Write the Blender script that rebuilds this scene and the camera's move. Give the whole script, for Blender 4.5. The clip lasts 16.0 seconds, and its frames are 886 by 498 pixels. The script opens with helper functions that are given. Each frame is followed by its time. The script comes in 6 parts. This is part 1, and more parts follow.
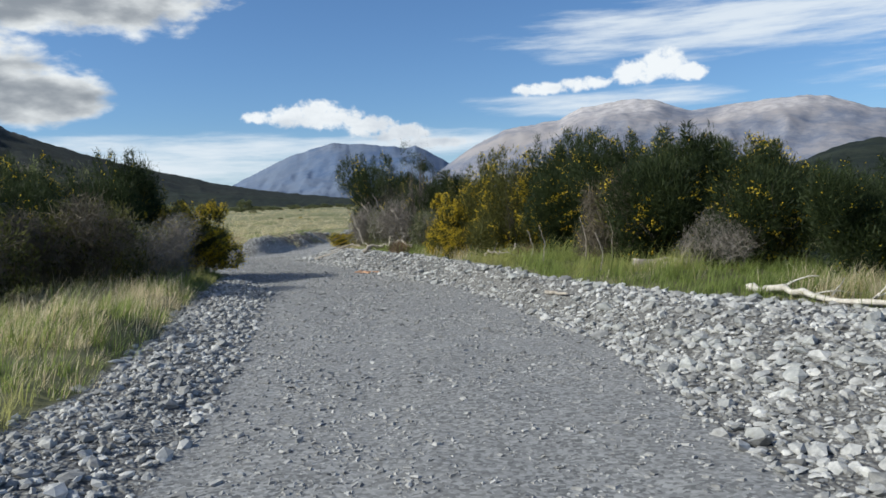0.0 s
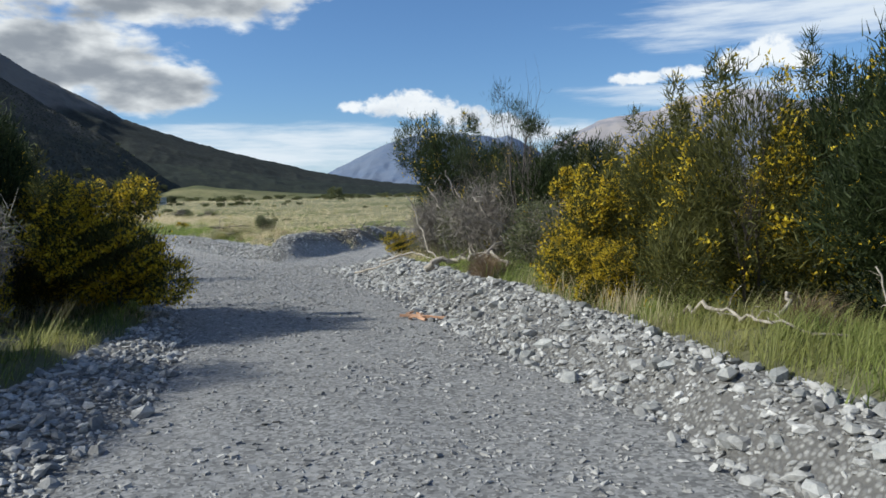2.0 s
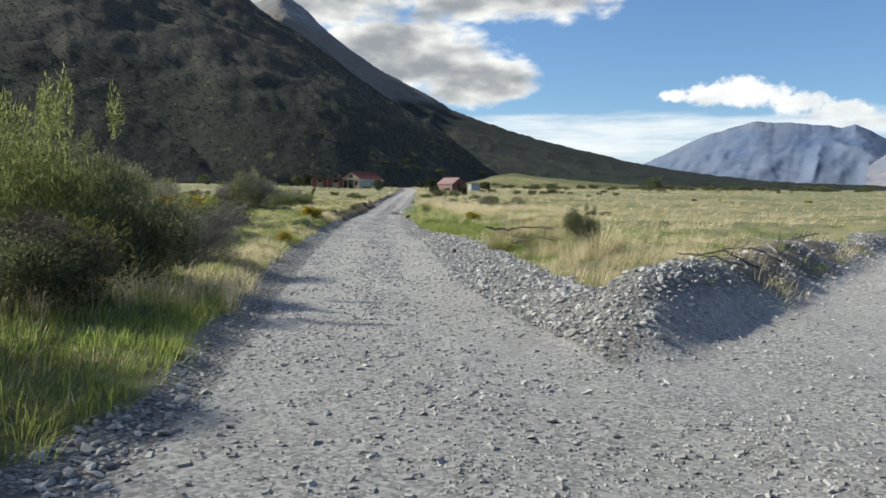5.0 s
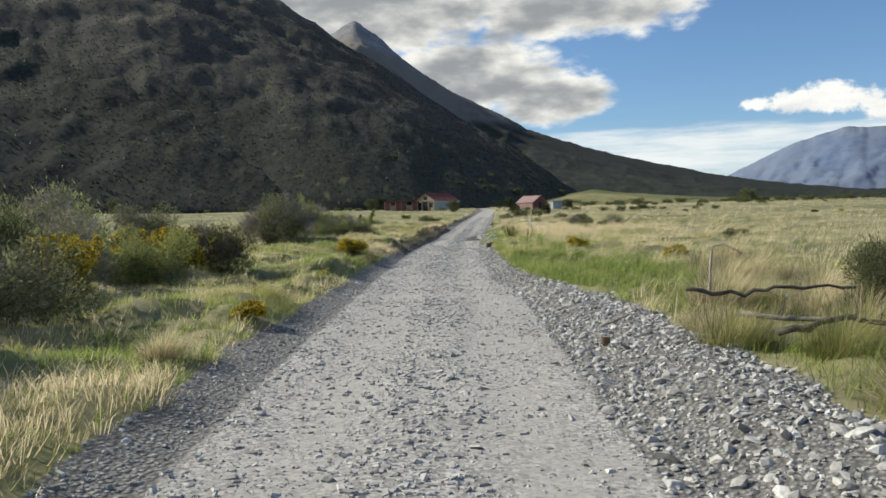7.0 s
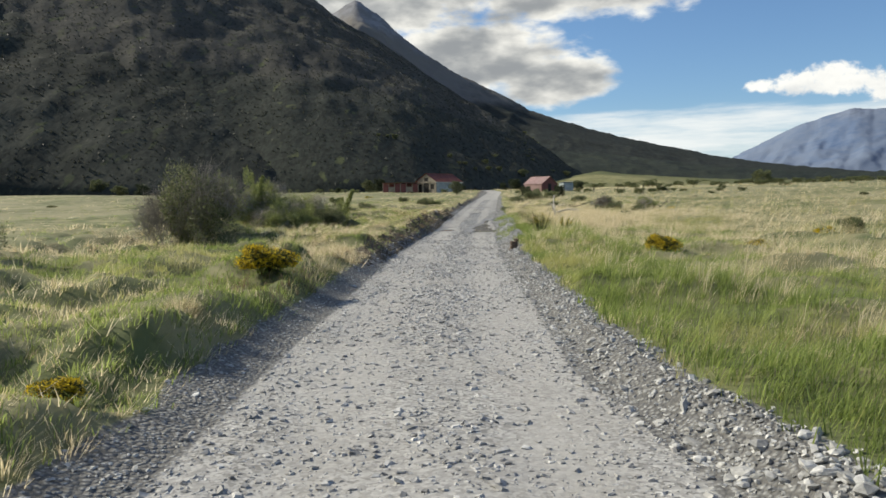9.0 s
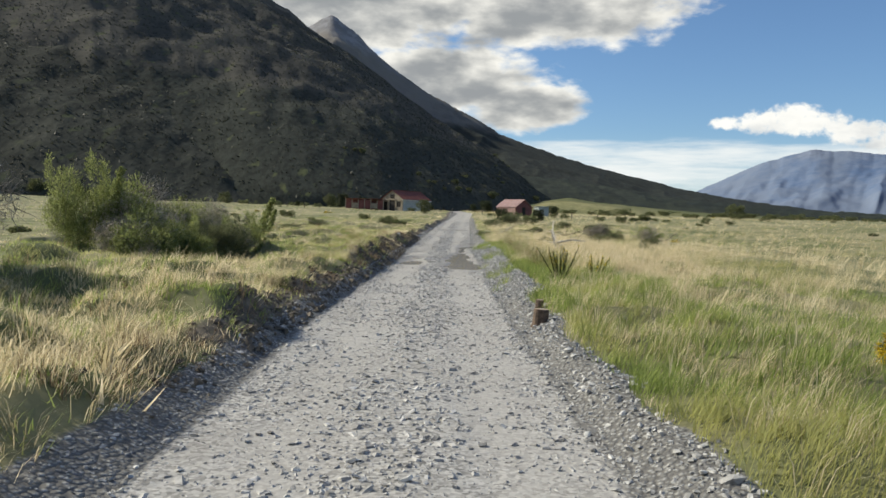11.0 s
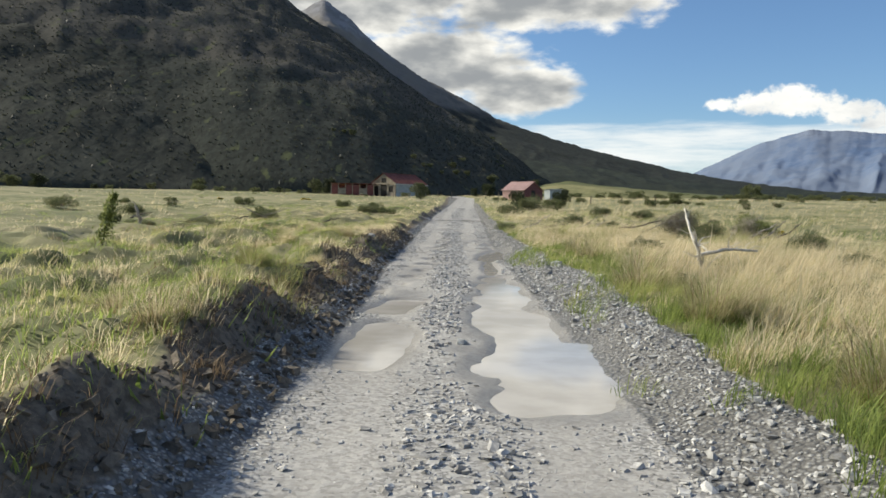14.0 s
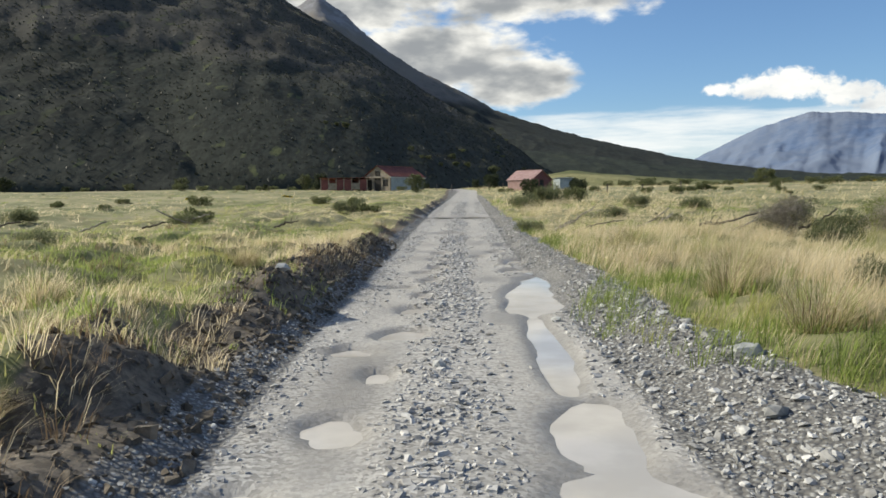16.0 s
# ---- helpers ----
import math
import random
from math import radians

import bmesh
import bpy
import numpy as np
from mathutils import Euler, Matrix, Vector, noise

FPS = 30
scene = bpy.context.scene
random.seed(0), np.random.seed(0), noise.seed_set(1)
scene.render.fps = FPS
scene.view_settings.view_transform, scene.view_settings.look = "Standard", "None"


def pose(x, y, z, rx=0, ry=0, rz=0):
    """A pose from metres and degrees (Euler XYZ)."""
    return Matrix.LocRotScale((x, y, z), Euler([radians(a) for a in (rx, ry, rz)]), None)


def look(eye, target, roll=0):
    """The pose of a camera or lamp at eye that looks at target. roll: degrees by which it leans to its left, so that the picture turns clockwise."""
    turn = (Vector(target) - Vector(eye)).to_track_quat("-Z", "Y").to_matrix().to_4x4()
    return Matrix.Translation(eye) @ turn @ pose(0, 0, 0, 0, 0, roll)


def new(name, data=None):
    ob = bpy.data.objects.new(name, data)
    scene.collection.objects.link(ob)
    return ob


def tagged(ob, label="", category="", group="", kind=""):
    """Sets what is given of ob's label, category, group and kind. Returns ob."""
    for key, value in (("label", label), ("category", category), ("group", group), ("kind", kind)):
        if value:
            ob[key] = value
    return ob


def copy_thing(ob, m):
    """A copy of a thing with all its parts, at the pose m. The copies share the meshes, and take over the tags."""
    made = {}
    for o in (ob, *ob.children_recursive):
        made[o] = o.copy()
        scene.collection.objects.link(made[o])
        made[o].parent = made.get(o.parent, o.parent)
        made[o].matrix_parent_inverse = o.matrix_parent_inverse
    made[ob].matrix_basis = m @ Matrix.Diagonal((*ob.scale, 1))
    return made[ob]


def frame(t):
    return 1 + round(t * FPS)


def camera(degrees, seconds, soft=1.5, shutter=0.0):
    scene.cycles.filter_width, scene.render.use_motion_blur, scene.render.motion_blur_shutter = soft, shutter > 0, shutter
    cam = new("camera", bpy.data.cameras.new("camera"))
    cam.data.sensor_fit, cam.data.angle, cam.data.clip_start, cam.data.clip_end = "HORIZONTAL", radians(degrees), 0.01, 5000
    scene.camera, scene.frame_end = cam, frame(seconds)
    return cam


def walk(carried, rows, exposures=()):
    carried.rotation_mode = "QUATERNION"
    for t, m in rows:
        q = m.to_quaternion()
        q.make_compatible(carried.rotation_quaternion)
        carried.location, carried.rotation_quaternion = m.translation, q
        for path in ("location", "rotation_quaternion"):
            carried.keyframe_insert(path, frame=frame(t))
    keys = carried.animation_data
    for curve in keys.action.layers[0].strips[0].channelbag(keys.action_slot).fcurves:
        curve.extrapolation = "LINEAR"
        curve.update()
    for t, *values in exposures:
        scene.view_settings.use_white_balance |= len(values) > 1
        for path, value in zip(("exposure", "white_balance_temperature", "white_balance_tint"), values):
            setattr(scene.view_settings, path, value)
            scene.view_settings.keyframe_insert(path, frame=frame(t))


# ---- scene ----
cam = camera(60.4, 16.0, 1.6)
PATH = [
    (0.0, (-9.023, -14.733, 1.585), (-3.347, -6.515, 1.091), -2.01),
    (0.5, (-7.560, -12.601, 1.595), (-2.077, -4.255, 1.054), -2.59),
    (1.0, (-6.137, -10.489, 1.611), (-0.754, -2.089, 0.921), -5.34),
    (1.5, (-4.965, -8.405, 1.612), (0.149, 0.167, 1.001), -3.05),
    (2.0, (-3.837, -6.347, 1.609), (0.823, 2.481, 1.014), -1.00),
    (2.5, (-2.797, -4.378, 1.595), (1.248, 4.744, 0.932), -2.25),
    (3.0, (-1.860, -2.133, 1.599), (1.339, 7.312, 0.843), -1.53),
    (3.5, (-1.090, 0.252, 1.584), (1.088, 9.975, 0.734), -1.09),
    (4.0, (-0.391, 2.935, 1.575), (1.169, 12.770, 0.655), -0.66),
    (6.5, (0.067, 16.364, 1.588), (0.145, 26.357, 1.204), 0.76),
    (7.0, (0.169, 19.078, 1.589), (-0.025, 29.066, 1.143), -1.01),
    (7.5, (0.204, 21.798, 1.585), (-0.110, 31.780, 1.064), -2.55),
    (8.0, (0.157, 24.624, 1.589), (-0.089, 34.599, 0.929), -2.98),
    (8.5, (0.087, 27.549, 1.603), (-0.090, 37.523, 0.891), -2.49),
    (9.0, (-0.027, 30.559, 1.628), (-0.253, 40.533, 0.947), -0.91),
    (11.5, (-0.187, 44.500, 1.595), (0.080, 54.489, 1.200), 2.14),
    (12.0, (-0.170, 47.577, 1.587), (-0.008, 57.565, 1.127), 1.12),
    (12.5, (-0.149, 50.582, 1.595), (-0.066, 60.574, 1.208), -0.11),
    (13.0, (-0.172, 53.580, 1.628), (-0.124, 63.567, 1.128), -2.01),
    (13.5, (-0.169, 56.546, 1.645), (-0.126, 66.526, 1.005), -1.26),
    (14.0, (-0.167, 59.564, 1.634), (0.115, 69.542, 1.030), 1.15),
    (14.5, (-0.104, 62.566, 1.605), (0.380, 72.537, 1.013), 2.07),
    (15.0, (0.039, 65.487, 1.564), (0.425, 75.461, 0.952), 0.89),
    (15.5, (0.176, 68.386, 1.554), (0.376, 78.360, 0.857), -0.50),
    (16.0, (0.286, 71.121, 1.595), (0.542, 81.094, 0.907), -0.57),
]
walk(cam, [(t, look(eye, target, roll)) for t, eye, target, roll in PATH],
     [(0.0, 0.19, 6200, 6), (2.5, 0.24, 6150, 6), (3.3, 0.36, 6250, 6), (4.0, 0.54, 6400, 6), (5.0, 0.44, 6600, 6), (6.5, 0.36, 6800, 6), (12.2, 0.36, 6900, 6), (14.5, 0.43, 6900, 6), (16.0, 0.43, 6850, 6)])

# ---- world, sun ----
scene.view_settings.exposure = 0.22
SUN_AZ, SUN_EL = 70.0, 34.0   # degrees left of the road's direction, degrees up


class Nodes:
    """Short hand for building a node tree."""

    def __init__(self, tree):
        self.tree = tree

    def add(self, kind):
        return self.tree.nodes.new(kind)

    def read(self, name):
        node = self.add("ShaderNodeAttribute")
        node.attribute_name = name
        return node.outputs["Fac"]

    def link(self, value, socket):
        if isinstance(value, bpy.types.NodeSocket):
            self.tree.links.new(value, socket)
        elif value is not None:
            socket.default_value = value

    def m(self, op, a, b=None, c=None, clamp=False):
        node = self.add("ShaderNodeMath")
        node.operation, node.use_clamp = op, clamp
        for value, socket in zip((a, b, c), node.inputs):
            self.link(value, socket)
        return node.outputs[0]

    def noise(self, vector, scale, detail=5.0, rough=0.55, warp=0.0):
        node = self.add("ShaderNodeTexNoise")
        self.link(vector, node.inputs["Vector"])
        node.inputs["Scale"].default_value = scale
        node.inputs["Detail"].default_value = detail
        node.inputs["Roughness"].default_value = rough
        node.inputs["Distortion"].default_value = warp
        return node.outputs["Fac"]

    def ramp(self, value, *stops):
        node = self.add("ShaderNodeValToRGB")
        el = node.color_ramp.elements
        while len(el) < len(stops):
            el.new(0.5)
        for e, (at, colour) in zip(el, stops):
            e.position, e.color = at, (*colour, 1)
        self.link(value, node.inputs[0])
        return node.outputs[0]

    def step(self, value, low, high):
        node = self.add("ShaderNodeMapRange")
        node.interpolation_type = "SMOOTHSTEP"
        self.link(value, node.inputs[0])
        node.inputs[1].default_value, node.inputs[2].default_value = low, high
        return node.outputs[0]

    def mix(self, fac, a, b, blend="MIX"):
        node = self.add("ShaderNodeMix")
        node.data_type, node.blend_type = "RGBA", blend
        for value, socket in ((fac, node.inputs[0]), (a, node.inputs[6]), (b, node.inputs[7])):
            if isinstance(value, tuple) and len(value) == 3:
                value = (*value, 1)
            self.link(value, socket)
        return node.outputs[2]

    def scaled(self, vector, sx, sy, sz):
        node = self.add("ShaderNodeMapping")
        self.link(vector, node.inputs[0])
        node.inputs["Scale"].default_value = (sx, sy, sz)
        return node.outputs[0]


world = bpy.data.worlds.new("world")
scene.world = world
world.use_nodes = True
world.node_tree.nodes.clear()
n = Nodes(world.node_tree)
sky = n.add("ShaderNodeTexSky")
sky.sky_type, sky.sun_disc = "NISHITA", False
sky.sun_elevation, sky.sun_rotation = radians(SUN_EL), radians(-SUN_AZ)
sky.altitude, sky.air_density, sky.dust_density, sky.ozone_density = 400.0, 1.0, 0.6, 2.0
way = n.add("ShaderNodeTexCoord").outputs["Generated"]
axes = n.add("ShaderNodeSeparateXYZ")
n.link(way, axes.inputs[0])
az = n.m("MULTIPLY", n.m("ARCTAN2", n.m("MULTIPLY", axes.outputs[0], -1.0), axes.outputs[1]), 57.2958)
el = n.m("MULTIPLY", n.m("ARCSINE", axes.outputs[2]), 57.2958)
flat = n.add("ShaderNodeCombineXYZ")
n.link(n.m("MULTIPLY", az, 0.12), flat.inputs[0])
n.link(n.m("MULTIPLY", el, 0.26), flat.inputs[1])
puffy = n.add("ShaderNodeCombineXYZ")
n.link(n.m("MULTIPLY", az, 0.24), puffy.inputs[0])
n.link(n.m("MULTIPLY", el, 0.27), puffy.inputs[1])
billow = n.noise(flat.outputs[0], 1.6, 9.0, 0.58)
puff = n.noise(flat.outputs[0], 3.4, 6.0, 0.5)
streak_at = n.scaled(flat.outputs[0], 0.45, 1.7, 1.0)
streak = n.noise(streak_at, 2.2, 7.0, 0.6)


def clouds(rows):
    """The fullness of a group of clouds: rows of azimuth, elevation and their half widths, in degrees."""
    full = None
    for a, e, ra, re in rows:
        da = n.m("DIVIDE", n.m("SUBTRACT", az, a), ra)
        de = n.m("DIVIDE", n.m("SUBTRACT", el, e), re)
        one = n.m("SUBTRACT", 1.0, n.m("ADD", n.m("MULTIPLY", da, da), n.m("MULTIPLY", de, de)))
        full = one if full is None else n.m("MAXIMUM", full, one)
    return n.m("MAXIMUM", full, -3.0)


BIG = clouds([(6, 15.5, 16, 4.6), (-9, 15.2, 10.5, 2.9), (-1, 10.2, 9, 2.9), (-6.5, 8.4, 5.6, 1.9), (8, 9, 10, 3.5), (30, 20, 30, 6), (-20, 30, 40, 9), (60, 42, 50, 12), (150, 25, 60, 12)])
SMALL = clouds([(-21.4, 7.2, 1.3, 0.42), (-23.6, 7.35, 1.7, 0.9), (-25.7, 7.45, 1.9, 1.0), (-27.7, 7.0, 1.8, 0.85), (-29.6, 6.5, 2.0, 0.85), (-31.8, 5.9, 2.6, 0.65), (-34.2, 5.2, 3.0, 0.42), (-42.5, 8.7, 2.2, 0.5), (-45.3, 8.9, 2.0, 0.5), (-49.2, 9.5, 1.8, 0.9), (-51.0, 10.0, 1.7, 1.0), (-52.8, 9.2, 1.4, 0.6), (-90, 12, 14, 4), (-120, 20, 18, 5)])
THIN = clouds([(-17, 4.9, 14, 0.9), (-13, 3.6, 13, 1.0), (-33.5, 5.2, 6, 0.8), (-57, 12.2, 13, 1.7), (-46, 7.6, 7, 0.7), (-80, 9, 14, 3)])
lump = n.m("SUBTRACT", billow, 0.5)
fine = n.m("SUBTRACT", puff, 0.5)
big_v = n.m("ADD", BIG, n.m("ADD", n.m("MULTIPLY", lump, 2.4), n.m("MULTIPLY", fine, 1.2)))
small_v = n.m("ADD", SMALL, n.m("ADD", n.m("MULTIPLY", n.m("SUBTRACT", n.noise(puffy.outputs[0], 2.6, 4.0, 0.5), 0.5), 2.6), n.m("MULTIPLY", n.m("SUBTRACT", n.noise(puffy.outputs[0], 7.0, 6.0, 0.6), 0.5), 2.2)))
thin_v = n.m("ADD", THIN, n.m("MULTIPLY", n.m("SUBTRACT", streak, 0.5), 5.5))
big_a, small_a = n.step(big_v, -0.15, 0.55), n.step(small_v, -0.35, 0.75)
thin_a = n.m("MULTIPLY", n.step(thin_v, -1.1, 1.5), 0.88)
haze = n.m("MULTIPLY", n.step(el, 7.0, 0.0), 0.5)
sunward = n.add("ShaderNodeVectorMath")
n.link(flat.outputs[0], sunward.inputs[0])
sunward.inputs[1].default_value = (0.16, 0.22, 0.0)
broad, broad_sun = n.noise(flat.outputs[0], 0.95, 6.0, 0.5), n.noise(sunward.outputs[0], 0.95, 6.0, 0.5)
relief = n.m("ADD", n.m("MULTIPLY", n.m("SUBTRACT", broad_sun, broad), 2.6), n.m("MULTIPLY", n.m("SUBTRACT", n.noise(sunward.outputs[0], 2.6, 6.0, 0.5), n.noise(flat.outputs[0], 2.6, 6.0, 0.5)), 0.7))
shade = n.step(n.m("ADD", relief, n.m("ADD", n.m("MULTIPLY", BIG, 0.75), n.m("MULTIPLY", lump, 0.9))), -0.3, 0.98)
big_c = n.mix(shade, (0.95, 0.94, 0.925), (0.28, 0.30, 0.335))
small_c = n.mix(n.step(n.m("ADD", relief, n.m("ADD", n.m("MULTIPLY", small_v, 0.15), n.m("MULTIPLY", n.m("SUBTRACT", 6.9, el), 0.2))), -0.25, 1.0), (0.90, 0.90, 0.91), (0.46, 0.50, 0.57))
SKY_GAIN, CLOUD_GAIN = 0.090, 0.90
tone = n.mix(1.0, sky.outputs[0], (SKY_GAIN * 0.80, SKY_GAIN * 1.0, SKY_GAIN * 1.26), "MULTIPLY")
tone = n.mix(haze, tone, (0.62, 0.72, 0.84))
tone = n.mix(thin_a, tone, (0.80, 0.83, 0.87))
tone = n.mix(big_a, tone, big_c)
tone = n.mix(small_a, tone, small_c)
back = n.add("ShaderNodeBackground")
n.link(tone, back.inputs[0])
back.inputs[1].default_value = CLOUD_GAIN
n.link(back.outputs[0], n.add("ShaderNodeOutputWorld").inputs[0])

sun = new("sun", bpy.data.lights.new("sun", "SUN"))
sun.data.energy, sun.data.angle, sun.data.color = 4.2, radians(1.4), (1.0, 0.94, 0.84)
a, e = radians(SUN_AZ), radians(SUN_EL)
sun.matrix_world = look((-math.sin(a) * math.cos(e) * 90, math.cos(a) * math.cos(e) * 90, math.sin(e) * 90), (0, 0, 0))


# ---- materials ----
def material(name):
    mat = bpy.data.materials.new(name)
    mat.use_nodes = True
    k = Nodes(mat.node_tree)
    k.bsdf = mat.node_tree.nodes["Principled BSDF"]
    k.at = k.add("ShaderNodeNewGeometry").outputs["Position"]
    return mat, k


def bumped(k, height, strength, distance=0.02):
    node = k.add("ShaderNodeBump")
    node.inputs["Strength"].default_value, node.inputs["Distance"].default_value = strength, distance
    k.link(height, node.inputs["Height"])
    k.link(node.outputs[0], k.bsdf.inputs["Normal"])


def plain(name, low, high, scale, rough=0.8, grain=6.0, bump=0.3, metal=0.0, random_by="none", spread=0.5, own=False, fresh=0.0):
    """A surface whose colour wanders between two colours at two sizes, with a fine relief; random_by: 'island' or 'object' varies each piece."""
    mat, k = material(name)
    at = k.add("ShaderNodeTexCoord").outputs["Object"] if own else k.at
    coarse, fine_ = k.noise(at, scale, 5), k.noise(at, scale * grain, 6, 0.65)
    value = k.m("ADD", k.m("MULTIPLY", coarse, 0.55), k.m("MULTIPLY", fine_, 0.45))
    colour = k.mix(k.step(value, 0.36, 0.64), low, high)
    if random_by != "none":
        piece = k.add("ShaderNodeNewGeometry").outputs["Random Per Island"] if random_by == "island" else k.add("ShaderNodeObjectInfo").outputs["Random"]
        gain = k.m("ADD", k.m("MULTIPLY", piece, spread * 2), 1 - spread)
        colour = k.mix(1.0, colour, k.ramp(k.m("MULTIPLY", gain, 0.5), (0, (0, 0, 0)), (1, (2, 2, 2))), "MULTIPLY")
    if fresh:
        plan = k.add("ShaderNodeSeparateXYZ")
        k.link(k.at, plan.inputs[0])
        colour = k.mix(k.m("MULTIPLY", k.step(plan.outputs[1], 26.0, 9.0), fresh), colour, (0.10, 0.105, 0.105))
    k.link(colour, k.bsdf.inputs["Base Color"])
    k.bsdf.inputs["Roughness"].default_value, k.bsdf.inputs["Metallic"].default_value = rough, metal
    if bump:
        bumped(k, fine_, bump)
    return mat


def leafy(name, low, high, scale, spread, through_light=0.35, patch=None, patch_scale=0.3):
    """Leaves, shoots and blades: each piece has its own tone; light passes through in part."""
    mat, k = material(name)
    piece = k.add("ShaderNodeNewGeometry").outputs["Random Per Island"]
    value = k.m("ADD", k.m("MULTIPLY", k.noise(k.at, scale, 3), 1.0 - spread), k.m("MULTIPLY", piece, spread))
    colour = k.mix(k.step(value, 0.25, 0.75), low, high)
    if patch:
        colour = k.mix(k.step(k.noise(k.at, patch_scale, 3), 0.52, 0.66), colour, k.mix(piece, tuple(c * 0.75 for c in patch), patch))
    k.link(colour, k.bsdf.inputs["Base Color"])
    k.bsdf.inputs["Roughness"].default_value = 0.6
    k.bsdf.inputs["Specular IOR Level"].default_value = 0.25
    soft = k.add("ShaderNodeBsdfTranslucent")
    k.link(colour, soft.inputs[0])
    both = k.add("ShaderNodeMixShader")
    both.inputs[0].default_value = through_light
    k.link(k.bsdf.outputs[0], both.inputs[1])
    k.link(soft.outputs[0], both.inputs[2])
    k.link(both.outputs[0], mat.node_tree.nodes["Material Output"].inputs[0])
    return mat


STONE = plain("river_stone", (0.26, 0.26, 0.25), (0.50, 0.495, 0.475), 6.0, 0.85, 5.0, 0.35, random_by="island", spread=0.42, fresh=0.1)
STONE_ONE = plain("river_stone_large", (0.24, 0.25, 0.245), (0.43, 0.43, 0.41), 6.0, 0.85, 5.0, 0.35, random_by="object", spread=0.35, fresh=0.12)
PEBBLE = plain("road_pebble", (0.27, 0.265, 0.255), (0.50, 0.49, 0.465), 5.0, 0.85, 5.0, 0.3, random_by="island", spread=0.42, fresh=0.26)
BARK = plain("grey_bark", (0.05, 0.043, 0.036), (0.13, 0.115, 0.10), 9.0, 0.9, 5.0, 0.5)
DRIFT = plain("weathered_driftwood", (0.22, 0.19, 0.155), (0.50, 0.45, 0.38), 9.0, 0.8, 6.0, 0.5)
BLEACHED = plain("bleached_wood", (0.42, 0.385, 0.33), (0.70, 0.66, 0.59), 9.0, 0.8, 6.0, 0.4)
DARK_WOOD = plain("dark_dead_branch", (0.05, 0.042, 0.035), (0.13, 0.11, 0.09), 9.0, 0.9, 5.0, 0.5)
FRESH_WOOD = plain("fresh_split_wood", (0.46, 0.24, 0.13), (0.66, 0.42, 0.28), 8.0, 0.7, 6.0, 0.4)
TWIG = plain("grey_twig", (0.155, 0.138, 0.118), (0.32, 0.29, 0.25), 5.0, 0.9, 5.0, 0.2)
RED_TWIG = plain("brown_twig", (0.10, 0.083, 0.06), (0.20, 0.168, 0.122), 5.0, 0.9, 5.0, 0.2)
BROOM = leafy("broom_shoots", (0.018, 0.031, 0.012), (0.066, 0.09, 0.033), 2.2, 0.5, 0.4)
OLIVE = leafy("olive_shoots", (0.05, 0.058, 0.018), (0.165, 0.165, 0.05), 2.2, 0.55, 0.45)
GREYGREEN = leafy("grey_green_leaves", (0.08, 0.092, 0.048), (0.22, 0.235, 0.12), 2.0, 0.6, 0.5)
LIME = leafy("bright_leaves", (0.14, 0.17, 0.055), (0.34, 0.37, 0.15), 2.0, 0.6, 0.5)
PALE_LEAF = leafy("pale_tree_leaves", (0.05, 0.062, 0.03), (0.165, 0.18, 0.085), 0.4, 0.7, 0.4)
DARK_LEAF = leafy("dark_tree_leaves", (0.025, 0.034, 0.018), (0.07, 0.085, 0.04), 0.4, 0.6, 0.35)
MOSS = leafy("dull_green_leaves", (0.075, 0.09, 0.038), (0.20, 0.215, 0.10), 2.0, 0.6, 0.45)
YELLOW = leafy("yellow_flowers", (0.52, 0.37, 0.02), (0.84, 0.65, 0.05), 3.0, 0.8, 0.4)
TAN = leafy("dry_grass", (0.48, 0.405, 0.24), (0.84, 0.74, 0.52), 0.5, 0.55, 0.58, (0.36, 0.37, 0.14), 0.22)
GREEN = leafy("green_grass", (0.125, 0.175, 0.045), (0.36, 0.43, 0.13), 0.6, 0.5, 0.6, (0.47, 0.465, 0.18), 0.3)
# Leaf tones lowered to carry the shade that lies on the hillside.
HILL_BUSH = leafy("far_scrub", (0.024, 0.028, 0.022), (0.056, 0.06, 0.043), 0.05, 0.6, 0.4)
BROWN = leafy("withered_grass", (0.13, 0.09, 0.055), (0.34, 0.25, 0.155), 0.8, 0.6, 0.35)
RED_IRON = plain("red_corrugated_iron", (0.12, 0.032, 0.03), (0.20, 0.062, 0.055), 1.5, 0.6, 6.0, 0.1)
# Faded red iron with the pink of sunlit faces painted in.
SUNLIT_PINK_IRON = plain("faded_sunlit_red_iron", (0.34, 0.21, 0.19), (0.48, 0.33, 0.30), 1.5, 0.55, 6.0, 0.1)
RUST = plain("rusty_roof_iron", (0.15, 0.048, 0.037), (0.25, 0.085, 0.06), 1.2, 0.7, 6.0, 0.1)
GREY_IRON = plain("grey_corrugated_iron", (0.26, 0.31, 0.32), (0.42, 0.47, 0.47), 1.2, 0.5, 6.0, 0.1)
PALE_BOARD = plain("pale_weathered_boards", (0.22, 0.185, 0.14), (0.38, 0.33, 0.26), 2.0, 0.85, 6.0, 0.2)
STUMP_BARK = plain("stump_bark", (0.06, 0.042, 0.03), (0.17, 0.12, 0.085), 14.0, 0.9, 5.0, 0.6)
STUMP_TOP = plain("sawn_wood", (0.26, 0.19, 0.14), (0.42, 0.33, 0.25), 14.0, 0.85, 5.0, 0.4)
# Near-black that paints the unlit inside of openings.
DARK_FILL = plain("dark_opening_paint", (0.02, 0.018, 0.016), (0.04, 0.035, 0.03), 2.0, 0.95, 4.0, 0.0)
WHITE_EDGE = plain("white_painted_edge", (0.44, 0.44, 0.42), (0.60, 0.60, 0.58), 3.0, 0.6, 4.0, 0.05)


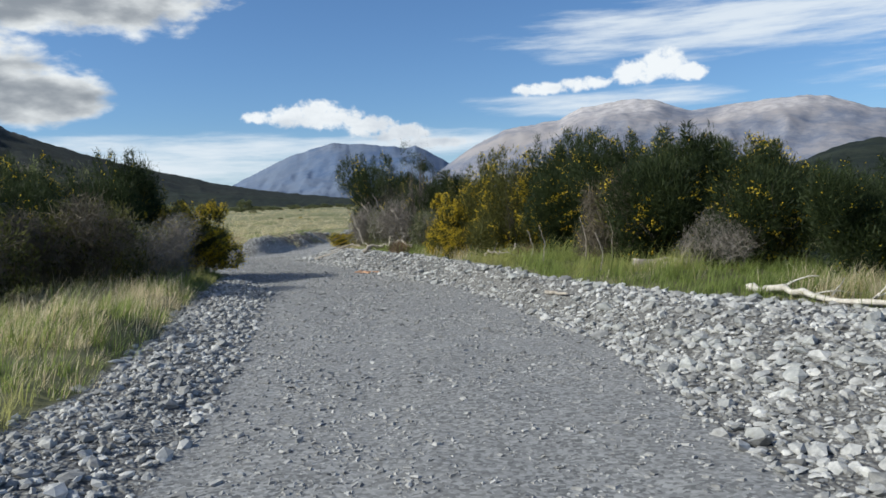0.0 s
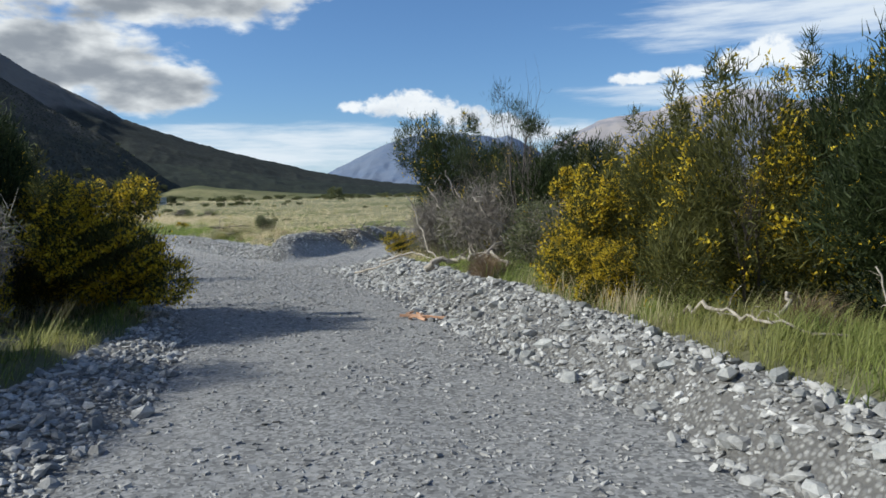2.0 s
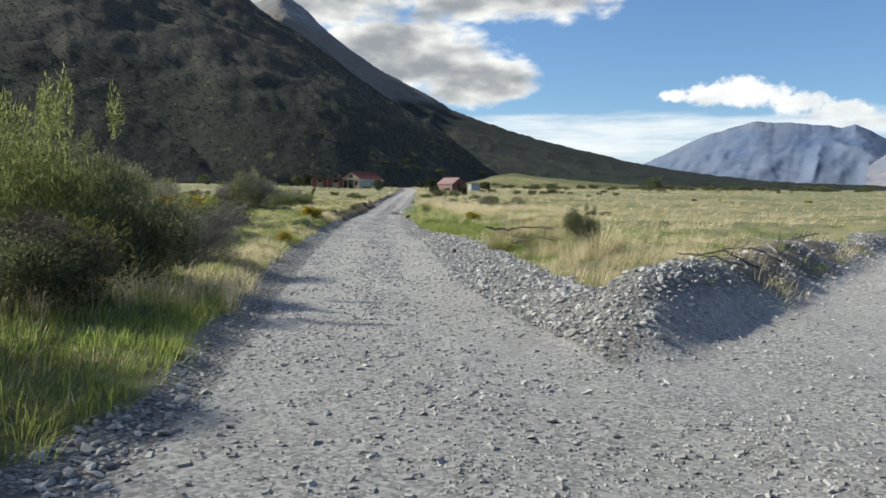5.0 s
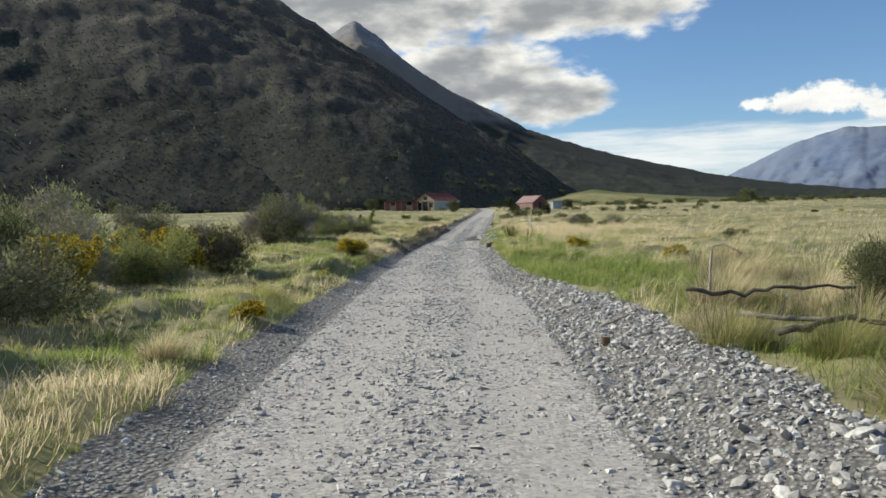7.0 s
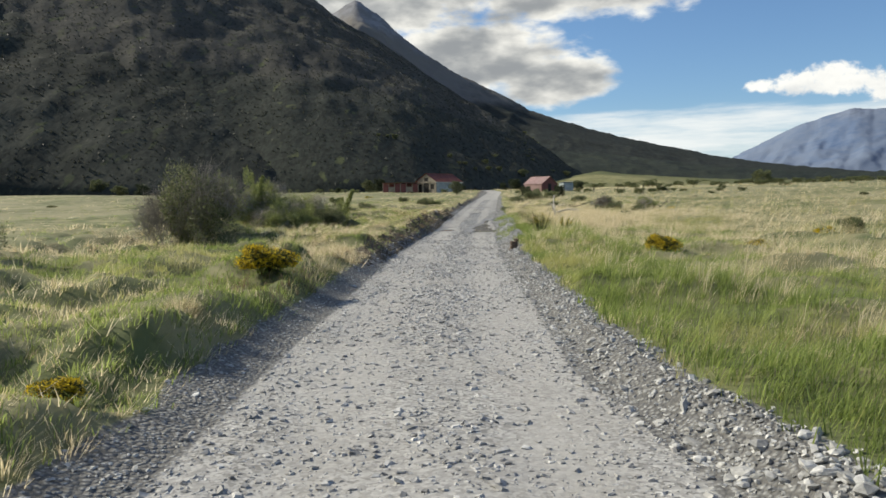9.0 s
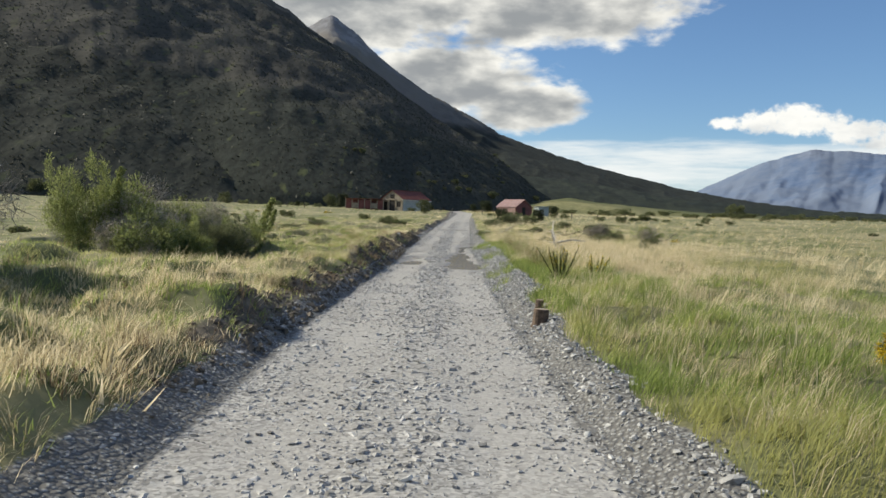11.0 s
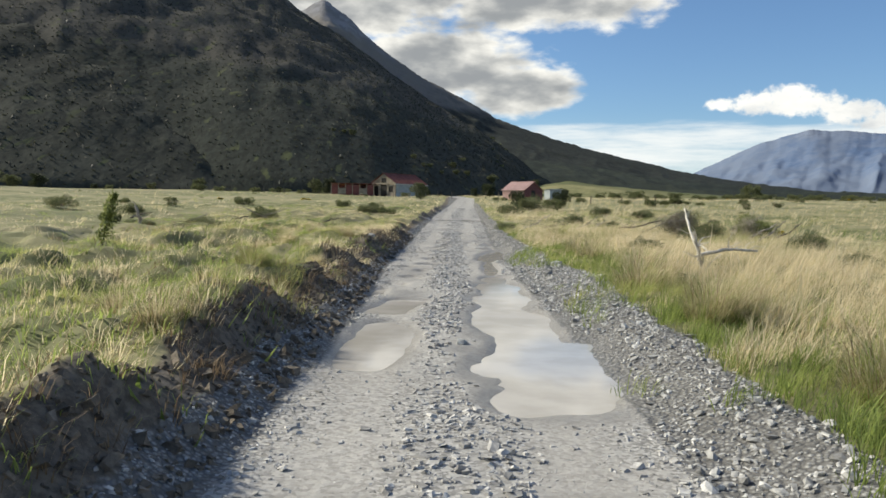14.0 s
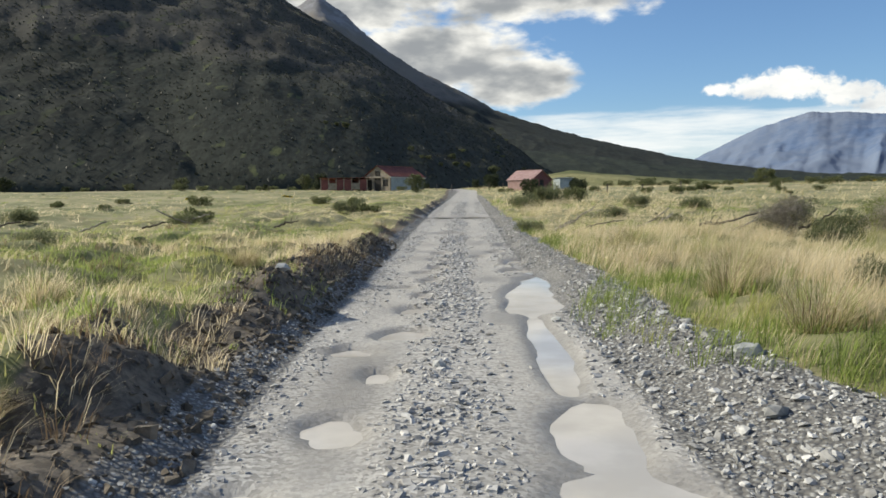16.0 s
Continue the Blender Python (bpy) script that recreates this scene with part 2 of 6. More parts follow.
def ground_material():
    mat, k = material("valley_ground")
    track, gravel, soil, worn, damp, fresh = k.read("track"), k.read("gravel"), k.read("soil"), k.read("worn"), k.read("damp"), k.read("fresh")
    wide, mid, tiny = k.noise(k.at, 0.06, 4), k.noise(k.at, 0.7, 5), k.noise(k.at, 9.0, 6, 0.7)
    speck = k.add("ShaderNodeTexVoronoi")
    k.link(k.at, speck.inputs["Vector"])
    speck.inputs["Scale"].default_value = 34.0
    cells = k.add("ShaderNodeSeparateColor")
    k.link(speck.outputs["Color"], cells.inputs[0])
    turf = k.mix(k.step(mid, 0.4, 0.6), (0.13, 0.155, 0.05), (0.31, 0.285, 0.14))
    turf = k.mix(k.step(wide, 0.45, 0.62), turf, (0.36, 0.325, 0.18))
    turf = k.mix(k.m("MULTIPLY", k.step(k.noise(k.scaled(k.at, 0.6, 1.6, 1.0), 0.022, 5, 0.6), 0.5, 0.62), 0.6), turf, (0.13, 0.14, 0.062))
    turf = k.mix(k.m("MULTIPLY", tiny, 0.5), turf, (0.05, 0.055, 0.02))
    turf = k.mix(k.m("MULTIPLY", fresh, 0.55), turf, (0.10, 0.10, 0.048))
    earth = k.mix(k.step(tiny, 0.35, 0.65), (0.07, 0.058, 0.044), (0.175, 0.147, 0.112))
    chips = k.mix(cells.outputs[0], (0.13, 0.128, 0.122), (0.54, 0.53, 0.50))
    chips = k.mix(k.m("MULTIPLY", k.step(mid, 0.3, 0.7), 0.45), chips, (0.30, 0.285, 0.26))
    lane = k.noise(k.scaled(k.at, 1.0, 0.45, 1.0), 0.8, 3)
    chips = k.mix(k.m("MULTIPLY", k.step(lane, 0.42, 0.62), 0.4), chips, (0.42, 0.41, 0.39))
    silt = k.mix(k.step(tiny, 0.3, 0.7), (0.34, 0.325, 0.295), (0.48, 0.46, 0.425))
    road = k.mix(k.m("MULTIPLY", worn, 0.5), chips, silt)
    road = k.mix(k.m("MULTIPLY", damp, 0.4), road, (0.10, 0.09, 0.078))
    road = k.mix(k.m("MULTIPLY", fresh, 0.72), road, k.mix(cells.outputs[0], (0.09, 0.093, 0.095), (0.27, 0.275, 0.275)))
    cobble = k.add("ShaderNodeTexVoronoi")
    k.link(k.at, cobble.inputs["Vector"])
    cobble.inputs["Scale"].default_value = 24.0
    cobbles = k.add("ShaderNodeSeparateColor")
    k.link(cobble.outputs["Color"], cobbles.inputs[0])
    bed = k.mix(cobbles.outputs[0], (0.16, 0.16, 0.155), (0.34, 0.34, 0.325))
    bed = k.mix(k.step(cobble.outputs["Distance"], 0.25, 0.6), bed, (0.125, 0.122, 0.115))
    ragged = k.m("MULTIPLY", k.m("SUBTRACT", mid, 0.5), 0.8)
    edge = lambda mask: k.step(k.m("ADD", mask, k.m("ADD", ragged, k.m("MULTIPLY", k.m("SUBTRACT", tiny, 0.5), 0.5))), 0.35, 0.65)  # noqa: E731
    colour = k.mix(edge(soil), turf, earth)
    colour = k.mix(edge(gravel), colour, bed)
    colour = k.mix(edge(track), colour, road)
    k.link(colour, k.bsdf.inputs["Base Color"])
    k.link(k.m("SUBTRACT", 0.92, k.m("MULTIPLY", damp, 0.5)), k.bsdf.inputs["Roughness"])
    relief = k.m("ADD", k.m("MULTIPLY", tiny, 0.5), k.m("MULTIPLY", cells.outputs[1], k.m("SUBTRACT", 0.3, k.m("MULTIPLY", worn, 0.22))))
    relief = k.m("ADD", relief, k.m("MULTIPLY", k.m("SUBTRACT", 1.0, cobble.outputs["Distance"]), k.m("MULTIPLY", k.m("MULTIPLY", gravel, k.m("SUBTRACT", 1.0, track)), 1.2)))
    bumped(k, relief, 0.7, 0.035)
    return mat


GROUND = ground_material()


def hill_material(name, low, high, rock, scale, slip=(0.62, 0.7), top=None, specks=None, scree=None, stretch=0.3, band=None):
    """Slopes: low scrub in two tones, bare rock or scree in patches and chutes, single paler bushes, and a pale top where one is named."""
    mat, k = material(name)
    axes_ = k.add("ShaderNodeSeparateXYZ")
    k.link(k.at, axes_.inputs[0])
    slope = k.scaled(k.at, 1.0, stretch, 0.6 + 0.4 * stretch)
    a1, a2, a3 = k.noise(slope, scale, 6, 0.6), k.noise(slope, scale * 6, 6, 0.65), k.noise(slope, scale * 0.35, 4, 0.55, 0.6)
    fine_ = k.noise(slope, scale * 22, 4, 0.7)
    colour = k.mix(k.step(k.m("ADD", k.m("MULTIPLY", a1, 0.35), k.m("MULTIPLY", k.m("ADD", a2, fine_), 0.325)), 0.42, 0.6), low, high)
    patch = k.step(k.m("ADD", k.m("MULTIPLY", a3, 0.6), k.m("ADD", k.m("MULTIPLY", a1, 0.25), k.m("MULTIPLY", a2, 0.15))), slip[0] - 0.06, slip[1] - 0.03)
    colour = k.mix(patch, colour, rock)
    if scree:
        level, bare = scree
        chute = k.noise(k.scaled(k.at, 1.0, 1.0, 0.22), scale * 1.1, 5, 0.6)
        value = k.m("ADD", k.m("MULTIPLY", k.m("SUBTRACT", axes_.outputs[2], level), 2.2 / level), k.m("MULTIPLY", k.m("SUBTRACT", chute, 0.5), 4.5))
        colour = k.mix(k.step(value, 0.15, 0.75), colour, k.mix(fine_, tuple(c * 0.6 for c in bare), bare))
    if band:
        level, wooded, brown = band
        upper = k.step(k.m("ADD", axes_.outputs[2], k.m("MULTIPLY", k.m("SUBTRACT", a3, 0.5), level * 1.1)), level * 0.92, level * 1.12)
        colour = k.mix(upper, k.mix(k.step(fine_, 0.4, 0.62), tuple(c * 0.6 for c in wooded), wooded), k.mix(k.m("MULTIPLY", a2, 0.8), colour, brown))
    if specks:
        bushes = k.m("MULTIPLY", k.step(k.noise(slope, scale * 9, 2, 0.5), 0.62, 0.7), k.step(a1, 0.4, 0.6))
        colour = k.mix(bushes, colour, specks)
    if top:
        height, colour_top = top
        high_up = k.step(k.m("ADD", axes_.outputs[2], k.m("MULTIPLY", k.m("SUBTRACT", a1, 0.5), height * 0.7)), height * 0.85, height * 1.15)
        colour = k.mix(high_up, colour, k.mix(k.step(a2, 0.4, 0.6), tuple(c * 0.7 for c in colour_top), colour_top))
    k.link(colour, k.bsdf.inputs["Base Color"])
    k.bsdf.inputs["Roughness"].default_value = 0.95
    k.bsdf.inputs["Specular IOR Level"].default_value = 0.1
    bumped(k, k.m("ADD", a1, a2), 0.5, 1.2 / scale * 0.02)
    return mat


# Slope and spur: shade put into the colour, scrub darker than its own.
NEAR_HILL = hill_material("shade_toned_scrub_slope", (0.026, 0.029, 0.026), (0.078, 0.077, 0.062), (0.075, 0.072, 0.058), 0.03, (0.62, 0.78), None, (0.095, 0.105, 0.05), (185.0, (0.20, 0.185, 0.16)), band=(52.0, (0.046, 0.052, 0.042), (0.10, 0.092, 0.076)))
SPUR_HILL = hill_material("shade_toned_scrub_spur", (0.022, 0.026, 0.022), (0.062, 0.066, 0.052), (0.064, 0.064, 0.05), 0.03, (0.66, 0.8), None, (0.075, 0.088, 0.042))
PEAK_HILL = hill_material("brown_grey_mountain", (0.048, 0.052, 0.052), (0.105, 0.102, 0.094), (0.19, 0.175, 0.155), 0.006, (0.52, 0.7), (640.0, (0.24, 0.24, 0.25)), None, (330.0, (0.22, 0.20, 0.175)), band=(330.0, (0.032, 0.038, 0.033), (0.15, 0.14, 0.125)))
# Haze is mixed into this colour: distant rock turned blue.
HAZE_BLUE_HILL = hill_material("haze_blue_mountain", (0.082, 0.132, 0.235), (0.122, 0.17, 0.27), (0.155, 0.192, 0.262), 0.0045, (0.44, 0.6), (400.0, (0.20, 0.235, 0.31)), stretch=1.0)
# Lower tones tinted blue for haze; the tan and snow are its own.
PALE_HILL = hill_material("hazed_tan_mountain", (0.155, 0.178, 0.235), (0.25, 0.25, 0.28), (0.34, 0.315, 0.31), 0.004, (0.5, 0.66), (405.0, (0.52, 0.49, 0.49)), stretch=1.0)
TREE_HILL = hill_material("tree_covered_toe", (0.015, 0.021, 0.018), (0.034, 0.041, 0.03), (0.05, 0.056, 0.034), 0.02, (0.6, 0.75))
GRASS_HILL = hill_material("tan_grass_rise", (0.15, 0.155, 0.07), (0.32, 0.29, 0.15), (0.10, 0.112, 0.05), 0.035, (0.44, 0.6), None, (0.06, 0.072, 0.032))
EARTH = plain("dark_earth", (0.075, 0.062, 0.047), (0.19, 0.16, 0.122), 5.0, 0.95, 5.0, 0.4, random_by="island", spread=0.35)


def water_material():
    mat, k = material("muddy_water")
    k.link(k.mix(k.step(k.noise(k.at, 1.6, 4), 0.35, 0.65), (0.44, 0.415, 0.37), (0.53, 0.50, 0.455)), k.bsdf.inputs["Base Color"])
    k.bsdf.inputs["Roughness"].default_value = 0.06
    k.bsdf.inputs["IOR"].default_value = 1.33
    bumped(k, k.noise(k.at, 5.0, 3), 0.06, 0.01)
    return mat


WATER = water_material()


# ---- mesh helpers ----
rng = np.random.default_rng(7)


def mesh_of(name, verts, faces, material_, smooth=False):
    """A mesh from arrays: verts (n, 3) and faces (m, 3 or 4)."""
    verts, faces = np.asarray(verts, np.float32), np.asarray(faces, np.int32)
    me = bpy.data.meshes.new(name)
    count, sides = faces.shape
    me.vertices.add(len(verts))
    me.vertices.foreach_set("co", verts.ravel())
    me.loops.add(count * sides)
    me.loops.foreach_set("vertex_index", faces.ravel())
    me.polygons.add(count)
    me.polygons.foreach_set("loop_start", np.arange(0, count * sides, sides, dtype=np.int32))
    me.polygons.foreach_set("use_smooth", np.full(count, smooth))
    me.update(calc_edges=True)
    me.materials.append(material_)
    return me


def part(name, me, parent, label=""):
    """A mesh, or a bmesh already turned into one, as a part under a thing or a part."""
    ob = new(name, me)
    ob.parent = parent
    if label:
        tagged(ob, label)
    return ob


def thing(name, label, category, group="", at=None):
    ob = new(name)
    ob.empty_display_size = 0.2
    if at is not None:
        ob.matrix_world = at
    return tagged(ob, label, category, group)


def smooth01(v, a, b):
    u = np.clip((v - a) / (b - a), 0, 1)
    return u * u * (3 - 2 * u)


def value_noise(x, y, seed=0):
    """Smooth noise in 0..1 over the plan."""
    x, y = np.asarray(x, float), np.asarray(y, float)
    xi, yi = np.floor(x), np.floor(y)
    fx, fy = x - xi, y - yi
    fx, fy = fx * fx * fx * (fx * (fx * 6 - 15) + 10), fy * fy * fy * (fy * (fy * 6 - 15) + 10)
    xi, yi = xi.astype(np.int64), yi.astype(np.int64)

    def corner(i, j):
        h = ((xi + i) * 374761393 + (yi + j) * 668265263 + (int(seed) * 97 + 13) * 2246822519) & 0xFFFFFFFF
        h = ((h ^ (h >> 13)) * 1274126177) & 0xFFFFFFFF
        h = ((h ^ (h >> 15)) * 2246822519) & 0xFFFFFFFF
        return (h ^ (h >> 16)) / 4294967296.0

    return (corner(0, 0) * (1 - fx) + corner(1, 0) * fx) * (1 - fy) + (corner(0, 1) * (1 - fx) + corner(1, 1) * fx) * fy


def fbm(x, y, octaves=4, seed=0, rough=0.5):
    total, gain, norm, scale = 0.0, 1.0, 0.0, 1.0
    for o in range(octaves):
        c, s = math.cos(0.9 * o + 0.4), math.sin(0.9 * o + 0.4)
        total = total + gain * value_noise((x * c - y * s) * scale + 17.3 * o, (x * s + y * c) * scale - 9.1 * o, seed + o)
        norm, gain, scale = norm + gain, gain * rough, scale * 2.03
    return total / norm


# ---- the lie of the land ----
def line(*pairs):
    ys, xs = np.array([p[0] for p in pairs], float), np.array([p[1] for p in pairs], float)
    return lambda y: np.interp(y, ys, xs)


road_left = line((-60, -42), (-16, -12.2), (-9.2, -7.5), (-6.5, -6.2), (0.3, -3.1), (2.5, -2.5), (7.3, -1.95), (14, -1.45), (22, -1.7), (28, -1.85), (41, -1.95), (52, -1.9), (60, -1.6), (65, -1.35), (70, -1.15), (80, -1.05), (90, -0.7), (97, -0.45), (120, 0.8), (150, 3.0), (200, 6.3), (260, 7.2))
stones_left = line((-60, -44), (-16, -14.2), (-8.8, -8.9), (-7.5, -7.9), (-0.9, -5.0), (1.3, -4.1), (2.6, -3.3), (4.5, -2.6), (7.6, -2.25), (10, -2.3), (14, -1.8), (22, -2.2), (28, -2.4), (41, -2.45), (52, -2.25), (60, -1.85), (97, -0.85), (150, 2.8), (260, 7.0))
road_right = line((-60, -37), (-16, -7.4), (-11, -4.1), (-8.3, -2.4), (-4.6, -0.8), (-2.2, 0.1), (0.7, 0.5), (5, 1.35), (10.5, 2.2), (13.5, 2.6), (16, 2.0), (22, 1.4), (35, 1.45), (37, 1.1), (45, 1.1), (54, 1.25), (60, 1.4), (68, 1.78), (77, 2.05), (83, 2.35), (100, 3.3), (120, 4.4), (150, 6.0), (200, 9.5), (260, 10.5))
stones_right = line((-60, -33), (-20, -5.5), (-11, -1.0), (-7.5, -0.8), (-5, -0.2), (-3, 0.45), (0, 1.6), (3, 2.3), (7, 3.0), (10.8, 3.8), (13, 4.3), (16, 3.0), (22, 2.9), (30, 2.7), (34, 1.95), (37, 1.75), (45, 1.6), (55, 1.75), (58, 2.35), (63, 2.6), (66, 2.6), (70, 3.0), (75, 3.35), (80, 3.2), (100, 4.0), (150, 6.5), (260, 11))
wall_left = line((-60, 0.28), (2, 0.24), (10, 0.16), (35, 0.22), (48, 0.33), (56, 0.42), (70, 0.4), (77, 0.3), (90, 0.3), (110, 0.22), (260, 0.1))
wall_right = line((-60, 0.45), (7, 0.42), (12, 0.3), (20, 0.26), (34, 0.24), (40, 0.17), (60, 0.2), (85, 0.25), (260, 0.12))


def segment_gap(x, y, pts):
    """The distance to a chain of points, and how far along it the nearest place lies (0..1)."""
    best, along = np.full(np.shape(x), 1e9), np.zeros(np.shape(x))
    for i, ((ax, ay), (bx, by)) in enumerate(zip(pts, pts[1:])):
        dx, dy = bx - ax, by - ay
        u = np.clip(((x - ax) * dx + (y - ay) * dy) / (dx * dx + dy * dy), 0, 1)
        gap = np.hypot(x - ax - u * dx, y - ay - u * dy)
        nearer = gap < best
        along = np.where(nearer, (i + u) / (len(pts) - 1), along)
        best = np.where(nearer, gap, best)
    return best, along


SIDE_TRACK = [(1.5, 11.0), (4.2, 15.2), (8.0, 19.0), (13.5, 25.5), (19, 32)]
MOUND = [(2.2, 16.3), (4.2, 18.6), (6.6, 21.4), (10.5, 26.4), (17, 34)]
PUDDLES = [  # centre, half width, half length, turn
    (2.2, 113, 1.9, 1.5, 0),
    (1.1, 68.4, 0.66, 3.1, -1), (1.27, 73.0, 0.5, 2.8, -4), (1.5, 76.3, 0.32, 0.8, -10), (-0.68, 68.5, 0.4, 1.6, -4), (-0.55, 71.6, 0.38, 1.0, -8), (-1.0, 73.4, 0.18, 0.8, -8),
    (-0.72, 74.9, 0.2, 0.35, 15), (-0.35, 76.3, 0.18, 0.3, 20), (-0.1, 84.6, 0.3, 0.22, 15), (0.3, 87.2, 0.28, 0.3, 0), (2.3, 87.3, 0.34, 0.5, -8), (1.75, 91.2, 0.24, 0.5, -5), (2.35, 92.8, 0.2, 0.45, 0), (0.65, 90.4, 0.2, 0.4, 10),
    (2.25, 84.6, 0.44, 2.3, -10), (1.9, 82.0, 0.42, 0.7, -20), (1.62, 79.2, 0.2, 2.4, -4), (0.02, 80.0, 0.27, 0.42, -20), (0.12, 81.8, 0.22, 0.4, -10), (-0.5, 79.0, 0.25, 0.28, 30), (-0.15, 77.9, 0.16, 0.25, 0),
    (0.25, 83.4, 0.17, 0.4, 0), (0.4, 85.6, 0.2, 0.5, -5), (0.6, 88.3, 0.22, 0.55, 0), (2.5, 89.5, 0.3, 1.0, -10), (0.8, 92.5, 0.25, 0.6, 0), (2.9, 95, 0.3, 0.8, 0), (1.2, 101, 0.9, 0.6, 0)]


def base_level(x, y):
    """The valley floor without the road's small relief: level, then rising slowly to the foot of the hills."""
    far = np.maximum(np.asarray(y, float) - 94, 0)
    rise = np.where(far < 110, 0.0235 * far, 2.585 + 0.012 * (far - 110))
    side = 0.006 * np.maximum(np.abs(x) - 30, 0)
    return rise + np.minimum(side, 6.0)


def land(x, y):
    """Height and masks over the plan."""
    x, y = np.asarray(x, float), np.asarray(y, float)
    wob = (fbm(x * 0.9, y * 0.9, 3, 3) - 0.5) * 0.5
    xl, xr, sl, sr = road_left(y), road_right(y), stones_left(y) + wob * 0.7, stones_right(y) + wob
    away = np.minimum(np.abs(x - (xl + xr) / 2) / 60, 1)
    lumps = (fbm(x * 0.35, y * 0.35, 4, 11) - 0.5) * 0.34 + (fbm(x * 1.7, y * 1.7, 3, 5) - 0.5) * 0.12
    lumps = lumps + smooth01(fbm(x * 0.6, y * 0.6, 2, 91), 0.3, 0.85) * (0.2 + 0.12 * smooth01(y, 22, 45) * smooth01(x, 3, -2) * smooth01(x, -11, -6)) - 0.05
    hummocky = smooth01(y, 20, 32) * smooth01(x, 2, -1.5) * smooth01(x, -22, -12)
    hummocky = hummocky * (0.15 + 0.85 * smooth01(y, 98, 82)) * (0.35 + 0.65 * smooth01(fbm(x * 0.4, y * 0.4, 2, 95), 0.3, 0.6))
    lumps = lumps + hummocky * (smooth01(fbm(x * 1.15, y * 1.0, 3, 93), 0.38, 0.75) * 0.34 - 0.12)
    lumps = lumps + (fbm(x * 0.05, y * 0.05, 3, 21) - 0.5) * 1.6 * away
    # crossing the road from left to right
    outer_l = smooth01(x, sl + 0.05, sl - 0.5)
    outer_r = smooth01(x, sr - 0.1, sr + 0.5)
    wl, wr = wall_left(y), wall_right(y)
    hump_l = np.clip((xl - x) / np.maximum(xl - sl, 0.2), 0, 1)
    hump_r = np.clip((x - xr) / np.maximum(sr - xr, 0.2), 0, 1)
    early = smooth01(y, 9, 1)
    berm_l = (np.sin(np.clip(hump_l, 0, 1) * np.pi * 0.75) * 0.13 * early + hump_l * wl * 0.5 * (1 - early)) * (1 - outer_l)
    berm_r = smooth01(hump_r, 0.0, 0.85) * wr * (1.06 - 0.1 * hump_r)
    z = berm_l + outer_l * wl + np.where(x > xr, berm_r, 0)
    grassy = np.clip(outer_l + outer_r, 0, 1)
    z = z + lumps * grassy
    on_road = smooth01(x, xl - 0.1, xl + 0.25) * smooth01(x, xr + 0.1, xr - 0.25)
    mid = np.where(y > 60, (xl + xr) / 2 - 0.05, (xl + xr) / 2 + 0.12)
    off = x - mid
    later = smooth01(y, 14, 26)
    ruts = np.exp(-((np.abs(off) - 0.78) / 0.33) ** 2)
    z = z + on_road * (-0.045 * ruts * (0.25 + 0.75 * later) * (1 - 0.6 * smooth01(y, 60, 66)) + 0.012 + (fbm(x * 2.3, y * 1.1, 3, 8) - 0.5) * 0.05)
    # rows of pot holes in the wheel tracks towards the puddles
    holes = smooth01(y, 60, 66) * ruts * smooth01(value_noise(off * 1.3 + 7, y * 0.9, 31), 0.55, 0.85)
    z = z - 0.05 * holes * on_road
    track, worn, damp = on_road, ruts * later * on_road, holes * on_road
    gravel = smooth01(x, sl - 0.15, sl + 0.1) * smooth01(x, sr + 0.15, sr - 0.1)
    broken = smooth01(y, 70, 76) * smooth01(y, 90, 85) * (0.5 + fbm(x * 0.7, y * 0.5, 2, 99))
    soil = smooth01(y, 44, 54) * smooth01(x, sl - 0.62 - 0.8 * broken, sl - 0.3 - 0.5 * broken) * smooth01(x, xl + 0.05, xl - 0.1)
    # the side track and the gravel bank along it
    gap, along = segment_gap(x, y, SIDE_TRACK)
    right_way = smooth01(gap, 2.3, 1.3) * smooth01(y, 10.0, 12.5) * smooth01(x, 18.5, 15)
    z = z * (1 - right_way) + right_way * 0.02 * np.sin(x * 3 + y)
    gravel = np.maximum(gravel, smooth01(gap, 3.1, 2.3) * smooth01(y, 9.5, 12) * smooth01(x, 18.8, 16))
    track = np.maximum(track, right_way * 0.75)
    gap2, along2 = segment_gap(x, y, MOUND)
    bank = smooth01(gap2, 1.25, 0.1) * smooth01(x, 1.6, 3.2) * smooth01(along2, 1.0, 0.7)
    z = np.maximum(z, bank * (0.5 + 0.3 * fbm(x * 0.8, y * 0.8, 3, 51)))
    gravel = np.maximum(gravel, smooth01(gap2, 1.5, 0.9) * smooth01(x, 1.4, 2.4) * smooth01(along2, 0.9, 0.6))
    # dark earth on the bank's right part, its colour standing for shade too
    earth_and_shade = smooth01(gap2, 1.3, 0.7) * smooth01(x, 3.6, 5.2) * smooth01(along2, 0.95, 0.8)
    soil, gravel = np.maximum(soil, earth_and_shade), gravel * (1 - 0.85 * earth_and_shade * smooth01(fbm(x * 1.3, y * 1.3, 2, 57), 0.3, 0.55))
    wet = np.zeros_like(x)
    for px, py, rx, ry, turn in PUDDLES:
        near = (np.abs(y - py) < ry * 2.2) & (np.abs(x - px) < ry * 2 + rx * 2.2)
        if not near.any():
            continue
        c, s = math.cos(radians(turn)), math.sin(radians(turn))
        u, v = (x - px) * c + (y - py) * s, (y - py) * c - (x - px) * s
        r = np.hypot(u / rx, np.abs(v / ry) ** 3) + (fbm(x * 1.6, y * 1.2, 4, 41) - 0.5) * 1.0
        dip = smooth01(r, 1.2, 0.5) * near
        z = z - dip * 0.095
        wet = np.maximum(wet, smooth01(r, 1.32, 0.95) * near)
    damp = np.clip(np.maximum(damp, wet), 0, 1)
    worn = np.maximum(worn, wet * 0.9)
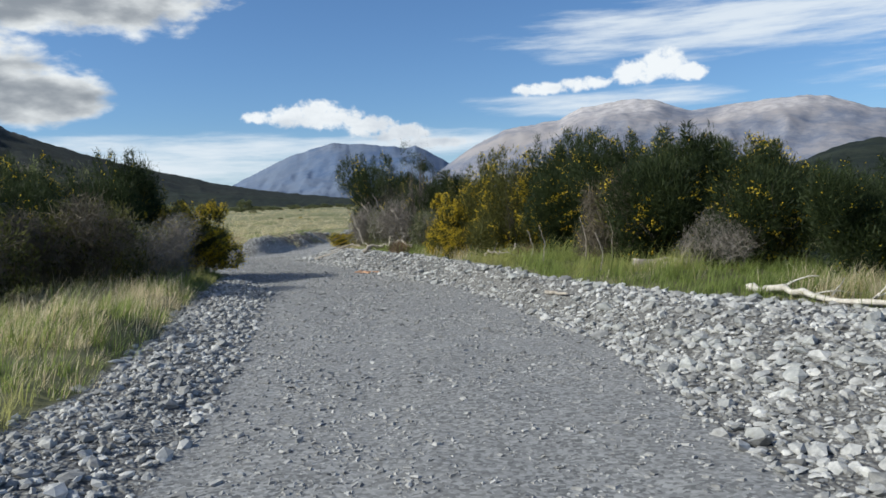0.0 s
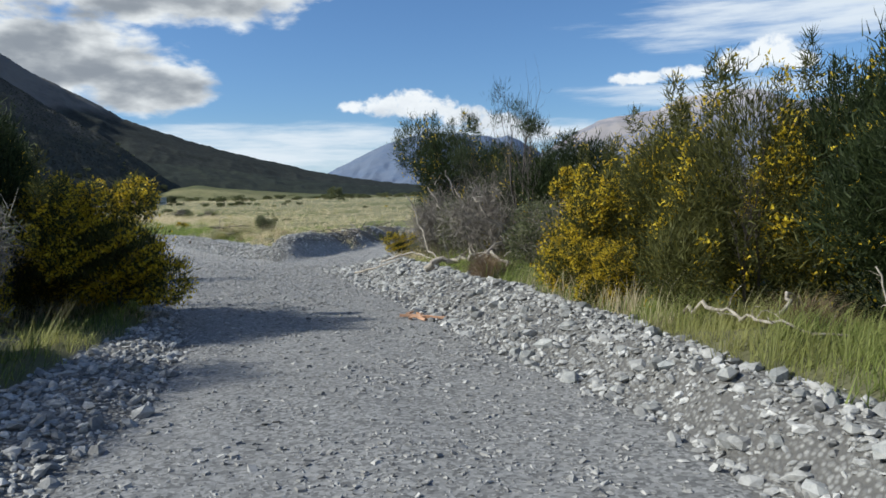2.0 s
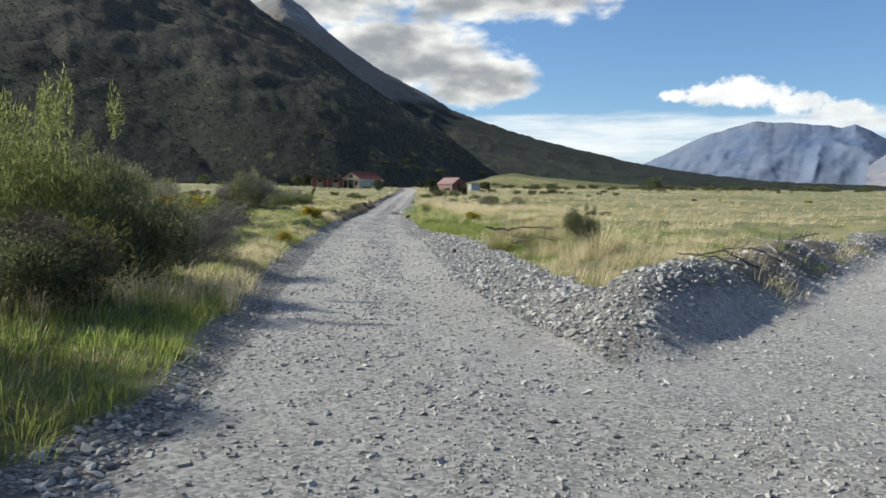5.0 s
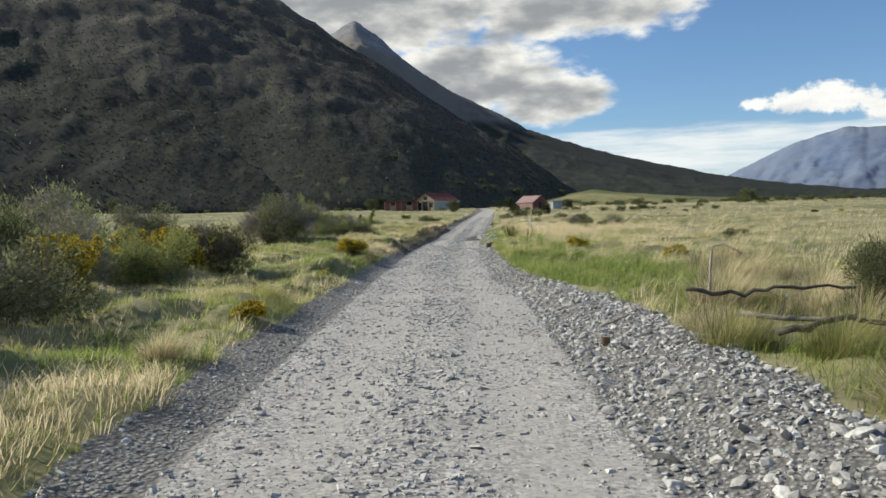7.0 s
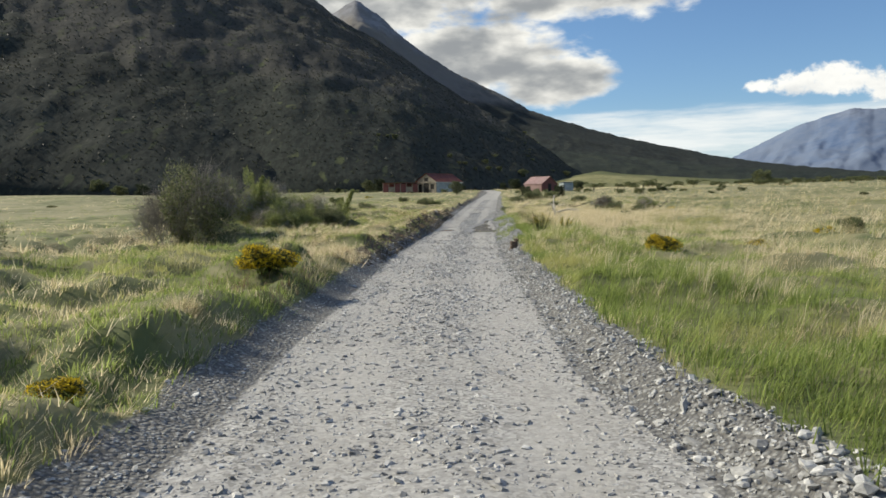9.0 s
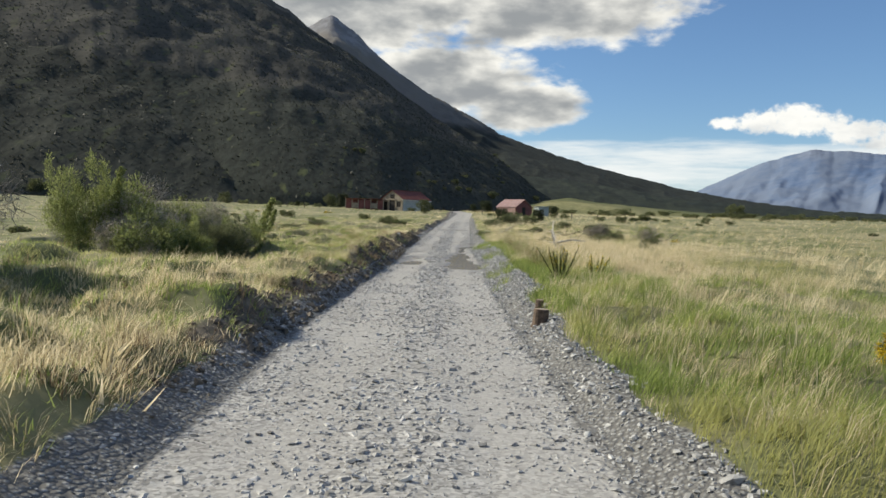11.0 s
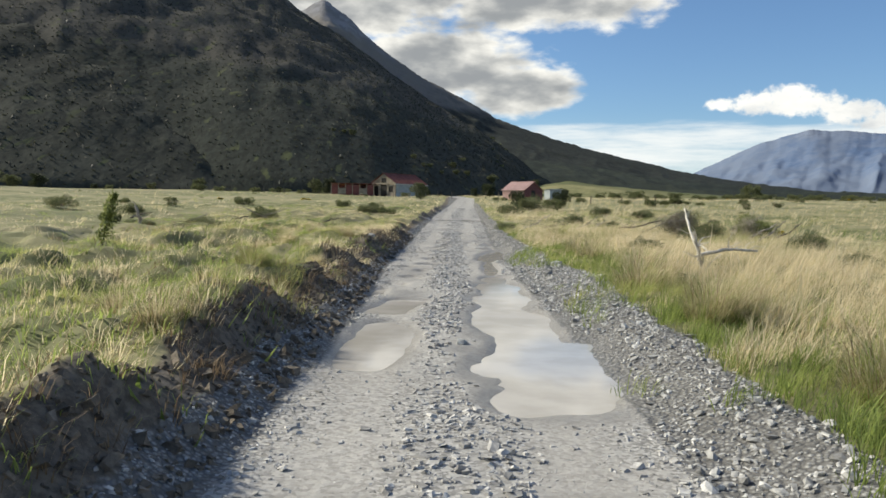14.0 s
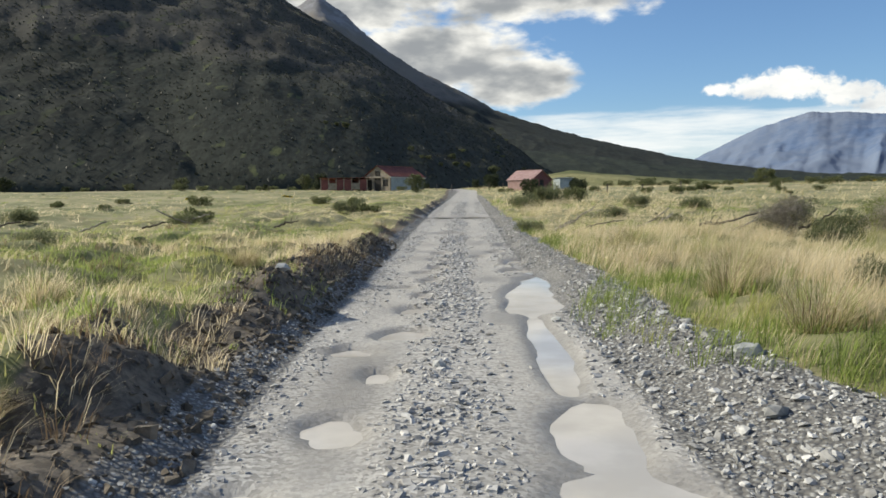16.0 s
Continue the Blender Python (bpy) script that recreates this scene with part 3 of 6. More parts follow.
    return base_level(x, y) + z, {"track": track, "gravel": gravel, "soil": soil, "worn": worn, "damp": damp, "fresh": smooth01(y, 26, 9)}


def land_z(x, y):
    return land(np.atleast_1d(x), np.atleast_1d(y))[0]


def spread(start, step, growth, limit):
    out, at = [], start
    while abs(at) < limit:
        at += step
        step *= growth
        out.append(at)
    return out


STEP = 0.23
xs = np.array(sorted(spread(-14, -STEP, 1.2, 4800)) + list(np.arange(-14, -3.3, STEP)) + list(np.arange(-3.3, 4.2, 0.115)) + list(np.arange(4.2, 19.5, STEP)) + spread(19.5, STEP, 1.2, 4800))
ys = np.array(sorted(spread(-19, -STEP, 1.25, 1500)) + list(np.arange(-19, 63, STEP)) + list(np.arange(63, 97, 0.14)) + list(np.arange(97, 126, STEP)) + spread(126, STEP, 1.14, 4900))
gx, gy = np.meshgrid(xs, ys)
height, masks = land(gx.ravel(), gy.ravel())
nx, ny = len(xs), len(ys)
quad = (np.arange(ny - 1)[:, None] * nx + np.arange(nx - 1)[None, :]).ravel()
me = mesh_of("ground", np.stack([gx.ravel(), gy.ravel(), height], 1), np.stack([quad, quad + 1, quad + nx + 1, quad + nx], 1), GROUND, True)
for key, values in masks.items():
    me.attributes.new(key, "FLOAT", "POINT").data.foreach_set("value", values.astype(np.float32))
tagged(new("ground", me), "gravel road through a grassy valley floor", "ground", kind="structure")


# ---- hills ----
def hill(name, label, skyline, near, far, material_, seed, rough, lumps=0.0, steps=(220, 70), base=0.0, shape=1.0, eye=(0, 40), fold=0.22, grain=160.0, gully=(0.3, 0.12)):
    """A mountain side: for each bearing (degrees left of the road) the skyline's elevation, on a slope that climbs from its foot at
    the distance near to its crest at the distance far, and falls away behind."""
    bearing = np.array([s[0] for s in skyline], float)
    order = np.argsort(bearing)
    bearing, rise = bearing[order], np.array([s[1] for s in skyline], float)[order]
    b = np.linspace(bearing[0], bearing[-1], steps[0])
    u = np.concatenate([np.linspace(0, 1, steps[1]), np.linspace(1.05, 1.6, 8)])
    bb, uu = np.meshgrid(b, u)
    e = np.interp(bb, bearing, rise)
    window = np.hanning(max(5, steps[0] // 9))
    pad = len(window) // 2

    def rounded(row):
        return np.convolve(np.pad(row, pad, "edge"), window / window.sum(), "same")[pad:pad + len(b)]

    soft = rounded(np.interp(b, bearing, rise))
    crest = smooth01(uu, 0.62, 1.0)
    e = soft[None] * (1 - crest) + (e + (fbm(bb * 0.9, bb * 0 + seed, 4, seed) - 0.5) * rough) * crest
    d0, d1 = (rounded(np.interp(b, bearing, np.array(r, float)[order] if np.ndim(r) else np.full(len(bearing), float(r))))[None] + uu * 0 for r in (near, far))
    d = d0 + (d1 - d0) * uu
    px, py = eye[0] - np.sin(np.radians(bb)) * d, eye[1] + np.cos(np.radians(bb)) * d
    top = np.maximum(np.tan(np.radians(np.maximum(e, 0.02))) * d1 + 1.6, 0.5)
    climb = np.where(uu <= 1, np.clip(uu, 0, 1) ** shape, np.clip(1 - (uu - 1) * 1.2, 0, 1))
    folds = (fbm(px / grain, py / grain, 5, seed + 3, 0.52) - 0.5) * (np.sin(np.clip(uu, 0, 1) * np.pi)) * top * fold
    ragged = (fbm(px * 0.13, py * 0.05, 3, seed + 9) - 0.4) * lumps * np.clip(uu * 6, 0, 1)
    spurs = 1 - np.abs(2 * fbm(bb * gully[0] + uu * 0.5 + folds / (top + 1) * 2, uu * 1.4, 4, seed + 21, 0.45) - 1)
    folds = folds + (spurs - 0.72) * np.sin(np.clip(uu, 0, 1) ** 0.8 * np.pi) * top * gully[1]
    z = base + climb * top + folds + ragged
    z[0] -= 12
    rows_, cols = bb.shape
    q = (np.arange(rows_ - 1)[:, None] * cols + np.arange(cols - 1)[None, :]).ravel()
    me_ = mesh_of(name, np.stack([px.ravel(), py.ravel(), z.ravel()], 1), np.stack([q, q + 1, q + cols + 1, q + cols], 1), material_, True)
    return tagged(new(name, me_), label, "hill", kind="structure")


slope_main = hill("hill_scrub", "steep scrub-covered hillside with shade in its dark colour", [(75, 14), (60, 18), (45, 21.5), (34, 22.0), (28, 21.0), (22, 19.4), (16, 17.2), (10.5, 14.2), (7, 12.1), (3.8, 10.1), (0.4, 7.7), (-2.5, 6.2), (-5.4, 4.3), (-7.9, 2.5), (-9.7, 1.05), (-10.3, 0.3)],
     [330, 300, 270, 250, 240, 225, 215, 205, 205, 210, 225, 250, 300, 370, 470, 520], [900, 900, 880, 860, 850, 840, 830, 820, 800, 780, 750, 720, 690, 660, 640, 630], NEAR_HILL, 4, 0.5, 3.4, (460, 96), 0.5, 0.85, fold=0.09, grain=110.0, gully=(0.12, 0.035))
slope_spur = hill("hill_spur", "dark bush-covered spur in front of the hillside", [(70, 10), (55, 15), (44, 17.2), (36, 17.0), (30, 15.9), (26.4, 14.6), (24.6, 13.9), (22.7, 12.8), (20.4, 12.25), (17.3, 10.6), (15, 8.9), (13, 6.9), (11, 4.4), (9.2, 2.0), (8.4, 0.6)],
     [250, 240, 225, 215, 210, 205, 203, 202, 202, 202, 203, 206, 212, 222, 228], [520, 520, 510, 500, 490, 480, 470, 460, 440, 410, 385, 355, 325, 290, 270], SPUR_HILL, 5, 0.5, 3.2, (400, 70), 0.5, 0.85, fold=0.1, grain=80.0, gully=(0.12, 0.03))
hill("mountain_peak", "bare brown-grey mountain with a pointed summit", [(24, 8), (15, 11), (10.1, 13.0), (9.0, 13.3), (8.0, 13.9), (7.5, 14.15), (6.9, 13.9), (5.5, 12.9), (3.9, 11.55), (0.5, 9.2), (-2.9, 7.6), (-5.4, 6.2), (-9.6, 4.7), (-13.6, 3.7), (-17.6, 2.7), (-21.4, 2.0), (-25, 1.5), (-30, 0.9), (-36, 0.3)],
     1300, 3000, PEAK_HILL, 12, 0.22, 6.0, (360, 90), 4.0, 0.9, fold=0.22, grain=420.0, gully=(0.4, 0.07))
hill("hill_wooded_toe", "low dark tree-covered foot of the mountain", [(4, 3.2), (-2, 3.4), (-6, 3.2), (-10, 2.9), (-14, 2.35), (-19, 1.6), (-25, 1.15), (-31, 0.95), (-38, 0.75), (-48, 0.6)],
     700, 1250, TREE_HILL, 15, 0.22, 5.0, (320, 30), 4.0, 0.8)
hill("rise_grass", "tan grassy rise at the foot of the hills", [(2, 0.4), (-4, 0.7), (-8, 1.15), (-10.5, 1.5), (-13, 1.25), (-17, 0.9), (-21, 0.65), (-28, 0.5), (-40, 0.4)],
     260, 560, GRASS_HILL, 17, 0.12, 0.8, (200, 24), 2.0, 0.9)
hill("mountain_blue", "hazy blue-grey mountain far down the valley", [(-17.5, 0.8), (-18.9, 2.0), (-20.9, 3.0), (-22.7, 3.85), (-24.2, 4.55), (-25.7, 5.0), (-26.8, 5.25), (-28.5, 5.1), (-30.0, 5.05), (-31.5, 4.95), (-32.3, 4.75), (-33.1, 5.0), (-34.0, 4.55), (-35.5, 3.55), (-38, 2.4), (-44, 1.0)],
     3200, 4300, HAZE_BLUE_HILL, 22, 0.3, 0.0, (360, 80), 8.0, 0.9, fold=0.2, grain=420.0, gully=(0.3, 0.19))
hill("mountain_pale", "pale haze-tinted tan-grey mountain range dusted with snow", [(-34, 2.2), (-35.7, 3.45), (-37.7, 4.75), (-39.8, 5.8), (-41.9, 6.1), (-44.0, 6.4), (-45.7, 7.2), (-47.3, 7.3), (-49.3, 7.6), (-50.5, 7.5), (-52.4, 6.8), (-53.5, 6.5), (-55.8, 6.6), (-58.7, 6.85), (-60.7, 6.85), (-62.4, 6.75), (-63.7, 6.2), (-64.9, 5.6), (-70, 5.5), (-80, 6.5), (-95, 5.0), (-130, 4.0)],
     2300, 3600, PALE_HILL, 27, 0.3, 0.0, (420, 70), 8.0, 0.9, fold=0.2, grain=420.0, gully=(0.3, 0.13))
hill("hill_dark_side", "low dark hill beyond the scrub", [(-60, 0.6), (-62, 2.2), (-64, 3.0), (-67, 3.7), (-74, 3.4), (-90, 2.0)], 600, 900, TREE_HILL, 33, 0.3, 5.0, (80, 24), 3.0, 0.9)
hill("hill_behind", "dark hills closing the valley behind the road", [(180, 6), (150, 8), (120, 9), (95, 9), (75, 8)], 500, 1100, NEAR_HILL, 39, 0.5, 3.0, (90, 30), 2.0, 0.9)
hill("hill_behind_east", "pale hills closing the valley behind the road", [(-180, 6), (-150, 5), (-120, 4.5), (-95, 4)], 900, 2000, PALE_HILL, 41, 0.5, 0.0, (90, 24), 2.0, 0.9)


# ---- gravel ----
def icosahedron():
    p = (1 + 5 ** 0.5) / 2
    v = np.array([(-1, p, 0), (1, p, 0), (-1, -p, 0), (1, -p, 0), (0, -1, p), (0, 1, p), (0, -1, -p), (0, 1, -p), (p, 0, -1), (p, 0, 1), (-p, 0, -1), (-p, 0, 1)], float)
    f = np.array([(0, 11, 5), (0, 5, 1), (0, 1, 7), (0, 7, 10), (0, 10, 11), (1, 5, 9), (5, 11, 4), (11, 10, 2), (10, 7, 6), (7, 1, 8), (3, 9, 4), (3, 4, 2), (3, 2, 6), (3, 6, 8), (3, 8, 9), (4, 9, 5), (2, 4, 11), (6, 2, 10), (8, 6, 7), (9, 8, 1)])
    return v / np.linalg.norm(v[0]), f


def chip():
    return np.array([(1, 0, -0.35), (-0.6, 0.85, -0.3), (-0.5, -0.9, -0.3), (0.05, 0.0, 0.75)], float), np.array([(0, 1, 3), (1, 2, 3), (2, 0, 3), (0, 2, 1)])


def rubble():
    """A rough block of twelve faces, with its corners cut in."""
    v = np.array([(0.8, 0.55, -0.5), (-0.6, 0.75, -0.45), (-0.8, -0.5, -0.5), (0.55, -0.75, -0.45), (0.55, 0.5, 0.55), (-0.45, 0.5, 0.6), (-0.6, -0.4, 0.5), (0.5, -0.45, 0.6)], float)
    quads = ((3, 2, 1, 0), (4, 5, 6, 7), (0, 1, 5, 4), (1, 2, 6, 5), (2, 3, 7, 6), (3, 0, 4, 7))
    return v, np.array([t for a, b, c, d in quads for t in ((a, b, c), (a, c, d))])


def turned(count, tilt):
    """Random turns about the upright, with some tilt, as (count, 3, 3)."""
    a, b, c = rng.uniform(0, 2 * np.pi, count), rng.normal(0, tilt, count), rng.normal(0, tilt, count)
    one, nil = np.ones(count), np.zeros(count)
    mat = lambda rows_: np.stack([np.stack(r, -1) for r in rows_], -2)  # noqa: E731
    rz = mat([[np.cos(a), -np.sin(a), nil], [np.sin(a), np.cos(a), nil], [nil, nil, one]])
    rx = mat([[one, nil, nil], [nil, np.cos(b), -np.sin(b)], [nil, np.sin(b), np.cos(b)]])
    ry = mat([[np.cos(c), nil, np.sin(c)], [nil, one, nil], [-np.sin(c), nil, np.cos(c)]])
    return rx @ ry @ rz


def stones(base, places, sizes, flatness, tilt=0.35, jitter=0.22):
    """Many uneven stones as one array of corners and faces."""
    v, f = base
    count = len(places)
    shape = v[None] * (1 + rng.normal(0, jitter, (count, len(v), 1)))
    grow = np.stack([rng.uniform(0.85, 1.5, count), rng.uniform(0.7, 1.05, count), rng.uniform(*flatness, count)], -1) * sizes[:, None]
    shape = np.einsum("nij,nkj->nki", turned(count, tilt), shape * grow[:, None])
    verts = (shape + places[:, None]).reshape(-1, 3)
    faces = (f[None] + (np.arange(count) * len(v))[:, None, None]).reshape(-1, 3)
    return verts, faces


def scatter(x0, x1, y0, y1, density):
    count = int((x1 - x0) * (y1 - y0) * density)
    return rng.uniform(x0, x1, count), rng.uniform(y0, y1, count)


def berm_places(x0, x1, y0, y1, density):
    x, y = scatter(x0, x1, y0, y1, density)
    z, mk = land(x, y)
    keep = (mk["gravel"] > 0.45 + rng.uniform(-0.35, 0.35, len(x))) & (mk["track"] < rng.uniform(0.2, 0.75, len(x))) & (mk["damp"] < 0.3)
    return np.stack([x, y, z], 1)[keep]


spots = np.concatenate([berm_places(-15, 8, -17, 14, 265), berm_places(1, 3.6, 16, 36, 170), berm_places(1, 16, 14, 34, 150), berm_places(-3.2, 1, 14, 34, 160), berm_places(-3.5, 0.5, 34, 62, 200), berm_places(0.5, 3.4, 34, 62, 300), berm_places(-2.6, 0.2, 62, 104, 260), berm_places(1.2, 3.6, 62, 84, 330), berm_places(2.0, 4.6, 84, 104, 150), berm_places(-1.5, 6.5, 104, 140, 40)])
sizes = np.clip(rng.lognormal(-3.58, 0.45, len(spots)), 0.016, 0.10)
sizes = np.where(spots[:, 0] < road_left(spots[:, 1]) + 0.1, np.minimum(sizes * np.where(spots[:, 1] < 6, 0.86, 0.66), 0.07), sizes)
sizes = np.where(spots[:, 1] > 14, np.minimum(sizes * 0.72, 0.075), sizes)
sizes = np.where(spots[:, 1] > 35, np.minimum(sizes * 0.8, 0.06), sizes)
big = np.where((sizes > 0.058) & (spots[:, 1] > -12) & (spots[:, 1] < 13) & (spots[:, 0] > road_right(spots[:, 1])))[0][:300]
rest = np.setdiff1d(np.arange(len(spots)), big)
places = spots[rest] + np.stack([np.zeros(len(rest)), np.zeros(len(rest)), sizes[rest] * 0.22], 1)
close = places[:, 1] < 16
large = sizes[rest] > np.where(close, 0.026, 0.03)
v, f = stones(icosahedron(), places[close & large], sizes[rest][close & large], (0.36, 0.7), 0.3, 0.17)
for pick, base, gain in ((~close & large, icosahedron(), 1.0), (~large, rubble(), 1.1)):
    v2, f2 = stones(base, places[pick], sizes[rest][pick] * gain, (0.36, 0.7), 0.35, 0.2)
    v, f = np.concatenate([v, v2]), np.concatenate([f, f2 + len(v)])
tagged(new("roadside_gravel", mesh_of("roadside_gravel", v, f, STONE)), "loose grey river stones heaped along the road edges", "gravel", kind="stuff")

x, y = scatter(-13, 8, -16, 140, 480)
keep = (x > road_left(y) - 0.3) & (x < road_right(y) + 0.3)
x2, y2 = scatter(1.0, 15, 10, 30, 260)
by_side = (segment_gap(x2, y2, SIDE_TRACK)[0] < 2.4) & (x2 > road_right(y2) + 0.3)
x, y = np.concatenate([x[keep], x2[by_side]]), np.concatenate([y[keep], y2[by_side]])
z, mk = land(x, y)
centre = 1 - mk["worn"]
clump = 0.45 + 0.9 * smooth01(fbm(x * 0.8, y * 0.8, 3, 113), 0.35, 0.65)
keep = (mk["track"] > 0.5) & (rng.uniform(0, 1, len(x)) < np.where(y < 60, 0.62 + 0.3 * centre, 0.28 + 0.6 * centre) * clump * np.where(y > 62, 0.25 + 0.75 * centre, 0.85) * np.where(y > 100, 0.5, 1.0)) & (mk["damp"] < np.where(centre > 0.8, 0.75, 0.25))
spots2 = np.stack([x, y, z], 1)[keep]
size2 = np.clip(rng.lognormal(-4.42, 0.45, len(spots2)), 0.007, 0.04)
mid_road = np.abs(spots2[:, 0] - (road_left(spots2[:, 1]) + road_right(spots2[:, 1])) / 2 - 0.05) < 0.42 + rng.normal(0, 0.12, len(spots2))
size2 = np.where(mid_road & (spots2[:, 1] > 18), np.minimum(size2 * 1.22, 0.04), size2)
size2 = np.where(mid_road & (spots2[:, 1] > 60), np.minimum(size2 * 1.2, 0.05), size2)
spots2[:, 2] += size2 * 0.15
blocky = size2 > 0.0215
v, f = stones(chip(), spots2[~blocky], size2[~blocky] * 1.2, (0.3, 0.6), 0.2, 0.25)
v2, f2 = stones(rubble(), spots2[blocky], size2[blocky] * 1.15, (0.28, 0.55), 0.25, 0.2)
v, f = np.concatenate([v, v2]), np.concatenate([f, f2 + len(v)])
tagged(new("road_gravel", mesh_of("road_gravel", v, f, PEBBLE)), "small loose stones strewn over the gravel road", "gravel", kind="stuff")


# ---- puddles ----
def puddle(px, py, rx, ry, turn, lower):
    """A still sheet of water lying in its hollow."""
    c, s = math.cos(radians(turn)), math.sin(radians(turn))
    a_ = np.linspace(0, 2 * np.pi, 40, endpoint=False)
    ring = [(0.0, 0.0)] + [(r * math.cos(t) * rx * 1.25, r * math.sin(t) * ry * 1.25) for r in (0.5, 1.0) for t in a_]
    ring = np.array(ring)
    wx, wy = px + ring[:, 0] * c - ring[:, 1] * s, py + ring[:, 0] * s + ring[:, 1] * c
    level = float(base_level(px, py)) - 0.038 - lower
    faces = [(0, 1 + i, 1 + (i + 1) % 40) for i in range(40)]
    for i in range(40):
        j = (i + 1) % 40
        faces += [(1 + i, 41 + i, 41 + j), (1 + i, 41 + j, 1 + j)]
    ob = new("puddle", mesh_of("puddle", np.stack([wx, wy, np.full(len(wx), level)], 1), faces, WATER, True))
    return tagged(ob, "still muddy puddle in a wheel track of the road", "puddle", "puddles in the road", "structure")


for i, row in enumerate(PUDDLES):
    puddle(*row, 0.0011 * i if i else -0.03)


# ---- grass ----
def blades(root, lean, length, width, bend):
    """Bent tapering blades of five corners each."""
    count = len(root)
    side = np.stack([-lean[:, 1], lean[:, 0]], 1)
    w, l_, b = width[:, None], length[:, None], bend[:, None]
    out = np.zeros((count, 5, 3))
    out[:, 0, :2], out[:, 1, :2] = root[:, :2] - side * w / 2, root[:, :2] + side * w / 2
    mid_ = root[:, :2] + lean * l_ * b * 0.35
    out[:, 2, :2], out[:, 3, :2] = mid_ - side * w * 0.4, mid_ + side * w * 0.4
    out[:, 4, :2] = root[:, :2] + lean * l_ * b
    up = length * np.sqrt(np.clip(1 - bend ** 2 * 0.8, 0.15, 1))
    for i, h in ((0, -0.03), (1, -0.03)):
        out[:, i, 2] = root[:, 2] + h
    out[:, 2, 2] = out[:, 3, 2] = root[:, 2] + up * 0.6
    out[:, 4, 2] = root[:, 2] + up
    tri = np.array([(0, 1, 3), (0, 3, 2), (2, 3, 4)])
    return out.reshape(-1, 3), (tri[None] + (np.arange(count) * 5)[:, None, None]).reshape(-1, 3)


def spikes(root, lean, length, width, bend):
    """Straight three-cornered blades for grass farther off."""
    count = len(root)
    side = np.stack([-lean[:, 1], lean[:, 0]], 1)
    out = np.zeros((count, 3, 3))
    out[:, 0, :2], out[:, 1, :2] = root[:, :2] - side * width[:, None] / 2, root[:, :2] + side * width[:, None] / 2
    out[:, 2, :2] = root[:, :2] + lean * (length * bend)[:, None]
    out[:, :2, 2] = root[:, 2:3] - 0.04
    out[:, 2, 2] = root[:, 2] + length * np.sqrt(np.clip(1 - bend ** 2, 0.2, 1))
    return out.reshape(-1, 3), np.arange(count * 3).reshape(-1, 3)


WIND = np.array([0.75, -0.35])


def grow(x, y, per, radius, length, width, maker, bend=(0.35, 0.97)):
    """Tufts at the places given, each of some blades that splay and lean with the wind."""
    count = len(x) * per
    a_ = rng.uniform(0, 2 * np.pi, count)
    r = np.sqrt(rng.uniform(0, 1, count)) * np.repeat(radius, per)
    bx, by = np.repeat(x, per) + np.cos(a_) * r, np.repeat(y, per) + np.sin(a_) * r
    lean = np.stack([np.cos(a_), np.sin(a_)], 1) + WIND * 1.1 + rng.normal(0, 0.35, (count, 2))
    lean /= np.linalg.norm(lean, axis=1, keepdims=True) + 1e-6
    size = np.repeat(length, per) * rng.uniform(0.55, 1.15, count)
    root = np.stack([bx, by, land_z(bx, by)], 1)
    blown = np.where((bx < 0) & (by > 20), 0.35, 0.12)
    low_ = bend[0] + (bend[1] - bend[0]) * blown
    return maker(root, lean, size, np.repeat(width, per) * rng.uniform(0.7, 1.3, count), rng.uniform(0, 1, count) ** (1 - blown) * (bend[1] - low_) + low_)


def grass_places(x0, x1, y0, y1, density, reach):
    """Places on turf, thinner with the distance from the road; and how dry each one is."""
    x, y = scatter(x0, x1, y0, y1, density)
    xl, xr = stones_left(y), stones_right(y)
    gap = np.maximum(np.maximum(xl - x, x - xr), 0)
    keep = rng.uniform(0, 1, len(x)) < np.exp(-np.maximum(gap - 2.5, 0) / reach)
    x, y, gap = x[keep], y[keep], gap[keep]
    _, mk = land(x, y)
    bare = np.maximum(np.maximum(mk["gravel"] * 1.05, mk["track"]), mk["soil"] * 0.75)
    keep = bare < rng.uniform(0.05, 0.95, len(x))
    x, y, gap = x[keep], y[keep], gap[keep]
    right = x > stones_right(y)
    dry = fbm(x * 0.28, y * 0.28, 3, 61) + (fbm(x * 0.06, y * 0.06, 2, 67) - 0.5) * 0.5
    lush = right & (y > 31) & (y < 66)
    dry = dry - np.where(lush, 0.36 * np.exp(-np.maximum(gap - 1.5, 0) / 3.5), 0) + np.where(right & (y > 60), 0.24, 0) - np.where(right & (gap < 0.9) & (y > 58), 0.28, 0)
    dry = dry + np.where(~right & (y > 45) & (y < 66), 0.13, 0) + np.where(~right & (y > 66), 0.04, 0) - np.where(~right & (y > 6) & (y < 20), 0.25, 0) - np.where(right & (y < 9), 0.2, 0) + np.where(~right & (y < 6), 0.04 - 0.22 * smooth01(y, -5, -10), 0) - np.where(~right & (y > 20) & (y < 46), 0.06, 0)
    return x, y, gap, dry, right


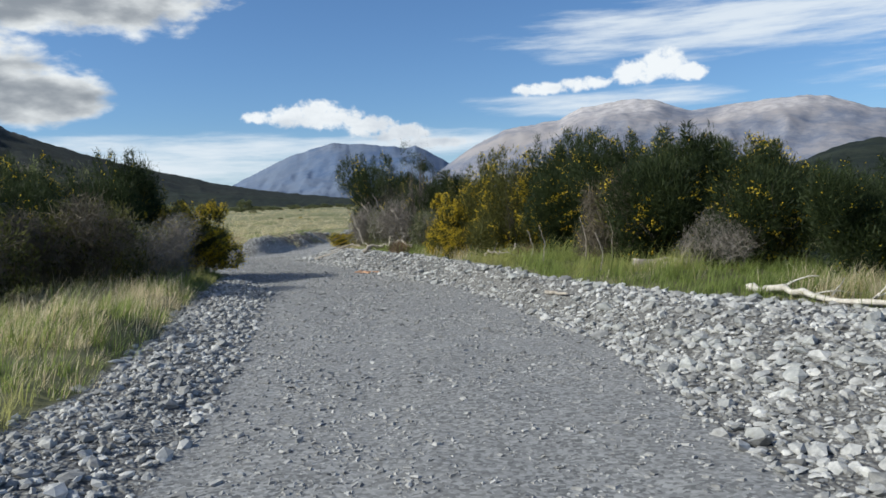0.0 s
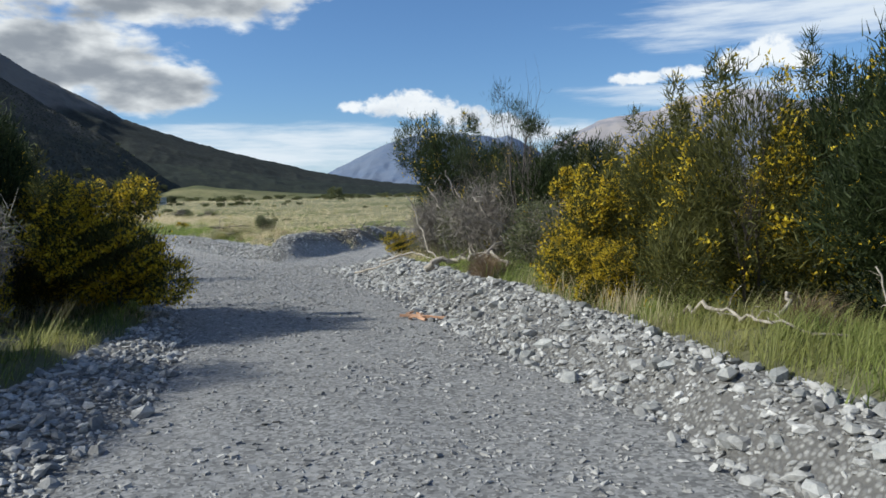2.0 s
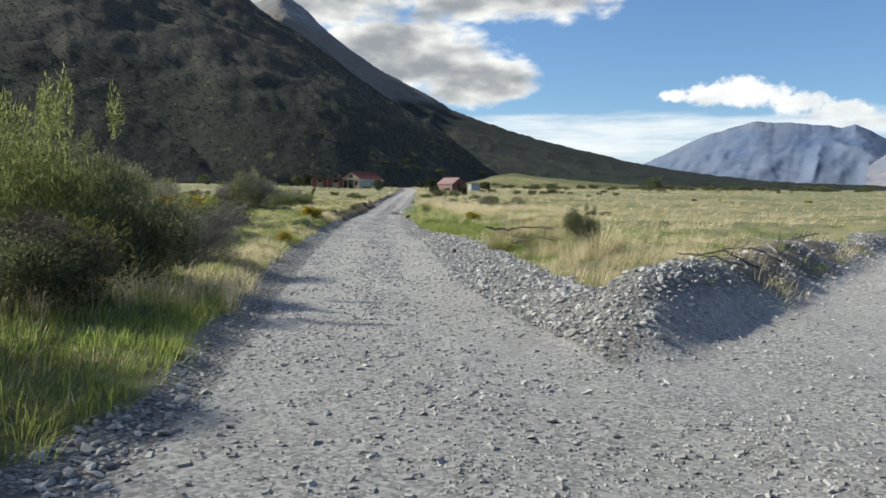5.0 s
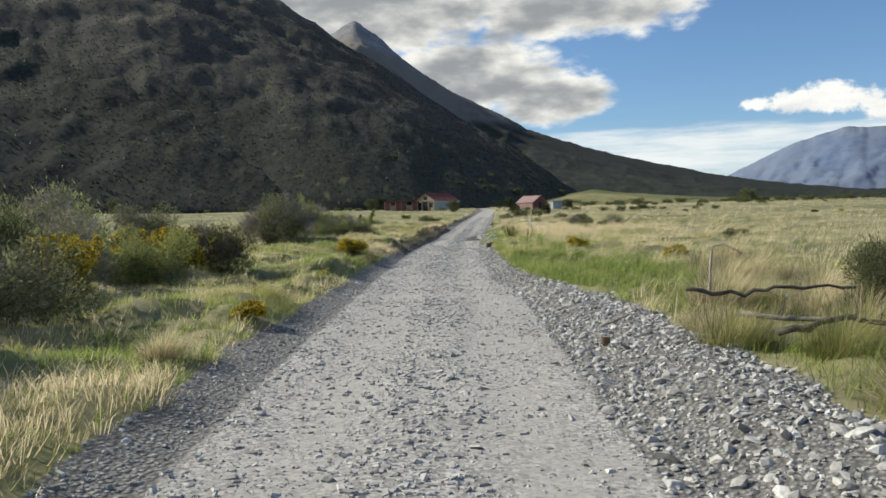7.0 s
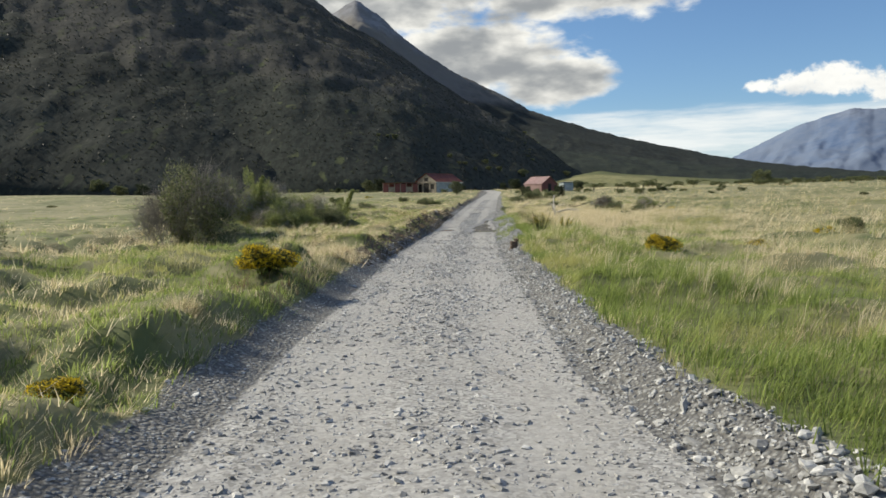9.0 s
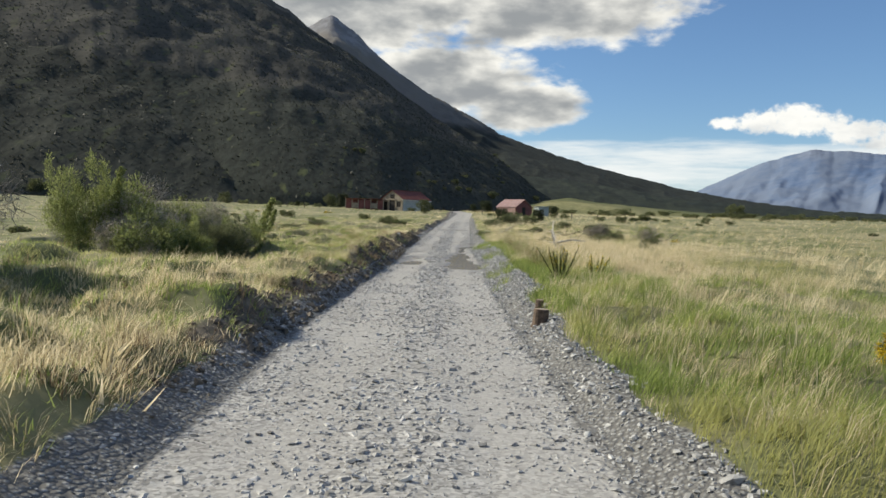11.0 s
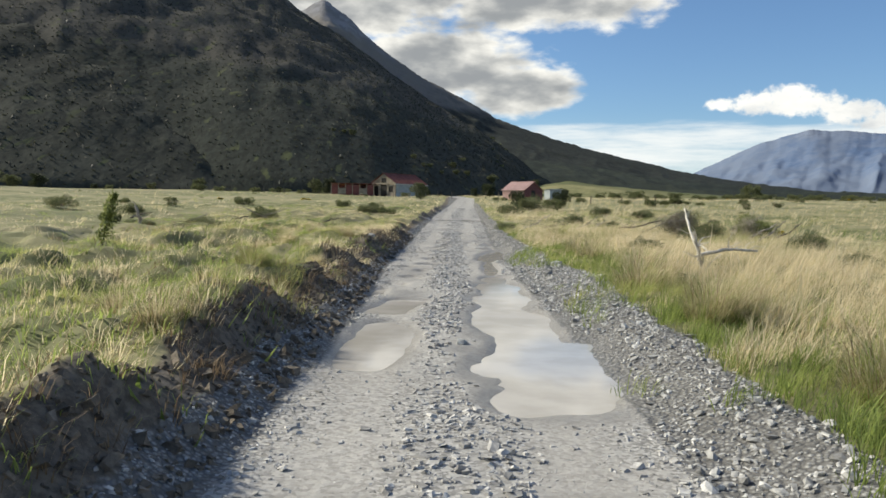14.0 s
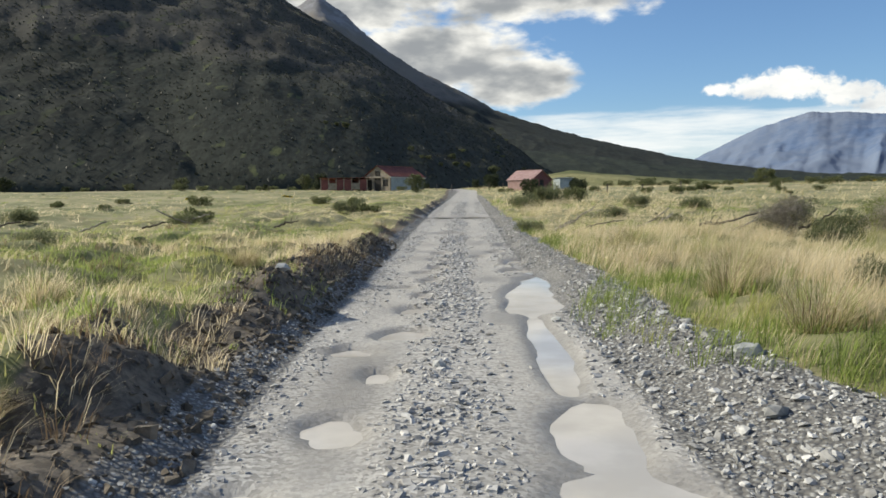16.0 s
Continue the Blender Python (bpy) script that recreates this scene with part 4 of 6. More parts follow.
def two_kinds(x0, x1, y0, y1, density, reach, near):
    x, y, gap, dry, right = grass_places(x0, x1, y0, y1, density, reach)
    tan_ = dry > 0.5 + rng.normal(0, 0.05, len(x))
    tall = (0.75 + 0.6 * fbm(x * 0.5, y * 0.5, 2, 71)) * np.where(~right & (y > 20), 0.55, 0.85) + np.where(right & (y > 62), 0.25, 0)
    made = []
    for pick, low, high in ((tan_, 0.32, 0.74), (~tan_, 0.16, 0.40)):
        gx_, gy_ = x[pick], y[pick]
        length = rng.uniform(low, high, len(gx_)) * tall[pick] * (0.85 if near == 2 else 1.0)
        if near == 2:
            made.append(grow(gx_, gy_, 12 if low > 0.2 else 10, rng.uniform(0.05, 0.15, len(gx_)), length, np.full(len(gx_), 0.0062 if low > 0.2 else 0.008), blades))
        elif near == 1:
            made.append(grow(gx_, gy_, 12, rng.uniform(0.08, 0.26, len(gx_)), length, np.full(len(gx_), 0.017), spikes))
        else:
            made.append(grow(gx_, gy_, 8, rng.uniform(0.15, 0.55, len(gx_)), length * 1.05, np.full(len(gx_), 0.045), spikes))
    return made


def joined(*sets):
    verts, faces, count = [], [], 0
    for v_, f_ in sets:
        verts.append(v_)
        faces.append(f_ + count)
        count += len(v_)
    return np.concatenate(verts), np.concatenate(faces)


def tussock(count, high, radius, seed_label):
    """One big tussock: a fountain of long dry blades."""
    ob = new("grass_tussock")
    a_ = rng.uniform(0, 2 * np.pi, count)
    r = np.sqrt(rng.uniform(0, 1, count)) * radius * 0.55
    lean = np.stack([np.cos(a_), np.sin(a_)], 1) + WIND * 0.8 + rng.normal(0, 0.25, (count, 2))
    lean /= np.linalg.norm(lean, axis=1, keepdims=True)
    root = np.stack([np.cos(a_) * r, np.sin(a_) * r, np.full(count, -0.02)], 1)
    bend_ = np.clip(0.35 + r / radius + rng.normal(0, 0.25, count), 0.15, 0.98)
    long_ = rng.uniform(0.35, 1.2, count) * high * 1.25
    thin = rng.uniform(0.0035, 0.0075, count)
    for name_, mat_, pick in (("blade", TAN, np.arange(count) % 5 < 3), ("green_blade", GREEN, np.arange(count) % 5 == 3), ("withered_blade", BROWN, np.arange(count) % 5 == 4)):
        v_, f_ = blades(root[pick], lean[pick], long_[pick], thin[pick], bend_[pick])
        tagged(part(name_, mesh_of(name_, v_, f_, mat_), ob), kind="stuff")
    return tagged(ob, seed_label, "tussock", "grass tussocks")


tussocks = [tussock(1500, 0.5, 0.62, "big dry tan grass tussock beside the road"), tussock(1200, 0.42, 0.55, "rounded dry grass tussock on the verge")]
by_bank = [(3.45, 28.7), (3.0, 27.7), (3.9, 29.4), (2.95, 26.8), (3.5, 25.7), (3.3, 24.0), (3.9, 24.8), (3.7, 22.6), (4.4, 23.4), (4.4, 28.2), (4.4, 31.0), (4.2, 26.6), (4.9, 29.0), (5.2, 32.5), (5.6, 30.4), (6.2, 31.6), (5.9, 33.8), (5.0, 34.4), (6.8, 34.2), (5.8, 36.6), (6.6, 37.4), (7.2, 38.8), (-2.9, 26.8), (-3.0, 31.5), (-3.4, 33.0), (-3.0, 38.5), (-3.5, 45.5), (-3.1, 49.0), (-2.9, 55.0)]
by_puddles = [(-3.0, 60.2), (-2.6, 61.8), (-2.9, 63.0), (-2.5, 66.4), (-2.8, 67.2), (-3.4, 68.0), (-2.6, 70.4), (-2.9, 72.0), (-2.4, 75.6), (-2.7, 77.0), (-3.6, 79.0), (-2.5, 83.0), (3.4, 63.0), (3.6, 65.2), (4.2, 66.0), (3.5, 68.8), (4.0, 70.5), (3.8, 73.0), (4.4, 75.0), (4.0, 78.0), (4.2, 80.6), (4.9, 82.0), (4.4, 85.0), (5.0, 88.0), (5.6, 91.0)]
for i, (x_, y_) in enumerate(by_bank + by_puddles):
    m = pose(x_, y_, float(land_z(x_, y_)[0]), 0, 0, float(rng.uniform(-40, 40)))
    ob = tussocks[i] if i < 2 else copy_thing(tussocks[i % 2], m)
    ob.matrix_basis = m
    s_ = float(rng.uniform(0.75, 1.25)) * (0.62 if x_ < 0 else 1.0)
    ob.scale = (s_, s_, s_ * float(rng.uniform(0.8, 1.15)))


def verge(x0, x1, y0, y1, density, low, high, per, width, edge_, bald=0.25):
    """Close grass along an edge of the road."""
    x, y = scatter(x0, x1, y0, y1, density)
    x = x + edge_(y)
    _, mk = land(x, y)
    patchy = (x > 0) & (y > 56) & (y < 84) & (x > stones_right(y) - 1.0) & (mk["track"] < 0.2) & (fbm(x * 0.8, y * 0.6, 3, 79) > 0.54)
    keep = ((np.maximum(mk["gravel"], mk["track"]) < rng.uniform(0.3, 0.8, len(x))) | patchy) & (fbm(x * 0.9, y * 0.9, 3, 77) > rng.uniform(bald, bald + 0.3, len(x)))
    x, y = x[keep], y[keep]
    return grow(x, y, per, rng.uniform(0.06, 0.16, len(x)), rng.uniform(low, high, len(x)) * (0.55 + 0.9 * fbm(x * 0.7, y * 0.7, 2, 83)), np.full(len(x), width), blades)


soft_verge = [verge(0.2, 2.0, 22, 38, 18, 0.16, 0.36, 12, 0.008, stones_right, 0.15), verge(-0.1, 2.6, 33, 68, 20, 0.16, 0.4, 12, 0.008, stones_right, 0.1), verge(-1.0, 1.4, 56, 94, 18, 0.14, 0.38, 12, 0.008, stones_right, 0.1), verge(-6.5, -0.6, 42, 92, 7, 0.14, 0.34, 12, 0.009, stones_left, 0.1), verge(-3.2, 0.05, 6, 21, 26, 0.16, 0.36, 13, 0.008, stones_left), verge(-0.1, 3.0, -13, 9, 26, 0.25, 0.55, 11, 0.007, stones_right), verge(-2.6, 0.0, -14, 1, 20, 0.2, 0.5, 12, 0.008, stones_left)]
bank_top = [verge(0.4, 3.2, 40, 70, 7, 0.25, 0.5, 12, 0.0065, stones_right), verge(-1.3, -0.45, 44, 96, 13, 0.2, 0.42, 12, 0.0065, stones_left)]
withered = joined(verge(-1.0, 0.1, 40, 100, 15, 0.12, 0.3, 12, 0.0065, stones_left, 0.3), verge(-9.0, -1.0, 50, 100, 3.0, 0.14, 0.34, 14, 0.008, stones_left, 0.42), verge(0.6, 7.0, 56, 92, 1.6, 0.2, 0.4, 12, 0.008, stones_right, 0.45))
tagged(new("withered_grass", mesh_of("withered_grass", *withered, BROWN)), "withered brown grass hanging over the cut bank", "grass", kind="stuff")


def thatch(x0, x1, y0, y1, density, edge_, dry_side):
    """Short close turf under the longer grass, in its green or its dry share."""
    x, y = scatter(x0, x1, y0, y1, density)
    x = x + edge_(y)
    _, mk = land(x, y)
    dry = fbm(x * 0.5, y * 0.5, 3, 97) + rng.normal(0, 0.06, len(x)) + np.where((x > 0) & (y > 60), 0.08, 0.0)
    keep = (np.maximum(np.maximum(mk["gravel"], mk["track"]), mk["soil"]) < rng.uniform(0.2, 0.7, len(x))) & ((dry > 0.52) == dry_side)
    x, y = x[keep], y[keep]
    return grow(x, y, 11, rng.uniform(0.1, 0.24, len(x)), rng.uniform(0.1, 0.26, len(x)), np.full(len(x), 0.012), spikes)


close_turf = [[thatch(-8.5, 0.0, 20, 94, 20, stones_left, side), thatch(0.0, 8.0, 20, 98, 20, stones_right, side), thatch(-14.0, 0.0, 94, 128, 12, stones_left, side), thatch(0.0, 14.0, 98, 128, 9, stones_right, side), thatch(0.0, 3.0, -14, 10, 17, stones_right, side), thatch(-3.5, 0.0, -15, 20, 12, stones_left, side)] for side in (True, False)]
near_l = two_kinds(-17, 2, -15, 92, 21, 3.0, 2)
near_r = [joined(a, b) for a, b in zip(two_kinds(-4, 13, -14, 56, 16, 3.0, 2), two_kinds(0, 15, 56, 100, 24, 4.0, 2))]
wide = two_kinds(-45, 45, -10, 135, 2.0, 16.0, 1)
yonder = two_kinds(-130, 150, 30, 330, 0.32, 60.0, 0)
for i, name, label, mat in ((0, "dry_grass", "long dry tan grass bent by the wind", TAN), (1, "green_grass", "short green grass on the road verges", GREEN)):
    v, f = joined(near_l[i], near_r[i], wide[i], yonder[i], *(soft_verge if i else bank_top), *close_turf[i])
    tagged(new(name, mesh_of(name, v, f, mat)), label, "grass", kind="stuff")

# crumbled earth on the face of the bank
x, y = scatter(-1.0, 0.45, 46, 96, 130)
x = x + stones_left(y)
z, mk = land(x, y)
keep = mk["soil"] > rng.uniform(0.2, 0.7, len(x))
lumps_ = np.stack([x, y, z + 0.005], 1)[keep]
v, f = stones(rubble(), lumps_, np.clip(rng.lognormal(-3.6, 0.5, len(lumps_)), 0.012, 0.09), (0.5, 0.9), 0.6, 0.25)
tagged(new("earth_clods", mesh_of("earth_clods", v, f, EARTH)), "crumbled dark earth on the cut road bank", "soil", kind="stuff")


# ---- shrubs ----
def prisms(a, b, ra, rb):
    """Three-sided tapering rods from the points a to the points b."""
    a, b, ra, rb = np.asarray(a, float), np.asarray(b, float), np.asarray(ra, float), np.asarray(rb, float)
    along = b - a
    along /= np.linalg.norm(along, axis=1, keepdims=True) + 1e-9
    other = np.where(np.abs(along[:, 2:3]) > 0.9, np.array([[1.0, 0, 0]]), np.array([[0, 0, 1.0]]))
    u = np.cross(along, other)
    u /= np.linalg.norm(u, axis=1, keepdims=True) + 1e-9
    w = np.cross(along, u)
    out = np.zeros((len(a), 6, 3))
    for i in range(3):
        c, s = math.cos(i * 2.0944), math.sin(i * 2.0944)
        d = u * c + w * s
        out[:, i], out[:, 3 + i] = a + d * ra[:, None], b + d * rb[:, None]
    q = np.array([(0, 1, 4, 3), (1, 2, 5, 4), (2, 0, 3, 5)])
    return out.reshape(-1, 3), (q[None] + (np.arange(len(a)) * 6)[:, None, None]).reshape(-1, 4)


def stems(count, reach, high, thick, splits=3, wander=0.25, start=0.03, lift=0.8):
    """Branching stems that rise from one foot: arrays for prisms()."""
    a, b, ra, rb = [], [], [], []

    def climb(p, d, length, r, level):
        pieces = 4 if level == 0 else 3
        for i in range(pieces):
            d = d + rng.normal(0, wander, 3)
            d[2] += 0.08 * lift
            d = d / np.linalg.norm(d)
            q, r2 = p + d * length / pieces, r * 0.78
            a.append(p), b.append(q), ra.append(r), rb.append(r2)
            if level < splits and i >= 1:
                for _ in range(2 if level else 3):
                    side = d + rng.normal(0, 0.55, 3)
                    side[2] += 0.15 * lift
                    climb(q, side / np.linalg.norm(side), length * rng.uniform(0.4, 0.62), r2 * 0.62, level + 1)
            p, r = q, r2

    for _ in range(count):
        t = rng.uniform(0, 2 * np.pi)
        d = np.array([math.cos(t) * reach, math.sin(t) * reach, high]) * 1.0
        climb(np.array([math.cos(t) * start, math.sin(t) * start, -0.08]), d / np.linalg.norm(d), float(np.linalg.norm(d)) * rng.uniform(0.7, 1.0), thick * rng.uniform(0.6, 1), 0)
    a, b = np.array(a), np.array(b)
    fit_ = np.array([1, 1, min(1.0, high / b[:, 2].max())])
    wide_ = min(1.0, reach * 1.15 / np.abs(b[:, :2]).max())
    fit_[:2] = wide_
    return a * fit_, b * fit_, np.array(ra), np.array(rb)


def in_lobes(lobes, count, shell=0.55):
    """Places in a crown of overlapping lobes (x, y, z, rx, ry, rz), most of them near its outside, and the way outwards there."""
    lobes = np.array(lobes, float)
    weight = (lobes[:, 3] * lobes[:, 4] * lobes[:, 5]) ** 0.67
    pick = rng.choice(len(lobes), count, p=weight / weight.sum())
    d = rng.normal(0, 1, (count, 3))
    d /= np.linalg.norm(d, axis=1, keepdims=True)
    r = shell + (1 - shell) * rng.uniform(0, 1, count) ** 0.6
    r *= 0.82 + 0.36 * rng.uniform(0, 1, count) ** 3
    p = lobes[pick, :3] + d * lobes[pick, 3:] * r[:, None]
    out = d / lobes[pick, 3:]
    out /= np.linalg.norm(out, axis=1, keepdims=True)
    keep = p[:, 2] > 0.03
    return p[keep], out[keep]


def shoots(p, out, length, width, up, loose):
    """Narrow three-cornered leaves or shoots at the places p, pointing outwards and up."""
    count = len(p)
    d = out * (1 - up) + np.array([0, 0, up]) + rng.normal(0, loose, (count, 3))
    d /= np.linalg.norm(d, axis=1, keepdims=True)
    s = np.cross(d, rng.normal(0, 1, (count, 3)))
    s /= np.linalg.norm(s, axis=1, keepdims=True) + 1e-9
    l_, w = rng.uniform(*length, count)[:, None], rng.uniform(*width, count)[:, None]
    v = np.stack([p - s * w * 0.5 - d * l_ * 0.3, p + s * w * 0.5 - d * l_ * 0.3, p + d * l_ * 0.7], 1)
    return v.reshape(-1, 3), np.arange(count * 3).reshape(-1, 3)


def random_lobes(count, radius, high, low=0.16):
    """A lumpy crown: lobes spread round a low middle, some rising above the rest."""
    out = [(0, 0, high * 0.48, radius * 0.72, radius * 0.72, high * 0.44)]
    for _ in range(count):
        t, r = rng.uniform(0, 2 * np.pi), radius * rng.uniform(0.35, 0.75)
        size = radius * rng.uniform(0.28, 0.5)
        out.append((math.cos(t) * r, math.sin(t) * r, high * rng.uniform(low, 0.82), size, size, size * rng.uniform(0.8, 1.3)))
    fit_ = high / max(l_[2] + l_[5] for l_ in out)
    return [(x_, y_, z_ * fit_, rx_, ry_, rz_ * fit_) for x_, y_, z_, rx_, ry_, rz_ in out]


def plumes(count, radius, high, tall=0.3):
    """Upright sprays that stand above a crown."""
    return [(rng.normal(0, radius * 0.4), rng.normal(0, radius * 0.4), high * rng.uniform(0.82, 0.98), 0.13, 0.13, tall * rng.uniform(0.6, 1.2)) for _ in range(count)]


def clumped(p, out, keep_share, scale, seed):
    """Only those places that fall in clumps, as flowers do."""
    value = fbm(p[:, 0] * scale + p[:, 2] * 1.7 * scale, p[:, 1] * scale - p[:, 2] * scale, 3, seed)
    order = np.argsort(-value + rng.normal(0, 0.05, len(p)))[:int(len(p) * keep_share)]
    return p[order], out[order]


def shrub(name, label, category, radius, high, leaves, material_, size, flowers=0, twigs=(5, 2), thick=0.035, up=0.45, wood=None, lobes_=9, sprays=0, group="roadside scrub", inner=0.5, share=0.4):
    """A shrub: branching stems, a crown of small shoots and, on some, flowers in clumps."""
    ob = thing(name, label, category, group)
    lobes = random_lobes(lobes_, radius, high) + plumes(sprays, radius, high)
    v_, f_ = prisms(*stems(twigs[0], radius * 0.8, high * 0.85, thick, twigs[1]))
    part("trunk", mesh_of("trunk", v_, f_, wood or BARK), ob)
    p, out = in_lobes(lobes, leaves, inner)
    v_, f_ = shoots(p, out, size[0], size[1], up, 0.35)
    tagged(part("crown", mesh_of("crown", v_, f_, material_), ob), kind="stuff")
    if flowers:
        p, out = in_lobes(lobes, int(flowers / share), 0.92)
        p, out = clumped(p, out, share, 3.6 / max(radius, 0.5), int(radius * 100) % 50)
        v_, f_ = shoots(p, out, (0.03, 0.06), (0.022, 0.042), 0.3, 0.8)
        tagged(part("blossom", mesh_of("blossom", v_, f_, YELLOW), ob, "yellow flowers"), kind="stuff")
    return ob


def twiggy(name, label, radius, high, count, wood, leaves=0, material_=None, splits=2, fine_twigs=4200, upright=0.2, loose=0.9):
    """A tangle of bare grey twigs, with few leaves or none."""
    ob = thing(name, label, "shrub", "dead scrub")
    v_, f_ = prisms(*stems(count, radius, high, 0.02, splits, 0.34, 0.25, 0.5))
    part("trunk", mesh_of("trunk", v_, f_, wood), ob)
    p, out = in_lobes(random_lobes(6, radius, high), fine_twigs, 0.2)
    v_, f_ = shoots(p, out, (0.15, 0.42), (0.006, 0.012), upright, loose)
    tagged(part("twig_tangle", mesh_of("twig_tangle", v_, f_, wood), ob), kind="stuff")
    if leaves:
        p, out = in_lobes(random_lobes(7, radius, high), leaves, 0.5)
        v_, f_ = shoots(p, out, (0.05, 0.11), (0.02, 0.035), 0.3, 0.6)
        tagged(part("foliage", mesh_of("foliage", v_, f_, material_), ob, "sparse small leaves"), kind="stuff")
    return ob


def tufted(label, radius, high, count, needles, wood):
    """A small tree of open crooked branches that carry tufts of needles at their upper ends."""
    ob = thing("scrub_tree", label, "tree", "trees in the thicket")
    a_, b_, ra, rb = stems(count, radius, high, 0.042, 2, 0.26, 0.12, 0.9)
    v_, f_ = prisms(a_, b_, ra, rb)
    part("trunk", mesh_of("trunk", v_, f_, wood), ob)
    ends = b_[(b_[:, 2] > high * 0.62) & (rb < 0.012)]
    ends = ends[rng.permutation(len(ends))[:needles]]
    each = 70
    p = np.repeat(ends, each, 0) + rng.normal(0, 0.075, (len(ends) * each, 3)) + np.array([0, 0, 0.05])
    out = p - np.repeat(ends, each, 0)
    out /= np.linalg.norm(out, axis=1, keepdims=True) + 1e-6
    v_, f_ = shoots(p, out, (0.06, 0.15), (0.006, 0.012), 0.55, 0.3)
    tagged(part("foliage", mesh_of("foliage", v_, f_, BROOM), ob, "tufts of dark green needles"), kind="stuff")
    return ob


LONG, SHORT, SMALL_LEAF = ((0.07, 0.19), (0.0105, 0.019)), ((0.06, 0.15), (0.010, 0.020)), ((0.035, 0.085), (0.014, 0.026))
kinds = {
    "broom": shrub("broom_bush", "tall dark green broom bush beside the gravel road", "shrub", 1.5, 3.1, 40000, BROOM, LONG, 1500, (3, 2), 0.045, 0.5, None, 15, 5, share=0.08),
    "broom_b": shrub("broom_bush", "dense dark green broom bush with upright sprays", "shrub", 1.3, 2.6, 32000, BROOM, LONG, 900, (3, 2), 0.04, 0.5, None, 13, 4, share=0.08),
    "olive": shrub("broom_bush", "olive green broom bush with scattered yellow flowers", "shrub", 1.3, 2.6, 28000, OLIVE, LONG, 5200, (3, 2), 0.04, 0.45, None, 13, 6, share=0.2),
    "gorse": shrub("gorse_bush", "rounded gorse bush covered in yellow flowers", "shrub", 1.05, 1.8, 14000, OLIVE, ((0.08, 0.2), (0.012, 0.024)), 11500, (3, 2), 0.03, 0.5, None, 12, 18, share=0.46),
    "gorse_low": shrub("gorse_bush", "low gorse bush flowering yellow among grass", "shrub", 0.55, 0.6, 3600, OLIVE, SHORT, 3800, (1, 2), 0.015, 0.4, None, 7, 0, share=0.5),
    "grey": shrub("scrub_bush", "grey-green twiggy bush standing in long grass", "shrub", 1.2, 1.6, 21000, GREYGREEN, SMALL_LEAF, 0, (4, 2), 0.03, 0.35, TWIG, 10, 2, inner=0.35),
    "lime": shrub("scrub_bush", "grey-green bush with bright leafy shoots", "shrub", 1.2, 1.5, 19000, LIME, SMALL_LEAF, 0, (4, 2), 0.03, 0.5, TWIG, 9, 5, inner=0.35),
    "low": shrub("low_bush", "low dark bush in the grass", "shrub", 0.5, 0.55, 650, MOSS, ((0.08, 0.18), (0.045, 0.08)), 0, (1, 1), 0.015, 0.4, None, 6, 0, "bushes on the flat"),
    "clump": shrub("low_bush", "low tangled grey-green bush in long grass", "shrub", 0.75, 0.7, 4200, GREYGREEN, ((0.05, 0.12), (0.012, 0.022)), 0, (3, 2), 0.018, 0.4, TWIG, 8, 0, "bushes on the flat", 0.3),
    "low_dark": shrub("low_bush", "dull green rounded bush on the valley floor", "shrub", 0.9, 1.0, 1400, MOSS, ((0.08, 0.2), (0.035, 0.07)), 0, (1, 1), 0.02, 0.4, None, 7, 0, "bushes on the flat"),
    "far_tree": shrub("small_tree", "small dark green tree near the farm sheds", "tree", 1.4, 3.2, 1700, DARK_LEAF, ((0.18, 0.36), (0.09, 0.16)), 0, (1, 2), 0.06, 0.4, None, 9, 0, "trees by the sheds"),
    "far_pale": shrub("small_tree", "pale green leafy tree at the foot of the hill", "tree", 1.6, 3.0, 1800, PALE_LEAF, ((0.18, 0.36), (0.09, 0.16)), 0, (1, 2), 0.06, 0.4, None, 9, 0, "trees by the sheds"),
    "dead": twiggy("dead_bush", "tangle of bare grey twigs beside the road", 1.1, 1.5, 10, TWIG),
    "dead_red": twiggy("dead_bush", "brown leafless bush with fine twigs", 0.9, 1.3, 8, RED_TWIG, 2200, OLIVE),
    "dead_pale": twiggy("dead_bush", "pale dry twiggy bush in the long grass", 1.1, 1.5, 8, DRIFT, 6500, LIME),
    "matagouri": twiggy("thorny_bush", "grey thorny bush with sparse small leaves", 1.2, 1.7, 9, TWIG, 4600, GREYGREEN),
    "tufted": tufted("crooked little tree with dark needle tufts above scrub", 0.8, 3.7, 4, 60, BARK),
    "tufted_bare": tufted("half-dead little tree with thin needle tufts", 0.85, 3.7, 6, 26, BARK),
    "bare_top": twiggy("bare_shrub", "tall bare-topped shrub with upright grey branches", 0.75, 2.3, 16, BARK, 160, OLIVE, 2, 600, 0.6, 0.45),
}
used = set()


def plant(kind, x_, y_, scale=1.0, tall=1.0, turn=None, sink=0.0):
    """Stands one shrub of a kind on the ground: the first built, later ones copied."""
    turn = rng.uniform(0, 360) if turn is None else turn
    m = pose(x_, y_, float(land_z(x_, y_)[0]) - sink, 0, 0, turn)
    ob = kinds[kind]
    if kind in used:
        ob = copy_thing(ob, m)
    else:
        used.add(kind)
        ob.matrix_basis = m
    ob.scale = (scale, scale, scale * tall)
    return ob


